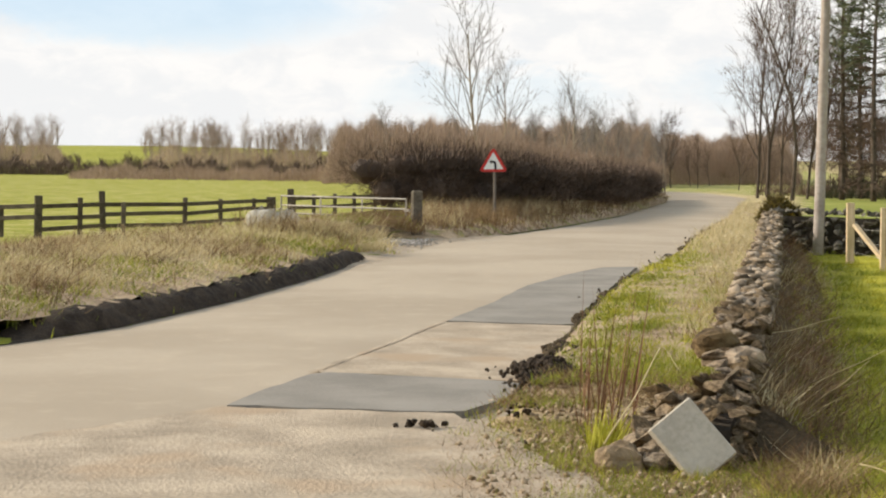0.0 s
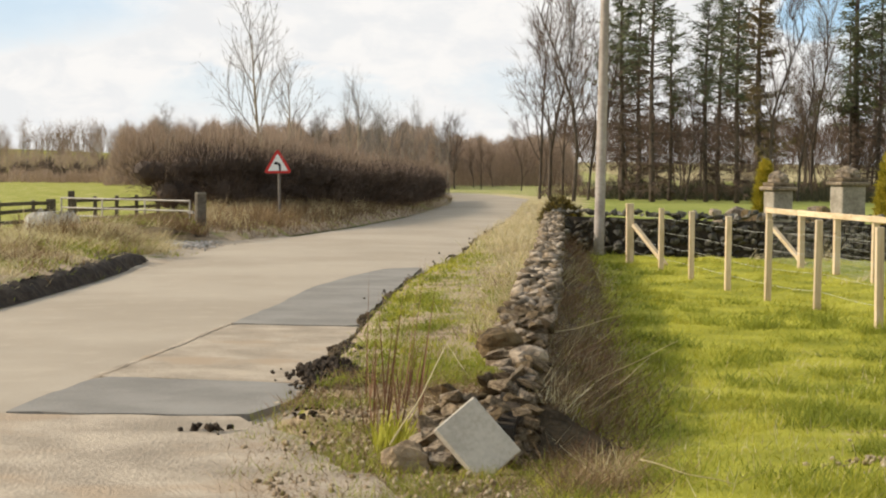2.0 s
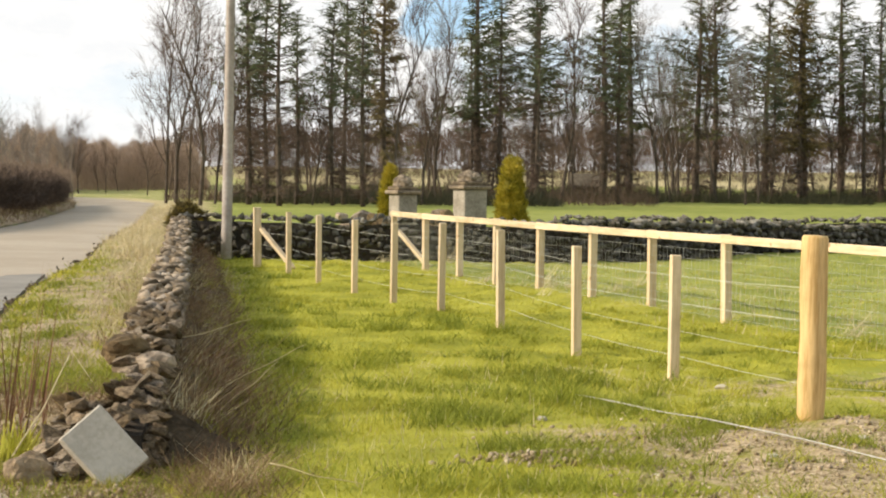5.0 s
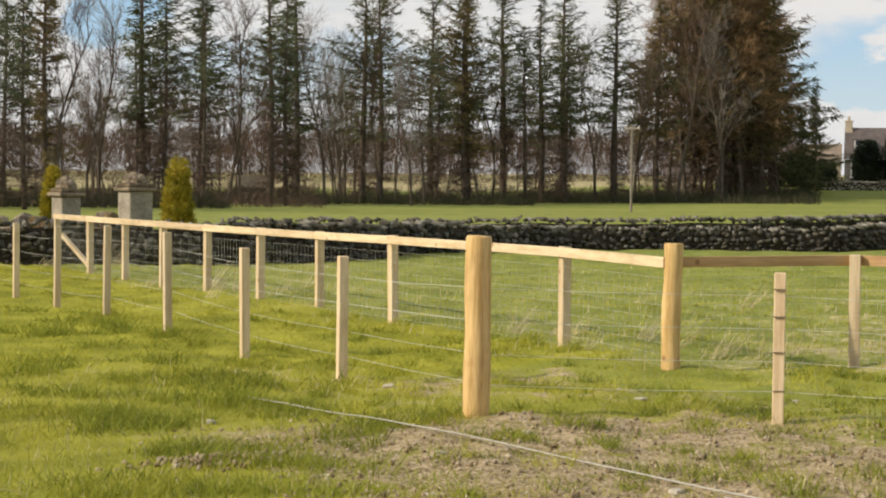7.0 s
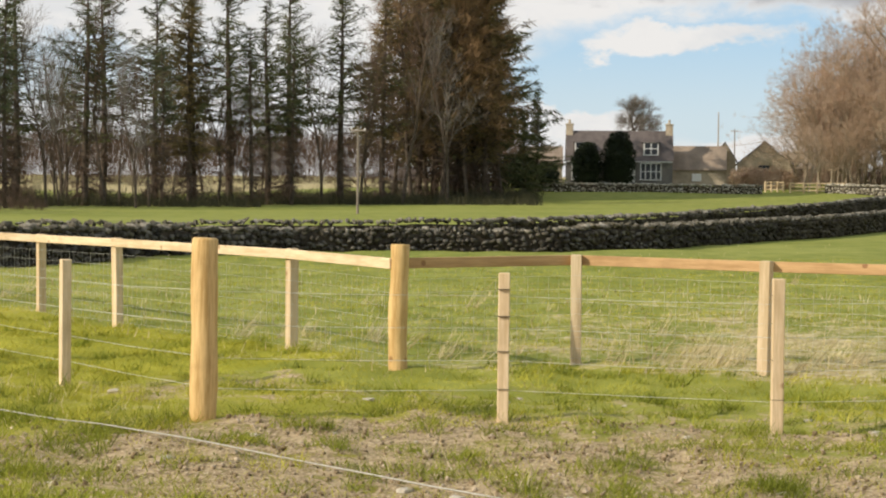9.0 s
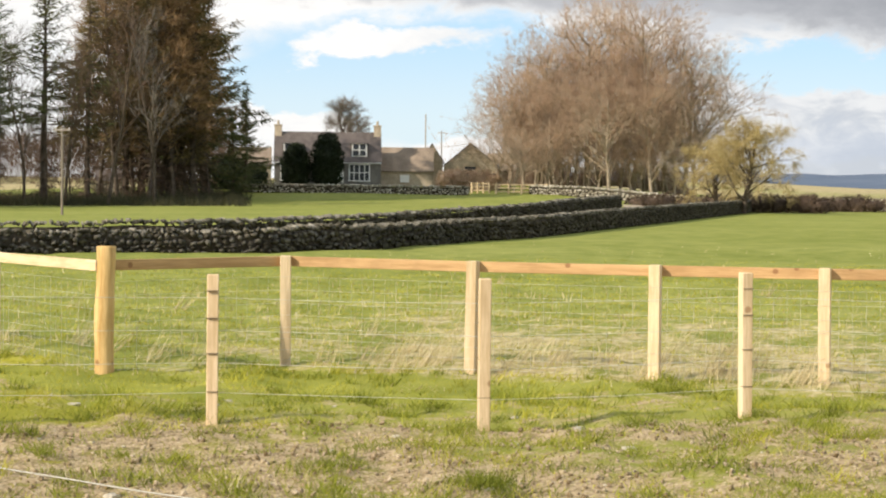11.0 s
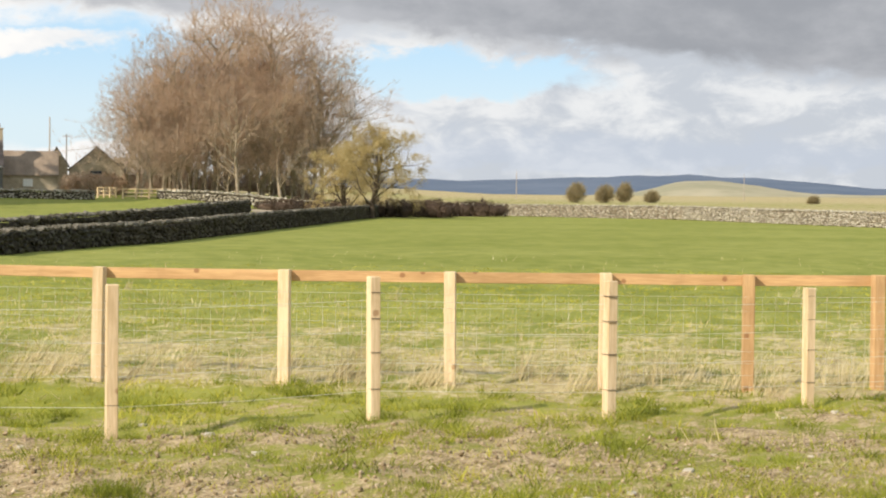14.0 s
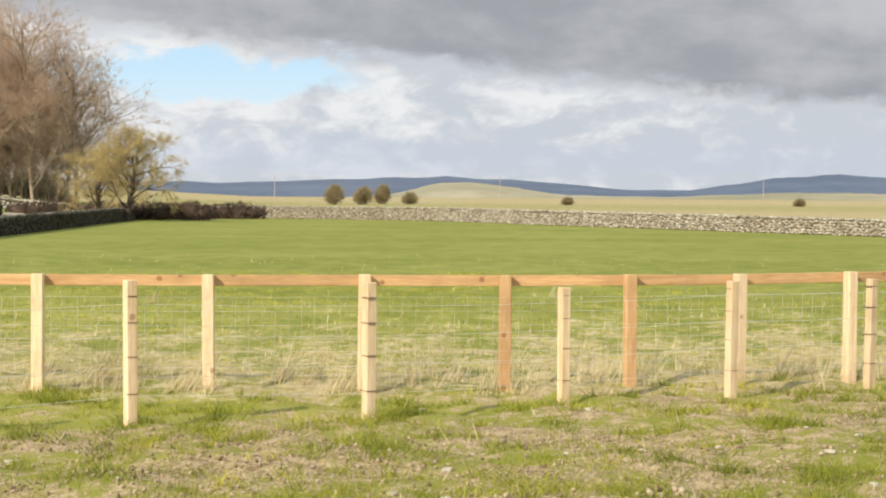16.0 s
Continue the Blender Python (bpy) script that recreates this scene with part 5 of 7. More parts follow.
def leaf_mass(name, label, category, spots, n, size, mat, seed, fill=0.75, group="", at=IDENT, upward=0.3, core=0.0):
    """A shrub or hedge: leaves and twigs on and inside rounded lumps (x, y, z, rx, ry, rz), over a dark heart."""
    rng = np.random.default_rng(seed)
    spots = np.asarray(spots, float)
    vol = (spots[:, 3] * spots[:, 4] + spots[:, 5] * spots[:, 3])
    k = rng.choice(len(spots), n, p=vol / vol.sum())
    d = rng.normal(0, 1, (n, 3))
    d /= np.linalg.norm(d, axis=1, keepdims=True)
    rad = rng.uniform(fill, 1.05, (n, 1)) + 0.10 * np.sin(d[:, :1] * 9 + k[:, None]) + 0.08 * np.sin(d[:, 2:] * 11)
    p = spots[k, :3] + d * rad * spots[k, 3:]
    w = d * 0.8 + rng.normal(0, 0.6, (n, 3)) + np.array([0, 0, upward])
    root = thing(name, at, label, category, group)
    part("foliage" if mat in ("golden", "yew") else "twig_mass", mesh_of(*slivers(p, w, size[0] * rng.uniform(0.4, 1.5, n), size[1], rng)), mat, root)
    bm = bmesh.new()
    for s in spots:
        r = bmesh.ops.create_icosphere(bm, subdivisions=2, radius=1.0)
        for v in r["verts"]:
            v.co = Vector(s[:3]) + Vector([c * e * (core or fill) * (0.94 + 0.1 * math.sin(7 * v.co.x + 5 * v.co.z)) for c, e in zip(v.co, s[3:])])
    part("heart", bm_mesh(bm), mat, root, "dense dark inside")
    return root


def build_hedge():
    path = [(-2.0, 52.5, 1.9), (-0.6, 54.0, 2.15), (0.9, 56.5, 2.1), (3.0, 61.5, 1.75), (6.0, 71, 1.5), (9.0, 86, 1.4), (11.4, 104, 1.3)]
    q, t, s = along(path, 0.55)
    rng = np.random.default_rng(21)
    spots = []
    for (x, y, h) in q:
        for k in range(2):
            z = (0.35, 0.72)[k] * h + rng.normal(0, 0.07)
            spots.append((x + rng.normal(0, 0.22), y + rng.normal(0, 0.2), 0.25 + z, rng.uniform(0.55, 0.9), 0.7, h * rng.uniform(0.27, 0.40)))
    leaf_mass("hedge", "dense dark leafless hawthorn hedge on a bank", "hedge", spots, 120000, (0.34, 0.017), "hedge", 22, 0.35, upward=0.7, core=0.55)
    # young shoots above the clipped top, and dead growth before its foot
    n = 15000
    u = rng.random(n)
    i = (u * (len(q) - 1)).astype(int)
    x, y = q[i, 0] + rng.normal(0, 0.5, n), q[i, 1] + rng.normal(0, 0.5, n)
    z = q[i, 2] * rng.uniform(0.75, 1.18, n) + 0.3
    tall = np.where(i < len(q) * 0.3, 0.5, 0.28) * rng.uniform(0.4, 1.2, n)
    w = np.stack([rng.normal(0, 0.22, n), rng.normal(0, 0.22, n), np.ones(n)], 1)
    solid("hedge_shoots", mesh_of(*slivers(np.stack([x, y, z], 1), w, tall, 0.014, rng)), "thickettwig", "thin reddish shoots above the hedge top", "hedge", kind="stuff")


build_hedge()
for az, d, H, w in ((20.4, 51, 2.35, 0.46), (16.6, 54, 2.1, 0.30)):
    x, y, z = polar(az, d)
    lumps = [(0.05 * math.sin(5 * i), 0.04 * math.cos(4 * i), H * (0.2 + 0.2 * i), w * (1.0 - 0.13 * i), w * (1.0 - 0.13 * i), H * 0.19) for i in range(4)]
    leaf_mass("golden_conifer", "upright golden-green garden conifer by a gate pillar", "shrub", lumps, 6000, (0.13, 0.04), "golden", 23, 0.82, "gate conifers", pose(x, y, z), 0.7)
x, y, z = polar(10.3, 41)
leaf_mass("gorse_bush", "brown and yellow gorse bush by the wall end", "shrub", [(0, 0, 0.5, 0.26, 0.3, 0.34), (0.26, 0.1, 0.38, 0.24, 0.26, 0.26), (-0.18, 0, 0.35, 0.2, 0.22, 0.25)], 4200, (0.15, 0.03), "gorse", 24, 0.6, "", pose(x, y, z + 0.3), 0.5)
for off, H, w in ((-3.7, 5.0, 1.5), (0.0, 6.3, 1.75)):
    x, y, z = polar(42.5 + off / 3.8, 216)
    leaf_mass("yew_tree", "clipped black-green yew before the farmhouse", "tree", [(0, 0, H * 0.3, w * 0.95, w * 0.95, H * 0.32), (0, 0, H * 0.55, w, w, H * 0.33), (0.1, 0, H * 0.74, w * 0.72, w * 0.72, H * 0.26)], 9000, (0.3, 0.12), "yew", 25, 0.92, "farmhouse yews", pose(x, y, z), 0.4)
x, y, z = polar(46.2, 214)
leaf_mass("beech_hedge", "russet garden hedge beside the farm", "hedge", [(i * 1.3, 0, 1.0, 1.2, 0.9, 1.2 + 0.3 * (i % 2)) for i in range(5)], 5000, (0.4, 0.08), "redtwig", 26, 0.85, "", pose(x, y, z, 0, 0, -46))
x, y, z = polar(57.2, 192)
leaf_mass("bramble_bank", "dark brambles over the field wall", "shrub", [(-17 + i * 1.6, 0, 0.6, 1.3, 0.8, 0.75 + 0.2 * (i % 3)) for i in range(16)], 13000, (0.35, 0.07), "hedge", 27, 0.85, "", pose(x, y, z, 0, 0, -57))
for k, (az, H, w) in enumerate(((61.75, 4.6, 2.0), (62.65, 4.0, 2.1), (63.25, 4.8, 1.7), (64.1, 2.6, 1.6), (69.0, 1.4, 1.1), (76.1, 1.4, 1.1))):
    x, y, z = polar(az, 430 + 9 * k)
    leaf_mass("round_bush", "round olive-brown bush far across the pasture", "shrub", [(0, 0, H * 0.42, w, w, H * 0.45), (0.3 * w, 0, H * 0.62, w * 0.7, w * 0.7, H * 0.36), (-0.4 * w, 0.2, H * 0.35, w * 0.8, w * 0.8, H * 0.36)], 2600, (1.0, 0.12), "bush", 330 + k, 0.45, "far bushes", pose(x, y, z), 0.8, 0.5)
x, y, z = polar(56.2, 174)
leaf_mass("ivy_bank", "dark ivy and brambles over the wall corner", "shrub", [(-3.2 + i * 1.3, 0, 0.65, 1.1, 0.8, 0.8 + 0.2 * (i % 2)) for i in range(7)], 7000, (0.3, 0.07), "hedge", 29, 0.8, "", pose(x, y, z, 0, 0, -56))
x, y, z = polar(39.8, 214)
leaf_mass("garden_shrubs", "dark evergreen shrubs at the wood's end", "shrub", [(-1.5, 0, 1.6, 2.2, 1.6, 2.0), (1.4, 0.4, 1.3, 1.7, 1.4, 1.6)], 6000, (0.4, 0.12), "yew", 28, 0.9, "", pose(x, y, z, 0, 0, -40))
# ---- roadside things ----
def build_pole():
    x, y, z = polar(11.56, 38.2)
    root = thing("utility_pole", pose(x, y, z), "tall silvered wooden pole beside the wall", "pole")
    zz = np.linspace(-0.3, 9.0, 12)
    part("shaft", mesh_of(*tube(np.stack([zz * 0.0105, zz * 0.0, zz], 1), 0.112 - 0.004 * zz, 16), smooth=True), "polewood", root)
    part("cap", mesh_of(*tube([(0.094, 0, 8.95), (0.095, 0, 9.03)], [0.085, 0.06], 12)), "steel", root, "metal pole cap")


def build_far_poles():
    me = None
    for az, d, H in ((34.42, 118, 5.6), (46.05, 240, 7.0)):
        x, y, z = polar(az, d)
        root = thing("telegraph_pole", pose(x, y, z, 0, 0, -az), "thin wooden telegraph pole with crossarm", "pole", "telegraph poles")
        part("shaft", mesh_of(*tube([(0, 0, -0.2), (0, 0, H * 0.5), (0, 0, H)], [0.085, 0.08, 0.065], 8)), "darkpole", root)
        part("crossarm", boxes(((-0.5, -0.05, H - 0.32), (0.5, 0.05, H - 0.22)), bevel=0.01), "polewood", root)
        for k in (-0.42, 0.0, 0.42):
            part("insulator", mesh_of(*tube([(k, 0, H - 0.22), (k, 0, H - 0.1)], [0.04, 0.03], 6)), "white", root)
    for az, d, H in ((45.55, 236, 9.0), (59.9, 520, 8), (66.9, 560, 8), (75.0, 600, 8)):
        x, y, z = polar(az, d)
        root = thing("far_mast", pose(x, y, z), "thin pale mast far off", "pole", "telegraph poles")
        part("shaft", mesh_of(*tube([(0, 0, -0.2), (0, 0, H)], [0.12, 0.08], 6)), "polewood", root)


def tri_prism(side_, r, t):
    """A triangle with rounded corners, point up, its middle at the origin, facing -y."""
    h = side_ * math.sqrt(3) / 2
    pts = []
    for k, (cx, cz) in enumerate(((0, h * 2 / 3), (-side_ / 2, -h / 3), (side_ / 2, -h / 3))):
        c = Vector((cx, cz)) * (1 - r / (h / 3) / 1.0)
        a0 = (30, 150, 270)[k]
        for j in range(5):
            a = radians(a0 + j * 30)
            pts.append((c.x + r * math.cos(a), c.y + r * math.sin(a)))
    n = len(pts)
    v = [(x, 0, z) for x, z in pts] + [(x, t, z) for x, z in pts]
    return mesh_of(v, [tuple(range(n)), tuple(range(2 * n - 1, n - 1, -1))] + [(i, i + n, (i + 1) % n + n, (i + 1) % n) for i in range(n)])


def build_sign():
    x, y, _ = polar(1.6, 50.5)
    root = thing("road_sign", pose(x, y, 0.32, 0, -1.2, -1.6), "triangular red and white bend warning sign", "road sign")
    part("pole", mesh_of(*tube([(0.03, 0.06, -0.3), (0.03, 0.06, 1.75)], 0.038, 12)), "steel", root, "grey steel pole")
    c = Matrix.Translation((0, 0, 1.50))
    plate = part("plate", tri_prism(0.80, 0.06, 0.012), "red", root, "red bordered triangular plate", c)
    part("panel", tri_prism(0.55, 0.02, 0.004), "white", plate, "white inner triangle", Matrix.Translation((0, -0.006, -0.005)))
    # bend symbol: a stem that curves to the left and ends in a head
    pts = [(0.055, -0.135), (0.055, -0.02), (0.048, 0.03), (0.025, 0.062), (-0.01, 0.072), (-0.055, 0.072)]
    v, f = [], []
    for i, (px, pz) in enumerate(pts):
        a, b = pts[max(i - 1, 0)], pts[min(i + 1, len(pts) - 1)]
        tx, tz = b[0] - a[0], b[1] - a[1]
        l = math.hypot(tx, tz)
        v += [(px + tz / l * 0.03, -0.011, pz - tx / l * 0.03), (px - tz / l * 0.03, -0.011, pz + tx / l * 0.03)]
    f = [(2 * i, 2 * i + 1, 2 * i + 3, 2 * i + 2) for i in range(len(pts) - 1)]
    k = len(v)
    v += [(-0.05, -0.011, 0.125), (-0.05, -0.011, 0.02), (-0.115, -0.011, 0.072)]
    f.append((k, k + 1, k + 2))
    part("symbol", mesh_of(v, f), "black", plate, "black left bend arrow", Matrix.Translation((0, 0, -0.03)))
    for z in (1.36, 1.62):
        part("clip", boxes(((-0.1, 0.012, z), (0.14, 0.03, z + 0.03))), "steel", root)


def build_gate():
    a, b = Vector((-4.15, 47.2, 0.0)), Vector((-0.86, 44.3, 0.0))
    d = b - a
    L, ang = d.length, math.degrees(math.atan2(d.y, d.x))
    root = thing("field_gate", pose(a.x, a.y, 0.02, 0, 0, ang), "closed pale tubular steel field gate", "gate")
    for z in (0.10, 0.28, 0.46, 0.66, 0.90):
        part("bar", mesh_of(*tube([(0.02, 0, z), (L - 0.02, 0, z)], 0.022, 8)), "gatesteel", root)
    for x in (0.02, L - 0.02):
        part("stile", mesh_of(*tube([(x, 0, 0.06), (x, 0, 0.92)], 0.021, 8)), "gatesteel", root)
    for x in (L * 0.33, L * 0.66):
        part("upright", boxes(((x - 0.02, -0.012, 0.08), (x + 0.02, 0.012, 0.90))), "gatesteel", root)
    part("catch", boxes(((L - 0.06, -0.03, 0.6), (L + 0.1, 0.03, 0.66))), "gatesteel", root)
    x, y, _ = polar(-0.80, 43.6)
    solid("gate_post", post_mesh(0.24, 0.24, 1.14, 0.03), "greywood", "stout weathered square gate post", "gate post", "field gate posts", at=pose(x, y, 0, 0, 0, 12))
    x, y, _ = polar(-4.72, 47.5)
    solid("gate_post", post_mesh(0.17, 0.17, 1.1, 0.02), "greywood", "dark weathered gate post", "gate post", "field gate posts", at=pose(x, y, 0, 0, 0, 5))


def build_old_fence():
    """Dark rail fence round the left field."""
    root = thing("field_fence", IDENT, "old dark weathered post and rail fence", "fence", "field fences")
    rng = random.Random(5)
    # bearing, distance, post height, thickness
    posts = [(-13.5, 43, 0.85, 0.13), (-12.4, 42.5, 1.12, 0.17), (-11.15, 43.5, 1.05, 0.11), (-10.45, 44.5, 1.22, 0.13), (-9.85, 43, 0.95, 0.11), (-7.98, 47, 1.0, 0.1), (-6.88, 50, 0.9, 0.1), (-5.85, 52.5, 0.88, 0.1), (-5.3, 53, 0.92, 0.22)]
    pts = []
    for az, d, h, w in posts:
        x, y, _ = polar(az, d)
        pts.append((x, y))
        part("post", post_mesh(w, w, h * 0.84, 0.012, rng.uniform(-0.03, 0.03)), "greywood", root, at=pose(x, y, 0.02, 0, 0, rng.uniform(-20, 20)))
    chain = [0, 1, 3, 5, 7, 8]
    for z in (0.20, 0.46, 0.70):
        for i, j in zip(chain[:-1], chain[1:]):
            if z < 0.3 and i == 0:
                continue
            a, b = Vector((*pts[i], z + rng.uniform(-0.03, 0.03))), Vector((*pts[j], z + rng.uniform(-0.03, 0.03)))
            me, m = strut(a + Vector((0, -0.1, 0)), b + Vector((0, -0.1, 0)), 0.035, 0.10)
            part("rail", me, "greywood", root, at=m)
    far = thing("field_fence", IDENT, "dark low fence across the far side of the field gate", "fence", "field fences")
    prev = None
    for az, d in ((-4.62, 56), (-4.0, 58), (-3.35, 60), (-2.75, 62), (-2.1, 64), (-1.6, 66)):
        x, y, _ = polar(az, d)
        part("post", post_mesh(0.12, 0.12, 0.78, 0.012), "greywood", far, at=pose(x, y, 0.02))
        if prev:
            for z in (0.4, 0.68):
                me, m = strut((*prev, z), (x, y, z), 0.03, 0.09)
                part("rail", me, "greywood", far, at=m)
        prev = (x, y)


def build_pillars():
    for k, (az, d, w, top) in enumerate(((17.02, 47.5, 0.80, 1.27), (19.1, 48.5, 0.98, 1.45))):
        x, y, z = polar(az, d)
        root = thing("gate_pillar", pose(x, y, z, 0, 0, -az + 28), "square pale stone gate pillar with moulded cap", "pillar", "lane gate pillars")
        h = w / 2 * 0.68
        part("shaft", boxes(((-h, -h, -0.1), (h, h, top)), bevel=0.02), "ashlar", root, "pale dressed stone")
        part("cap", boxes(((-h - 0.09, -h - 0.09, top), (h + 0.09, h + 0.09, top + 0.10)), ((-h - 0.03, -h - 0.03, top + 0.10), (h + 0.03, h + 0.03, top + 0.2)), bevel=0.025), "stones", root, "weathered projecting cap")
        bm = bmesh.new()
        r = bmesh.ops.create_icosphere(bm, subdivisions=3, radius=0.5)
        for v in bm.verts:
            v.co = Vector((v.co.x * w * 0.62, v.co.y * w * 0.62, v.co.z * 0.42)) * (1 + 0.3 * noise.noise(v.co * 5))
        part("finial", bm_mesh(bm), "stones", root, "lichened rounded stone finial", Matrix.Translation((0, 0, top + 0.28)))


def loose_stone(x, y, z, size, seed, label, turn=(0, 0, 0), name="boulder", mat="stone", group="tumbled stones"):
    bm = bmesh.new()
    bmesh.ops.create_icosphere(bm, subdivisions=3, radius=0.5)
    for v in bm.verts:
        c = v.co.copy()
        n = noise.noise(c * 2.1 + Vector((seed * 7.3, 0, 0))) * 0.35 + noise.noise(c * 5 + Vector((0, seed * 3.1, 0))) * 0.10
        m = max(abs(c.x), abs(c.y), abs(c.z))
        c = c * (0.42 / m * 0.55 + 0.5) * (1 + n)
        v.co = Vector((c.x * size[0], c.y * size[1], c.z * size[2]))
    return solid(name, bm_mesh(bm), mat, label, "stone", group, at=pose(x, y, z, *turn))


def build_wall_end():
    # paving slab leaning on the tumbled end
    bm = bmesh.new()
    box(bm, (-0.15, -0.042, -0.205), (0.15, 0.042, 0.205), 0.008)
    solid("paving_slab", bm_mesh(bm), "slab", "square concrete paving slab leaning on tumbled stones", "slab", at=pose(1.42, 10.30, 0.185, -24, -37, 16))
    rng = random.Random(12)
    loose_stone(1.03, 10.42, 0.07, (0.27, 0.22, 0.20), 1, "rounded pinkish boulder at the wall's end")
    for k in range(120):
        u = rng.random()
        x = 1.08 + 0.62 * rng.random() + 0.25 * u
        y = 10.40 + 1.2 * u
        s = rng.uniform(0.09, 0.21)
        hz = 0.05 + 0.42 * u * rng.uniform(0.2, 1.0) * (1.1 - abs(x - 1.42 - 0.3 * u) / 0.8)
        solid("tumbled_stone", STONE_SETS["stone"][k % 10], None, "tumbled grey-brown field stone of a collapsed wall", "stone", "tumbled stones", at=pose(x, y, hz, rng.uniform(-30, 30), rng.uniform(-30, 30), rng.uniform(0, 180)) @ Matrix.Diagonal((s * 1.3, s, s * 0.65, 1)))
    loose_stone(1.80, 12.0, 0.60, (0.30, 0.26, 0.17), 51, "large grey cope stone on the wall", (5, -12, 30))
    loose_stone(1.92, 11.6, 0.52, (0.30, 0.26, 0.16), 52, "flat buff stone near the wall's end", (0, 10, 70))


def clods(name, label, x, y, n, spread, size, seed, z=0.05, mat="soil"):
    rng = np.random.default_rng(seed)
    items = []
    for k in range(n):
        v, f = STONE_DATA[k % len(STONE_DATA)]
        s = size * rng.uniform(0.3, 1.2)
        px, py = rng.normal(0, spread[0]), rng.normal(0, spread[1])
        h = max(0, 1 - (px / spread[0] / 2) ** 2 - (py / spread[1] / 2) ** 2) * (size * 1.1 + (0.06 if n > 500 else 0))
        a = np.array(pose(px, py, h * rng.random(), *rng.uniform(-180, 180, 3)).to_3x3()) * s
        items.append((v @ a.T + np.array([px, py, h * rng.random() + s * 0.2]), f))
    return solid(name, mesh_of(*merged(items)), mat, label, "soil heap", kind="stuff", at=pose(x, y, z))


def build_soil():
    clods("soil_heap", "dug dark clods heaped at the lane's edge", 0.86, 14.9, 700, (0.13, 0.30), 0.055, 31, 0.05)
    clods("soil_heap", "dug dark clods at the lane's edge", 1.2, 16.6, 120, (0.09, 0.45), 0.05, 32, 0.04)
    rng = random.Random(4)
    for k, (x, y) in enumerate(((2.9, 27.4), (2.2, 24.0), (3.7, 31.5), (4.4, 35.0), (1.85, 21.6), (0.55, 13.2), (6.1, 44), (7.2, 50))):
        clods("soil_crumbs", "dark soil crumbs along the cut lane edge", x, y, 34, (0.06, 0.8), 0.045, 40 + k, 0.02)
    clods("soil_heap", "small clod of earth on the gravel", -0.12, 11.9, 26, (0.10, 0.06), 0.05, 33, 0.02)
    for k, (x, y) in enumerate(((0.55, 11.2), (0.95, 12.6), (0.4, 9.9), (1.2, 9.6), (0.8, 13.4))):
        clods("litter", "brown earth and litter at the wall's end", x, y, 160, (0.30, 0.45), 0.04, 70 + k, -0.01, "earth")
    clods("soil_crumbs", "brown crumbs of earth on trampled turf", 4.25, 10.5, 300, (0.30, 0.14), 0.035, 34, 0.0, "earth")
    clods("soil_crumbs", "brown crumbs of earth on trampled turf", 10.2, 3.3, 30, (0.2, 0.12), 0.05, 35, 0.0, "earth")


def build_stump():
    x, y, z = polar(-5.35, 38.2)
    root = thing("tree_stump", pose(x, y, 0.62), "pale sawn tree stump in dead grass", "stump")
    rng = np.random.default_rng(3)
    bm = bmesh.new()
    n = 28
    ring = []
    for h, s in ((-0.35, 1.3), (0.0, 1.12), (0.10, 1.0), (0.15, 0.9)):
        row = []
        for i in range(n):
            a = 2 * math.pi * i / n
            r = 0.31 * s * (1 + 0.12 * math.sin(3 * a + 1) + 0.08 * math.sin(7 * a))
            row.append(bm.verts.new((r * math.cos(a) * 1.5, r * math.sin(a), h + (rng.normal(0, 0.03) if h > 0.1 else 0))))
        ring.append(row)
    for r0, r1 in zip(ring[:-1], ring[1:]):
        for i in range(n):
            bm.faces.new((r0[i - 1], r0[i], r1[i], r1[i - 1]))
    part("bark", bm_mesh(bm), "rope", root)
    bm = bmesh.new()
    bm.faces.new([bm.verts.new((v[0], v[1], 0.165 + 0.03 * math.sin(5 * v[0]))) for v in ((0.42 * math.cos(2 * math.pi * i / n), 0.26 * math.sin(2 * math.pi * i / n)) for i in range(n))])
    part("sawn_top", bm_mesh(bm), "rope", root, "bleached sawn top")


def build_rope():
    pts = [(5.44, 13.16), (5.67, 11.7), (5.93, 10.26), (6.1, 9.08), (6.24, 8.1), (6.33, 7.25)]
    q, t, s = along(pts, 0.12)
    xyz = np.stack([q[:, 0] + 0.004 * np.sin(s * 5), q[:, 1], ground_z(q[:, 0], q[:, 1]) + 0.055 + 0.006 * np.sin(s * 4)], 1)
    xyz[:, 2] = np.convolve(np.pad(xyz[:, 2], 6, "edge"), np.ones(13) / 13, "valid")
    solid("rope", mesh_of(*tube(xyz, 0.0055, 6), smooth=True), "rope", "pale rope lying slack across the turf", "rope")


def build_rubble():
    rng = random.Random(31)
    for k in range(26):
        az = rng.choice((15.7, 18.3)) + rng.gauss(0, 0.35)
        x, y, z = polar(az, 45.5 + rng.uniform(-0.5, 0.6))
        s = rng.uniform(0.25, 0.5)
        loose_stone(x, y, z + rng.uniform(0.15, 0.95) * (1 if k % 2 else 0.8), (s * 1.2, s, s * 0.75), 200 + k, "loose grey stone heaped beside a gate pillar", (rng.uniform(-30, 30), rng.uniform(-30, 30), rng.uniform(0, 180)), "heaped_stone", "stone", "stone heaps at the gate pillars")
    for k, az in enumerate((15.7, 18.3)):
        x, y, z = polar(az, 45.6)
        loose_stone(x, y, z + 0.3, (1.1, 0.8, 1.1), 240 + k, "heap of grey rubble beside a gate pillar", (0, 0, 20), "rubble_heap", "stone", "stone heaps at the gate pillars")


for build in (build_rubble_apron, build_rubble, build_pole, build_far_poles, build_sign, build_gate, build_old_fence, build_pillars, build_wall_end, build_soil, build_stump, build_rope):
    build()

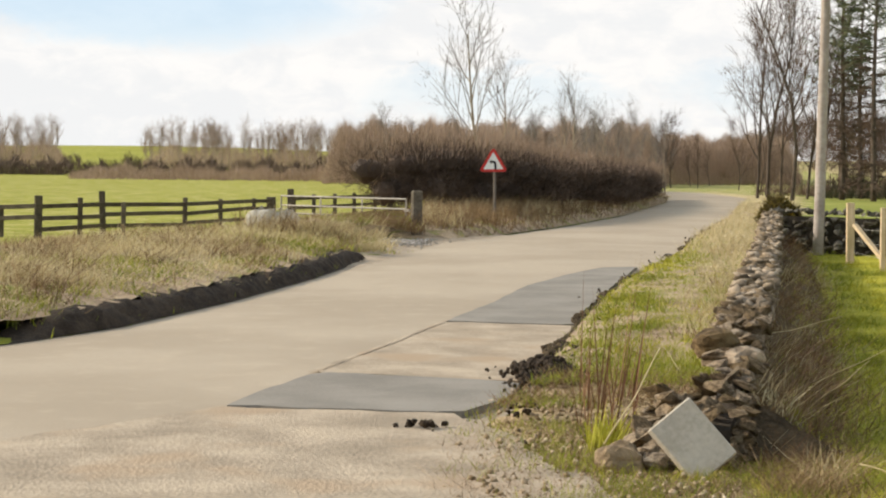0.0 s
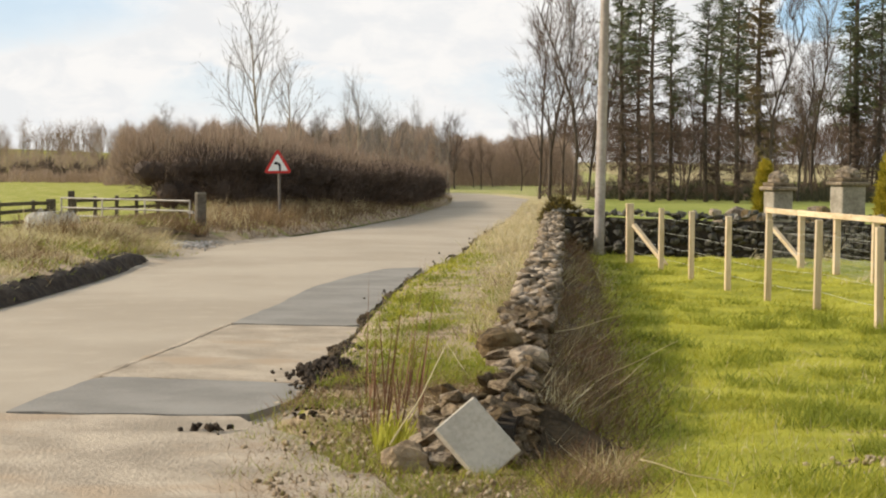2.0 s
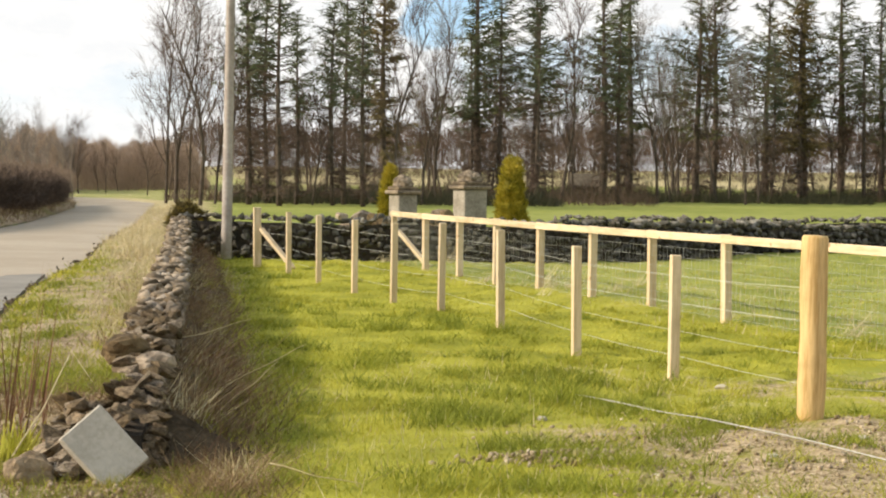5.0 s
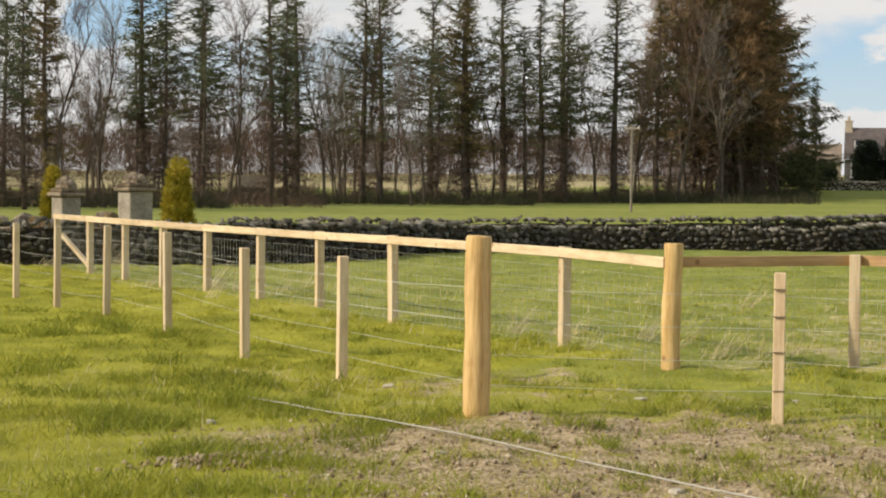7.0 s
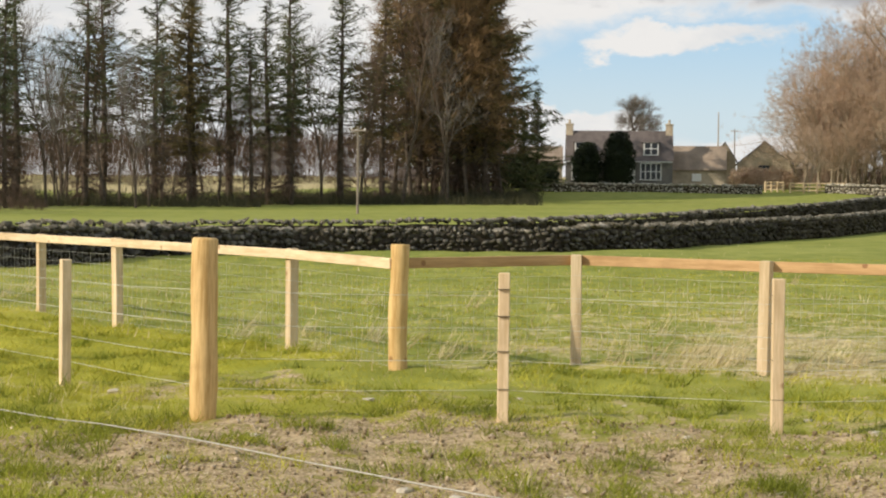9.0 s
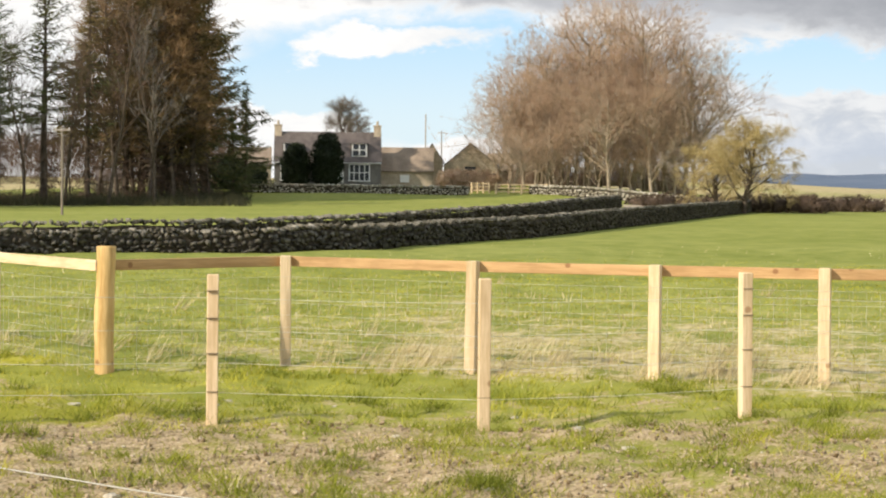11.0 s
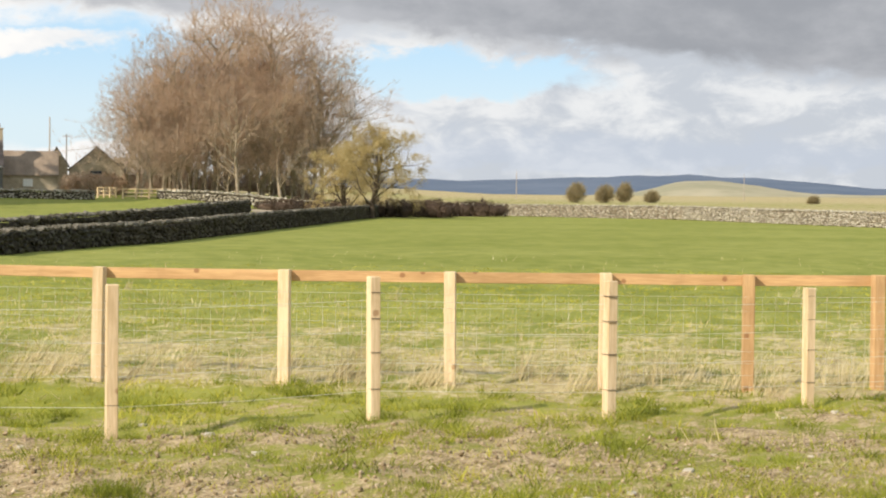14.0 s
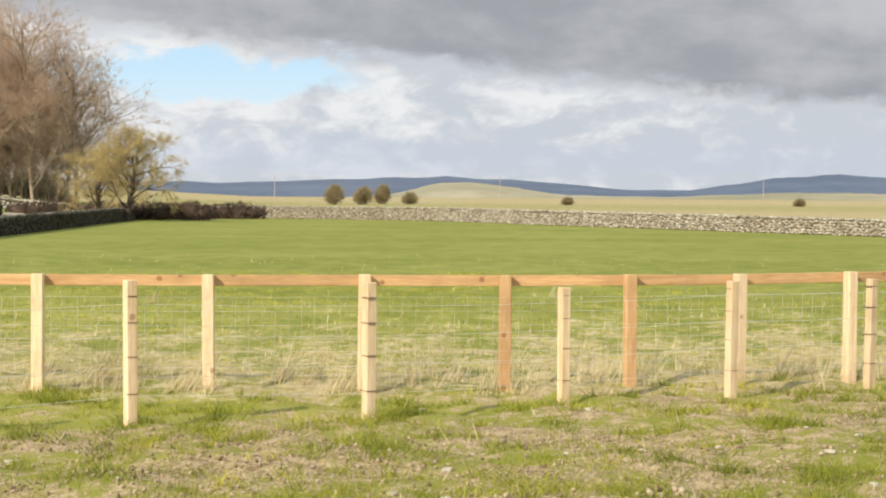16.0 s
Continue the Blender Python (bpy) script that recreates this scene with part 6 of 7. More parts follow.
# ---- the farm ----
def gabled(root, w, depth, eave, ridge, wall, roof, overhang=0.25, name="wall"):
    """Walls with gables and a pitched roof; the ridge runs along x, the front faces -y."""
    v = [(-w / 2, -depth / 2, -0.4), (w / 2, -depth / 2, -0.4), (w / 2, depth / 2, -0.4), (-w / 2, depth / 2, -0.4), (-w / 2, -depth / 2, eave), (w / 2, -depth / 2, eave), (w / 2, depth / 2, eave), (-w / 2, depth / 2, eave), (-w / 2, 0, ridge), (w / 2, 0, ridge)]
    part(name, mesh_of(v, [(0, 1, 5, 4), (2, 3, 7, 6), (1, 2, 6, 9, 5), (3, 0, 4, 8, 7)]), wall, root)
    slope = (ridge - eave) / (depth / 2)
    e = depth / 2 + overhang
    for s in (-1, 1):
        lo, hi, t = eave - slope * overhang, ridge + 0.03, 0.14
        v = [(-w / 2 - 0.1, s * e, lo), (w / 2 + 0.1, s * e, lo), (w / 2 + 0.1, 0, hi), (-w / 2 - 0.1, 0, hi)]
        v += [(a, b, c + t) for a, b, c in v]
        part("roof", mesh_of(v, [(0, 1, 2, 3), (7, 6, 5, 4), (0, 4, 5, 1), (1, 5, 6, 2), (2, 6, 7, 3), (3, 7, 4, 0)]), roof, root)


def sash(root, x, y, z, w, h, bars=1):
    win = part("window", boxes(((x - w / 2, y - 0.04, z), (x - w / 2 + 0.12, y + 0.08, z + h)), ((x + w / 2 - 0.12, y - 0.04, z), (x + w / 2, y + 0.08, z + h)), ((x - w / 2, y - 0.05, z + h), (x + w / 2, y + 0.08, z + h + 0.12)), ((x - w / 2 - 0.05, y - 0.08, z - 0.1), (x + w / 2 + 0.05, y + 0.08, z)), ((x - w / 2, y - 0.04, z + h / 2 - 0.04), (x + w / 2, y + 0.06, z + h / 2 + 0.04)), *[((x - w / 2 + w * (k + 1) / (bars + 1) - 0.05, y - 0.03, z), (x - w / 2 + w * (k + 1) / (bars + 1) + 0.05, y + 0.06, z + h)) for k in range(bars)]), "paint", root, "white painted sash window")
    part("pane", boxes(((x - w / 2 + 0.1, y + 0.02, z), (x + w / 2 - 0.1, y + 0.05, z + h))), "pane", win)


def build_house():
    x, y, z = polar(42.52, 222)
    root = thing("farmhouse", pose(x, y, z, 0, 0, -42.52), "grey stone farmhouse with slate roof and dormers", "house")
    W_, D_ = 12.6, 6.6
    gabled(root, W_, D_, 2.6, 6.0, "housewall", "slate")
    for s in (-1, 1):
        c = s * (W_ / 2 - 0.35)
        ch = part("chimney", boxes(((c - 0.42, -0.55, 4.8), (c + 0.42, 0.55, 6.85)), ((c - 0.5, -0.62, 6.85), (c + 0.5, 0.62, 7.0)), bevel=0.02), "barnwall", root)
        for k in (-0.28, 0.28):
            part("chimney_pot", mesh_of(*tube([(c, k, 7.0), (c, k, 7.5)], [0.15, 0.12], 8)), "barnwall", ch)
    for dx in (-4.35, 3.75):
        d = part("dormer", boxes(((dx - 0.95, -2.9, 3.1), (dx + 0.95, -0.9, 4.75))), "housewall", root)
        v = [(dx - 1.15, -3.1, 4.7), (dx + 1.15, -3.1, 4.7), (dx + 1.15, -0.4, 4.7), (dx - 1.15, -0.4, 4.7), (dx, -2.2, 5.6), (dx, -0.3, 5.6)]
        part("dormer_roof", mesh_of(v, [(0, 1, 4), (1, 2, 5, 4), (3, 0, 4, 5), (2, 3, 5), (3, 2, 1, 0)]), "slate", d)
        sash(root, dx, -2.95, 3.3, 1.75, 1.35)
    for dx in (-4.35, 3.75):
        sash(root, dx, -D_ / 2 - 0.06, 0.35, 2.5, 1.85, 3)
    sash(root, -0.2, -D_ / 2 - 0.06, 0.4, 1.0, 1.7, 1)
    part("door", boxes(((0.9, -D_ / 2 - 0.06, 0), (1.9, -D_ / 2 + 0.05, 2.05)), bevel=0.02), "paint", root)
    part("gutter", boxes(((-W_ / 2, -D_ / 2 - 0.42, 2.36), (W_ / 2, -D_ / 2 - 0.30, 2.46))), "paint", root)


def build_barns():
    rows = ((44.95, 225, 6.6, 5.0, 1.7, 4.3, -45, "steading_building", "tileroof"), (45.75, 228, 5.0, 2.6, 2.9, 4.9, 45, "steading_building", "slate"), (46.95, 230, 7.5, 6.6, 2.3, 5.0, 44, "barn", "slate"), (48.6, 234, 9, 5.4, 1.9, 3.9, -49, "barn", "tileroof"), (40.2, 230, 4.5, 4.5, 2.2, 4.3, -40, "steading_building", "tileroof"))
    for k, (az, d, w, dep, e, r, rot, nm, roof) in enumerate(rows):
        x, y, z = polar(az, d)
        root = thing(nm, pose(x, y, z, 0, 0, rot), "low brown stone farm building with pitched roof", "farm building", "steading")
        gabled(root, w, dep, e, r, "barnwall", roof)
        if k == 0:
            part("door", boxes(((-0.7, -dep / 2 - 0.06, 0.2), (0.4, -dep / 2 + 0.05, 1.1))), "paint", root)
        if k == 2:
            # dark panel stands in for the shade inside a doorway
            part("opening", boxes(((-w / 2 - 0.05, -0.6, 0.0), (-w / 2 + 0.1, 0.8, 2.2))), "pane", root, "doorway drawn as a dark panel for its inside shade")
    # low wall and rails before the garden
    path = [(*polar(a, d)[:2], 0.9) for a, d in ((39.5, 206), (43, 205), (46.9, 204))]
    dry_wall("wall_garden", path, 0.42, 0.5, (1,), "low pale stone garden wall before the farm", "palestones", 61)
    path = [(*polar(a, d)[:2], 1.0) for a, d in ((48.8, 206), (50.5, 204), (52.8, 200), (54.3, 196))]
    dry_wall("wall_clump", path, 0.42, 0.6, (1,), "low pale rubble wall below the beeches", "palestones", 62)
    for a0, a1, d, n in ((47.0, 47.55, 208, 3), (47.75, 49.35, 206, 4)):
        root = thing("paddock_rails", IDENT, "pale wooden post and rail fence by the farm", "fence", "farm rails")
        prev = None
        for k in range(n + 1):
            x, y, z = polar(a0 + (a1 - a0) * k / n, d)
            part("post", post_mesh(0.16, 0.16, 1.25), "timber", root, at=pose(x, y, z))
            if prev:
                for h in (0.35, 0.75, 1.12):
                    me, m = strut((prev[0], prev[1], prev[2] + h), (x, y, z + h), 0.05, 0.14)
                    part("rail", me, "timber", root, at=m)
            prev = (x, y, z)
    x, y, z = polar(22.7, 156)
    root = thing("garden_shed", pose(x, y, z, 0, 0, -22), "small dark shed among the trees", "shed", "sheds")
    gabled(root, 2.6, 2.2, 1.3, 2.1, "greywood", "greywood")
    x, y, z = polar(35.9, 205)
    root = thing("garden_shed", pose(x, y, z, 0, 0, -36), "pale small building behind the trees", "shed", "sheds")
    gabled(root, 3.4, 2.6, 1.7, 2.6, "ashlar", "slate")
    # farm track
    a = [polar(t, d)[:2] for t, d in ((51.3, 118), (52.6, 140), (53.2, 165), (52, 190))]
    v, f = sweep(a, [(-1.6, 0.03), (0, 0.07), (1.6, 0.03)], 3)
    solid("farm_track", mesh_of(v, f), "gravel", "pale gravel farm track", "track", kind="structure")


def ridge(name, label, mat, d, rows, depth):
    """A far range of hills: bearing and height of its skyline."""
    az = np.linspace(rows[0][0], rows[-1][0], 160)
    h = np.interp(az, [r[0] for r in rows], [r[1] for r in rows])
    h = h * (1 + 0.02 * np.sin(az * 3.1) + 0.012 * np.sin(az * 8.7))
    x, y = np.sin(np.radians(az)), np.cos(np.radians(az))
    v = np.concatenate([np.stack([x * r, y * r, h * k - (4 if k == 0 else 0)], 1) for r, k in ((d, 0), (d + depth * 0.4, 0.55), (d + depth, 1.0), (d + depth * 1.6, 0.6))])
    n = len(az)
    i = (np.arange(3)[:, None] * n + np.arange(n - 1)[None]).ravel()
    solid(name, mesh_of(v, np.stack([i, i + 1, i + n + 1, i + n], 1), smooth=True), mat, label, "hills", kind="structure")


build_house()
build_barns()
ridge("backdrop_hills", "long moorland hills on the horizon, blued by haze in their colour", "hill", 3000, ((30, 6), (47, 36), (54, 46), (58.5, 41), (61.5, 49), (65, 57), (68, 49), (71, 32), (73, 34), (75, 55), (77, 66), (80, 56), (92, 48), (110, 20)), 700)
ridge("backdrop_pasture", "pale pasture hill before the moor", "farfield", 1500, ((60, 5), (63.5, 10), (64.8, 21), (66.2, 23), (67.5, 17), (69, 11), (72, 10), (76, 15), (82, 14), (90, 9), (105, 4)), 260)
ridge("backdrop_north", "low far ridge behind the woods, blued by haze in its colour", "hill", 2600, ((-60, 6), (-20, 16), (-8, 12), (8, 14), (25, 10), (40, 6)), 500)
# ---- grass ----
def blades(n, area, keep, height, width, mat, name, label, seed, lean=0.35, clump=0, clump_r=0.15, power=1.0, wind=0.0):
    """Grass over an area (bearings, distances), thinning outwards; keep(x, y) is the chance that one grows."""
    rng = np.random.default_rng(seed)
    a0, a1, d0, d1 = area
    m = n // max(clump, 1)
    az = np.radians(rng.uniform(a0, a1, m))
    u = rng.random(m)
    d = d0 * (d1 / d0) ** u if power == 1 else (d0 ** 2 + (d1 ** 2 - d0 ** 2) * u) ** 0.5
    x, y = d * np.sin(az), d * np.cos(az)
    ok = rng.random(m) < keep(x, y)
    x, y = x[ok], y[ok]
    tall = np.ones(len(x)) * rng.uniform(0.6, 1.3, len(x))
    if clump:
        x, y, tall = (np.repeat(v, clump) for v in (x, y, tall))
        x, y = x + rng.normal(0, clump_r, len(x)), y + rng.normal(0, clump_r, len(x))
    z = surface_z(x, y)
    k = len(x)
    h = rng.uniform(*height, k) * tall
    way_ = np.stack([rng.normal(0.1 + 0.45 * wind, lean, k), rng.normal(0, lean, k), np.ones(k)], 1)
    a = rng.uniform(0, np.pi, k)
    far = np.clip(np.hypot(x, y) / 15, 0.8, 2.0)
    s = np.stack([np.cos(a), np.sin(a), np.zeros(k)], 1) * (width * rng.uniform(0.6, 1.4, k) * far)[:, None] / 2
    p = np.stack([x, y, z - 0.01], 1)
    v = np.stack([p - s, p + s, p + way_ * h[:, None]], 1).reshape(-1, 3)
    return solid(name, mesh_of(v, np.arange(3 * k).reshape(-1, 3)), mat, label, "grass", kind="stuff")


def surface_z(x, y):
    """Ground or verge height for planting."""
    z = ground_z(x, y)
    dl, dr = line_distance(ROAD_L[:7], x, y), line_distance(ROAD_R[3:12], x, y)
    left = (side(ROAD_L, x, y) < 0) & (y < 36) & (dl < 5.5)
    z = np.where(left, np.interp(dl, [0, 0.28, 0.6, 1.4, 2.4, 4.0, 5.4], [0, 0.17, 0.25, 0.33, 0.42, 0.4, 0.2]), z)
    dh = line_distance(ROAD_L[7:13], x, y)
    z = np.where((side(ROAD_L, x, y) < 0) & (y > 40) & (dh < 5), np.interp(dh, [0, 0.3, 1.0, 2.4, 4.5, 5], [0, 0.18, 0.36, 0.45, 0.2, 0.1]), z)
    z = np.where((side(ROAD_R, x, y) > 0) & (y > 9) & (dr < 1.9), 0.11, z)
    dw = line_distance(FOOT, x, y)
    return np.where((side(FOOT, x, y) > 0) & (y > 11) & (dw < 0.8), np.maximum(z, np.interp(dw, [0.1, 0.24, 0.42, 0.6, 0.8], [0.34, 0.30, 0.18, 0.07, 0.0])), z)


def lawn(x, y):
    dry, dirt = cover_masks(x, y)
    off = (side(ROAD_R, x, y) < 0.0) | (line_distance(ROAD_WALL, x, y) < 0.35)
    return np.where(off, 0, np.clip(1.05 - 0.45 * dry - 1.15 * dirt, 0.08, 1)) * np.where((x > 9) & (y < 15), 0.6, 1)


def patchy(x, y):
    return smooth01((np.sin(x * 1.7 + 2 * np.sin(y * 0.9)) * np.sin(y * 1.3 + 1.5 * np.sin(x * 0.8)) + 0.15) / 0.6)


def dry_line(x, y):
    r = line_distance(REAR, x, y)
    swing = 0.3 + 0.7 * smooth01((np.degrees(np.arctan2(x, np.maximum(y, 0.01))) - 34) / 14)
    return swing * np.where(side(REAR, x, y) < 0.4, np.exp(-((r - 0.1) / 1.1) ** 2) * 0.9 + 0.05 * np.exp(-r / 5), 0.55 * np.exp(-(r / 0.4) ** 2)) * (0.2 + 0.8 * patchy(x * 1.3, y * 1.3))


def wall_foot(x, y):
    r = line_distance(FOOT, x, y)
    return smooth01((y - 9.2) / 0.6) * ((x > 1.78) | (y > 11)) * np.where(side(FOOT, x, y) > 0, np.exp(-((r - 0.42) / 0.27) ** 2), 0.08 * np.exp(-((r - 0.45) / 0.3) ** 2))


def left_bank(x, y):
    d = line_distance(ROAD_L[1:7], x, y)
    return np.where((side(ROAD_L, x, y) < 0) & (d > 0.36) & (d < 6), 1.0, 0.0) * (y < 37)


def right_bank(x, y):
    d = line_distance(ROAD_R[2:12], x, y)
    return np.where((side(ROAD_R, x, y) > 0) & (d > 0.1) & (side(ROAD_WALL, x, y) < 0) & (d < 1.9) & (y > 13.6), 1.0, 0.0)


def end_bank(x, y):
    return np.where((side(ROAD_R, x, y) > 0) & (x > 0.1) & (x < 2.6) & (y < 14.5) & (line_distance(ROAD_WALL, x, y) > 0.3), 1.0, 0.0)


blades(330000, (5, 84, 9.4, 46), lawn, (0.02, 0.055), 0.009, "grass", "turf_grass", "short green turf blades", 201, lean=0.9)
blades(160000, (5, 84, 9.6, 36), lambda x, y: lawn(x, y) * patchy(x, y) * (side(REAR, x, y) > 0), (0.05, 0.12), 0.009, "grass", "turf_tufts", "longer green grass tufts", 202, lean=0.7, clump=22, clump_r=0.07)
blades(70000, (12, 84, 9.6, 60), lambda x, y: np.clip(cover_masks(x, y)[0] * 0.9, 0, 1) * lawn(x, y), (0.05, 0.14), 0.009, "straw", "dry_turf", "bleached grass blades in the turf", 203)
blades(100000, (15, 84, 13, 40), dry_line, (0.14, 0.46), 0.006, "straw", "dry_fence_grass", "tall bleached grass along the netting fence", 204, lean=0.35, clump=22, clump_r=0.06, wind=1.7)
blades(60000, (5, 16, 9.6, 40), wall_foot, (0.05, 0.22), 0.008, "bracken", "wall_foot_growth", "dead bracken and stems along the wall foot", 205, lean=1.2, clump=10, clump_r=0.09)
blades(16000, (5, 16, 10, 40), lambda x, y: wall_foot(x, y) * smooth01(patchy(x * 2.2, y * 1.7) * 1.5 - 0.35), (0.08, 0.24), 0.007, "straw", "wall_foot_straw", "pale dead tussocks along the wall foot", 206, lean=0.9, clump=30, clump_r=0.07)
blades(20000, (5, 16, 10, 40), lambda x, y: wall_foot(x, y) * smooth01(patchy(x * 1.9 + 4, y * 1.4) * 1.4 - 0.4), (0.08, 0.26), 0.008, "docks", "wall_foot_stems", "russet dead stems along the wall foot", 225, lean=0.9, clump=20, clump_r=0.08)
blades(16000, (6, 17, 10, 40), lambda x, y: np.where(side(FOOT, x, y) > 0, np.exp(-((line_distance(FOOT, x, y) - 0.95) / 0.35) ** 2), 0), (0.04, 0.13), 0.009, "tuft", "wall_foot_grass", "dark green grass along the wall foot", 226, lean=0.9, clump=18, clump_r=0.10)
blades(70000, (-15, 2, 16, 40), lambda x, y: left_bank(x, y) * (0.25 + 0.75 * patchy(x * 0.8, y * 0.6)), (0.07, 0.24), 0.009, "straw", "bank_dead_grass", "flattened bleached grass on the verge", 207, lean=1.0, clump=8, clump_r=0.12)
blades(40000, (-15, 2, 16, 40), lambda x, y: left_bank(x, y) * (1 - patchy(x * 0.8, y * 0.6)), (0.05, 0.13), 0.010, "tuft", "bank_green_grass", "green grass patches on the verge", 208, lean=0.5, clump=20, clump_r=0.20)
blades(34000, (-15, 2, 16, 40), lambda x, y: left_bank(x, y) * patchy(x * 1.9 + 3, y * 1.1), (0.10, 0.34), 0.009, "bracken", "bank_bracken", "brown dead bracken on the verge", 209, lean=1.1, clump=12, clump_r=0.16)
blades(110000, (1, 12, 10, 60), lambda x, y: right_bank(x, y) * (0.4 + 0.6 * patchy(x * 2.1, y * 0.9)) * (1 - 0.6 * smooth01((y - 20) / 16)), (0.03, 0.10), 0.009, "tuft", "lane_verge_grass", "green verge grass beside the lane", 210, lean=0.8, clump=12, clump_r=0.08)
blades(120000, (1, 12, 10, 110), lambda x, y: right_bank(x, y) * (0.10 + 0.9 * smooth01((y - 14) / 9)) * np.maximum(smooth01((y - 34) / 8), np.exp(-(line_distance(ROAD_WALL, x, y) / np.interp(y, [14, 24, 34], [0.42, 0.55, 0.9])) ** 2)), (0.08, 0.28), 0.009, "straw", "lane_verge_straw", "bleached verge grass beside the wall", 211, lean=0.6, clump=6, clump_r=0.08)
blades(22000, (0, 13, 9, 15), lambda x, y: end_bank(x, y) * patchy(x * 2.5, y * 1.8), (0.04, 0.11), 0.008, "tuft", "wall_end_grass", "thin grass round the wall's end", 212, lean=0.6, clump=12, clump_r=0.12)
blades(16000, (0, 13, 9, 15), end_bank, (0.03, 0.10), 0.007, "bracken", "wall_end_litter", "dead stems and litter round the wall's end", 213, lean=1.4, clump=6, clump_r=0.12)
blades(40000, (-3, 8, 42, 66), lambda x, y: np.where((side(ROAD_L, x, y) < 0) & (x > -0.9 + 0.03 * (y - 44)) & (line_distance(ROAD_L[6:13], x, y) > 0.35) & (line_distance(ROAD_L[6:13], x, y) < 5.0), 0.3 + 0.7 * patchy(x * 1.5, y), 0), (0.12, 0.5), 0.008, "bracken", "hedge_foot_growth", "tall brown dead growth between lane and hedge", 218, lean=0.5, clump=12, clump_r=0.16)
blades(16000, (-3, 8, 42, 66), lambda x, y: np.where((side(ROAD_L, x, y) < 0) & (x > -0.7 + 0.03 * (y - 44)) & (line_distance(ROAD_L[6:13], x, y) > 0.5) & (line_distance(ROAD_L[6:13], x, y) < 4.0), patchy(x * 1.1 + 2, y * 0.8), 0), (0.15, 0.5), 0.007, "straw", "hedge_foot_straw", "bleached tussocks between lane and hedge", 219, lean=0.4, clump=14, clump_r=0.14)
blades(40000, (-3, 8, 44, 110), lambda x, y: np.where((side(ROAD_L, x, y) < 0) & (line_distance(ROAD_L[7:13], x, y) < 2.6), 1.0, 0), (0.08, 0.28), 0.009, "bracken", "hedge_bank_straw", "dead grass on the bank below the hedge", 214, lean=0.5)
blades(16000, (-3, 8, 44, 110), lambda x, y: np.where((side(ROAD_L, x, y) < 0) & (line_distance(ROAD_L[7:13], x, y) < 2.2), 1.0, 0), (0.02, 0.07), 0.008, "grass", "hedge_bank_grass", "green grass on the bank below the hedge", 215, lean=0.5)
blades(150000, (22, 84, 9.6, 24), lambda x, y: (0.10 + 0.9 * smooth01(patchy(x * 2.3, y * 2.1) * 1.6 - 0.6)) * (side(REAR, x, y) > 0) * (0.6 + 0.4 * np.exp(-(line_distance(FRONT, x, y) / 1.3) ** 2)), (0.04, 0.12), 0.009, "tuft", "dark_tufts", "dark green grass tufts near the fence", 220, lean=0.75, clump=34, clump_r=0.055)
blades(90000, (6, 30, 10, 34), lambda x, y: smooth01(patchy(x * 1.7, y * 1.5) * 1.5 - 0.6) * (side(FRONT, x, y) > 0) * (line_distance(ROAD_WALL, x, y) > 1.0), (0.06, 0.14), 0.010, "tuft", "dark_tufts", "dark green grass tufts in the turf", 221, lean=0.8, clump=44, clump_r=0.09)
blades(34000, (-5.2, -0.9, 41.8, 50), lambda x, y: np.where(side(ROAD_L, x, y) < 0, 0.35 + 0.65 * patchy(x * 1.6, y), 0) * (line_distance([(-0.5, 40.2), (-2.4, 41.6)], x, y) > 0.9), (0.05, 0.22), 0.008, "bracken", "gateway_growth", "dead weeds and rough grass in the gateway", 232, lean=0.6, clump=12, clump_r=0.14)
blades(20000, (-5.2, -0.9, 42.4, 50), lambda x, y: np.where(side(ROAD_L, x, y) < 0, 1 - patchy(x * 1.2, y * 0.8), 0), (0.05, 0.16), 0.009, "tuft", "gateway_grass", "green grass in the gateway", 233, lean=0.6, clump=14, clump_r=0.14)
blades(22000, (-5.0, -1.6, 35.5, 41), lambda x, y: np.where(side(ROAD_L, x, y) < 0, np.exp(-((x + 2.3) / 0.75) ** 2 - ((y - 37.6) / 1.6) ** 2), 0), (0.15, 0.42), 0.008, "straw", "mound_grass", "long dead grass down the hummock's side", 234, lean=0.7, clump=14, clump_r=0.12)
blades(17000, (8, 40, 9.8, 30), lambda x, y: (side(FRONT, x, y) > 0) * (line_distance(ROAD_WALL, x, y) > 1.3) * lawn(x, y) ** 3, (0.07, 0.17), 0.010, "tuft", "grass_hummocks", "dense lush hummocks of grass in the turf", 230, lean=0.8, clump=130, clump_r=0.14)
blades(18000, (36, 84, 9.8, 16), lambda x, y: (side(REAR, x, y) > 0) * 0.6, (0.05, 0.12), 0.009, "tuft", "grass_hummocks", "fresh green grass clumps on trampled turf", 231, lean=0.8, clump=110, clump_r=0.10)
blades(16000, (-6.6, -3.2, 35.0, 39), lambda x, y: np.exp(-((x + 2.9) ** 2 + ((y - 37.4) / 1.2) ** 2) / 0.9), (0.3, 0.62), 0.008, "straw", "stump_grass", "tall dead grass round the stump", 223, lean=0.7)
blades(16000, (-6.6, -3.2, 35.0, 39), lambda x, y: np.exp(-((x + 2.9) ** 2 + ((y - 37.2) / 1.2) ** 2) / 0.9), (0.3, 0.60), 0.008, "bracken", "stump_bracken", "brown dead growth round the stump", 224, lean=0.7)
blades(26000, (18, 84, 9.3, 14), lambda x, y: cover_masks(x, y)[1] * 1.4, (0.012, 0.03), 0.006, "straw", "straw_litter", "broken straw lying on bare soil", 227, lean=3.0)
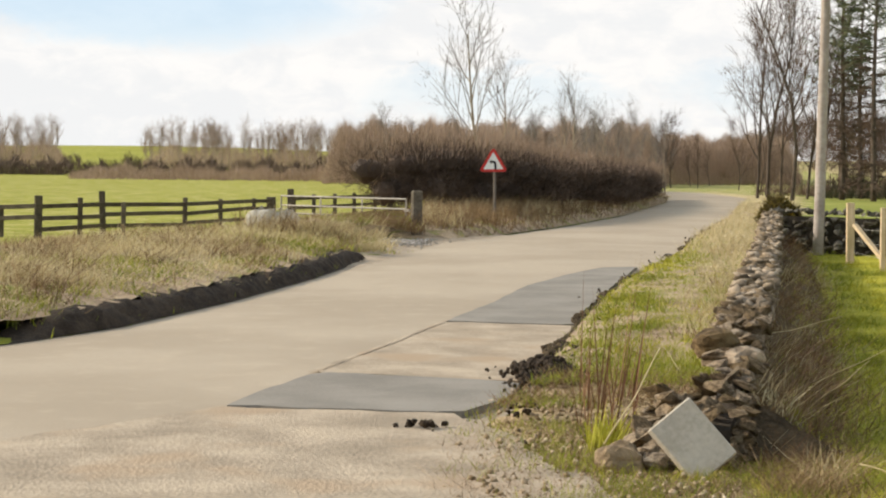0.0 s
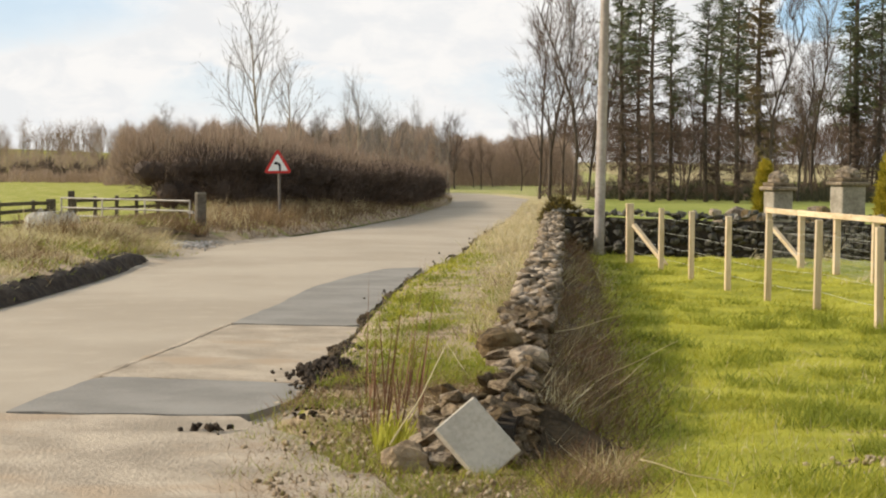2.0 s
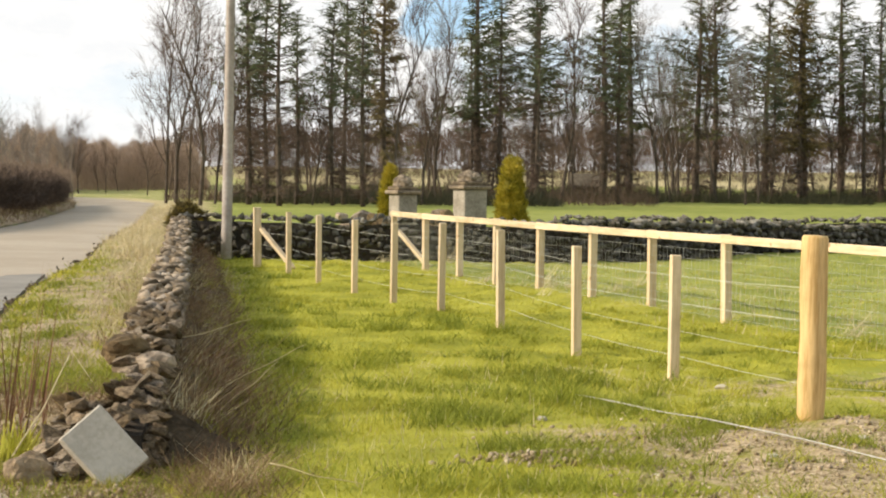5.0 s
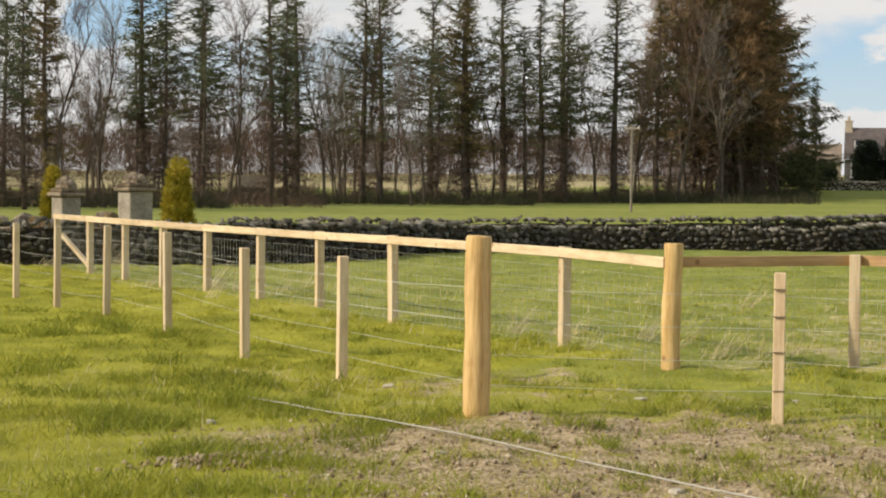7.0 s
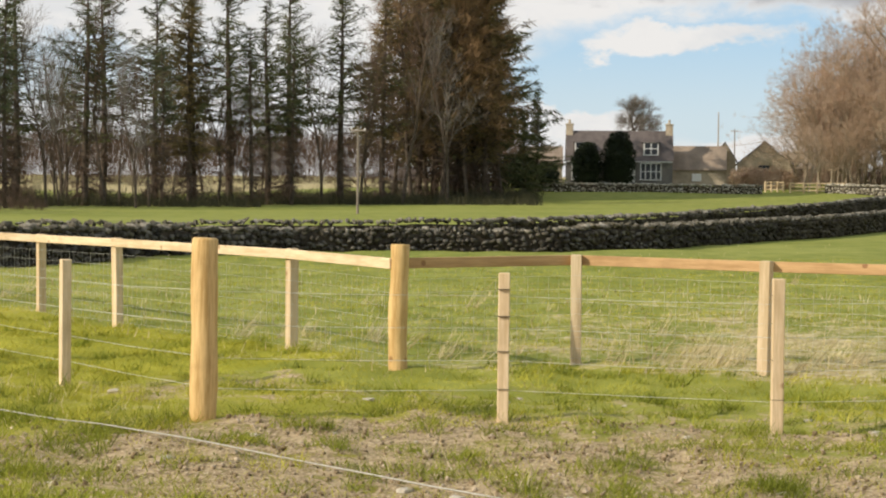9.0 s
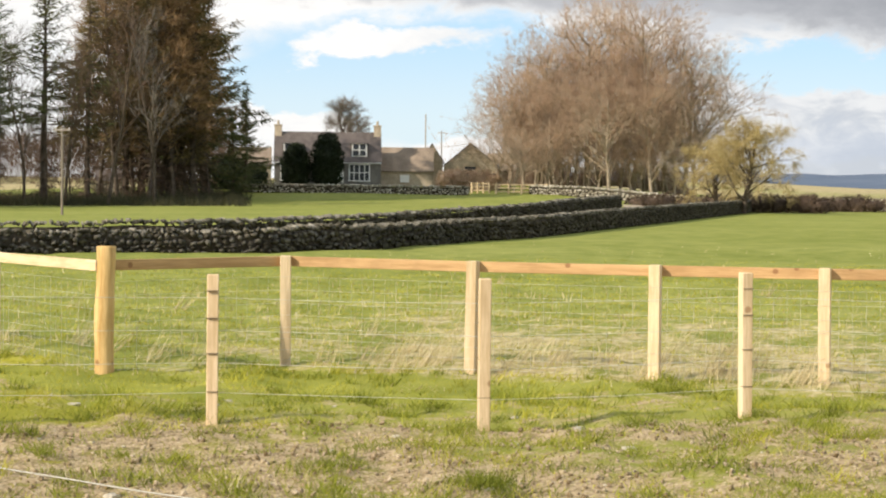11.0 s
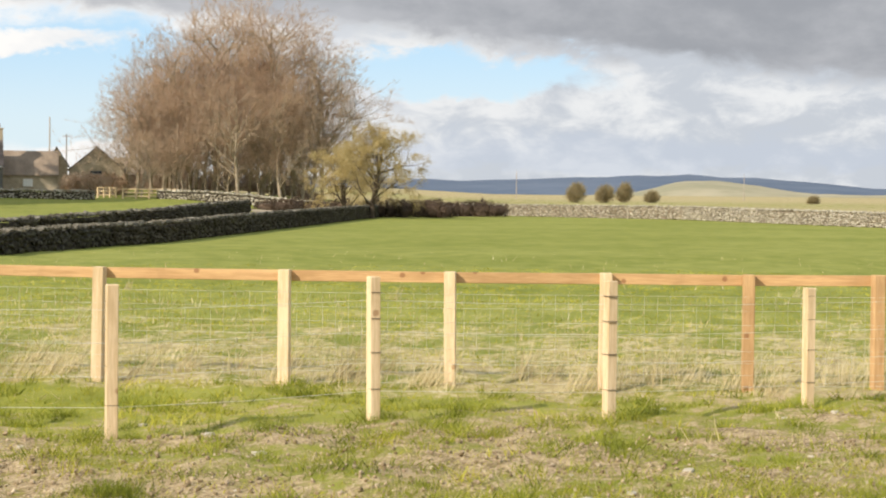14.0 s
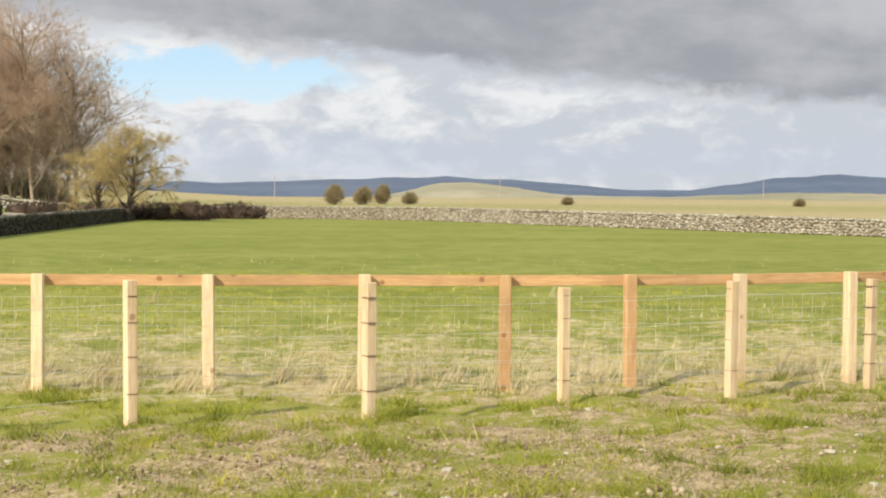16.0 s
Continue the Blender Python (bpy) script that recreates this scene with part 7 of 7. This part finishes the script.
blades(24000, (18, 84, 9.4, 20), lambda x, y: (side(REAR, x, y) > 0) * smooth01(patchy(x * 3.1 + 5, y * 2.7 + 1) * 1.5 - 0.5) * 0.7, (0.02, 0.07), 0.006, "straw", "thatch_patches", "flattened bleached thatch between the tufts", 229, lean=2.0, clump=30, clump_r=0.10)


def crumbs(n, seed):
    """Small clods and stones strewn over the bare soil."""
    rng = np.random.default_rng(seed)
    az, d = np.radians(rng.uniform(18, 84, n)), 9.3 + 4.5 * rng.random(n) ** 1.4
    x, y = d * np.sin(az), d * np.cos(az)
    ok = rng.random(n) < cover_masks(x, y)[1] * 1.3
    x, y = x[ok], y[ok]
    items = []
    for k, (px, py, pz) in enumerate(zip(x, y, ground_z(x, y))):
        v, f = STONE_DATA[k % len(STONE_DATA)]
        s_ = 0.010 + 0.03 * rng.random() ** 3
        items.append((v @ np.array(pose(0, 0, 0, *rng.uniform(-180, 180, 3)).to_3x3()).T * s_ + np.array([px, py, pz + s_ * 0.2]), f))
    solid("crumbs", mesh_of(*merged(items)), "earth", "small crumbs of earth and grit on bare soil", "soil", kind="stuff")


crumbs(14000, 228)
# tall red-brown dock stems by the wall's end, and bare briar canes
blades(46, (4.3, 6.1, 11.4, 13.0), lambda x, y: np.ones_like(x), (0.5, 0.95), 0.015, "docks", "dock_stems", "tall red-brown dead dock stems", 216, lean=0.12)
blades(120, (4.6, 5.6, 11.0, 11.6), lambda x, y: np.ones_like(x), (0.12, 0.26), 0.03, "grass", "iris_leaves", "fresh green leaf spears at the wall's end", 217, lean=0.3)


def cane(pts, r, label):
    q = np.asarray(pts, float)
    t = np.linspace(0, 1, len(q))
    u = np.linspace(0, 1, 14)
    xyz = np.stack([np.interp(u, t, q[:, k]) for k in range(3)], 1)
    xyz[:, 2] += 0.005 * np.sin(u * 9)
    solid("briar_cane", mesh_of(*tube(xyz, np.linspace(r, r * 0.5, 14), 5), smooth=True), "straw", label, "cane", "briar canes")


cane([(2.35, 14.2, 0.42), (2.7, 14.1, 0.5), (3.15, 14.4, 0.58)], 0.005, "pale arching briar cane by the wall")
cane([(2.55, 12.6, 0.1), (2.75, 12.5, 0.28), (2.95, 12.6, 0.42)], 0.005, "dry bleached briar cane in the grass")
cane([(2.6, 12.7, 0.25), (2.95, 12.8, 0.4), (3.25, 13.0, 0.5)], 0.005, "dry bleached briar cane in the grass")
cane([(2.3, 10.0, 0.12), (2.5, 9.8, 0.08), (2.75, 9.7, 0.03)], 0.005, "fallen pale cane on the turf")
cane([(0.95, 10.6, 0.12), (1.15, 10.9, 0.35), (1.35, 11.3, 0.62)], 0.006, "straight pale stick leaning on the stones")

# pale stones scattered on the bare turf
rng_ = random.Random(77)
for k in range(90):
    az, d = rng_.uniform(20, 79), rng_.uniform(9.6, 15.5)
    x, y, z = polar(az, d)
    if x < 4:
        continue
    s = 0.018 + 0.06 * rng_.random() ** 2
    loose_stone(x, y, z + s * 0.12, (s * 1.5, s, s * 0.55), 90 + k, "small pale stone on trampled turf", (0, 0, rng_.uniform(0, 180)), "pale_stone", "slab", "pale stones in the turf")
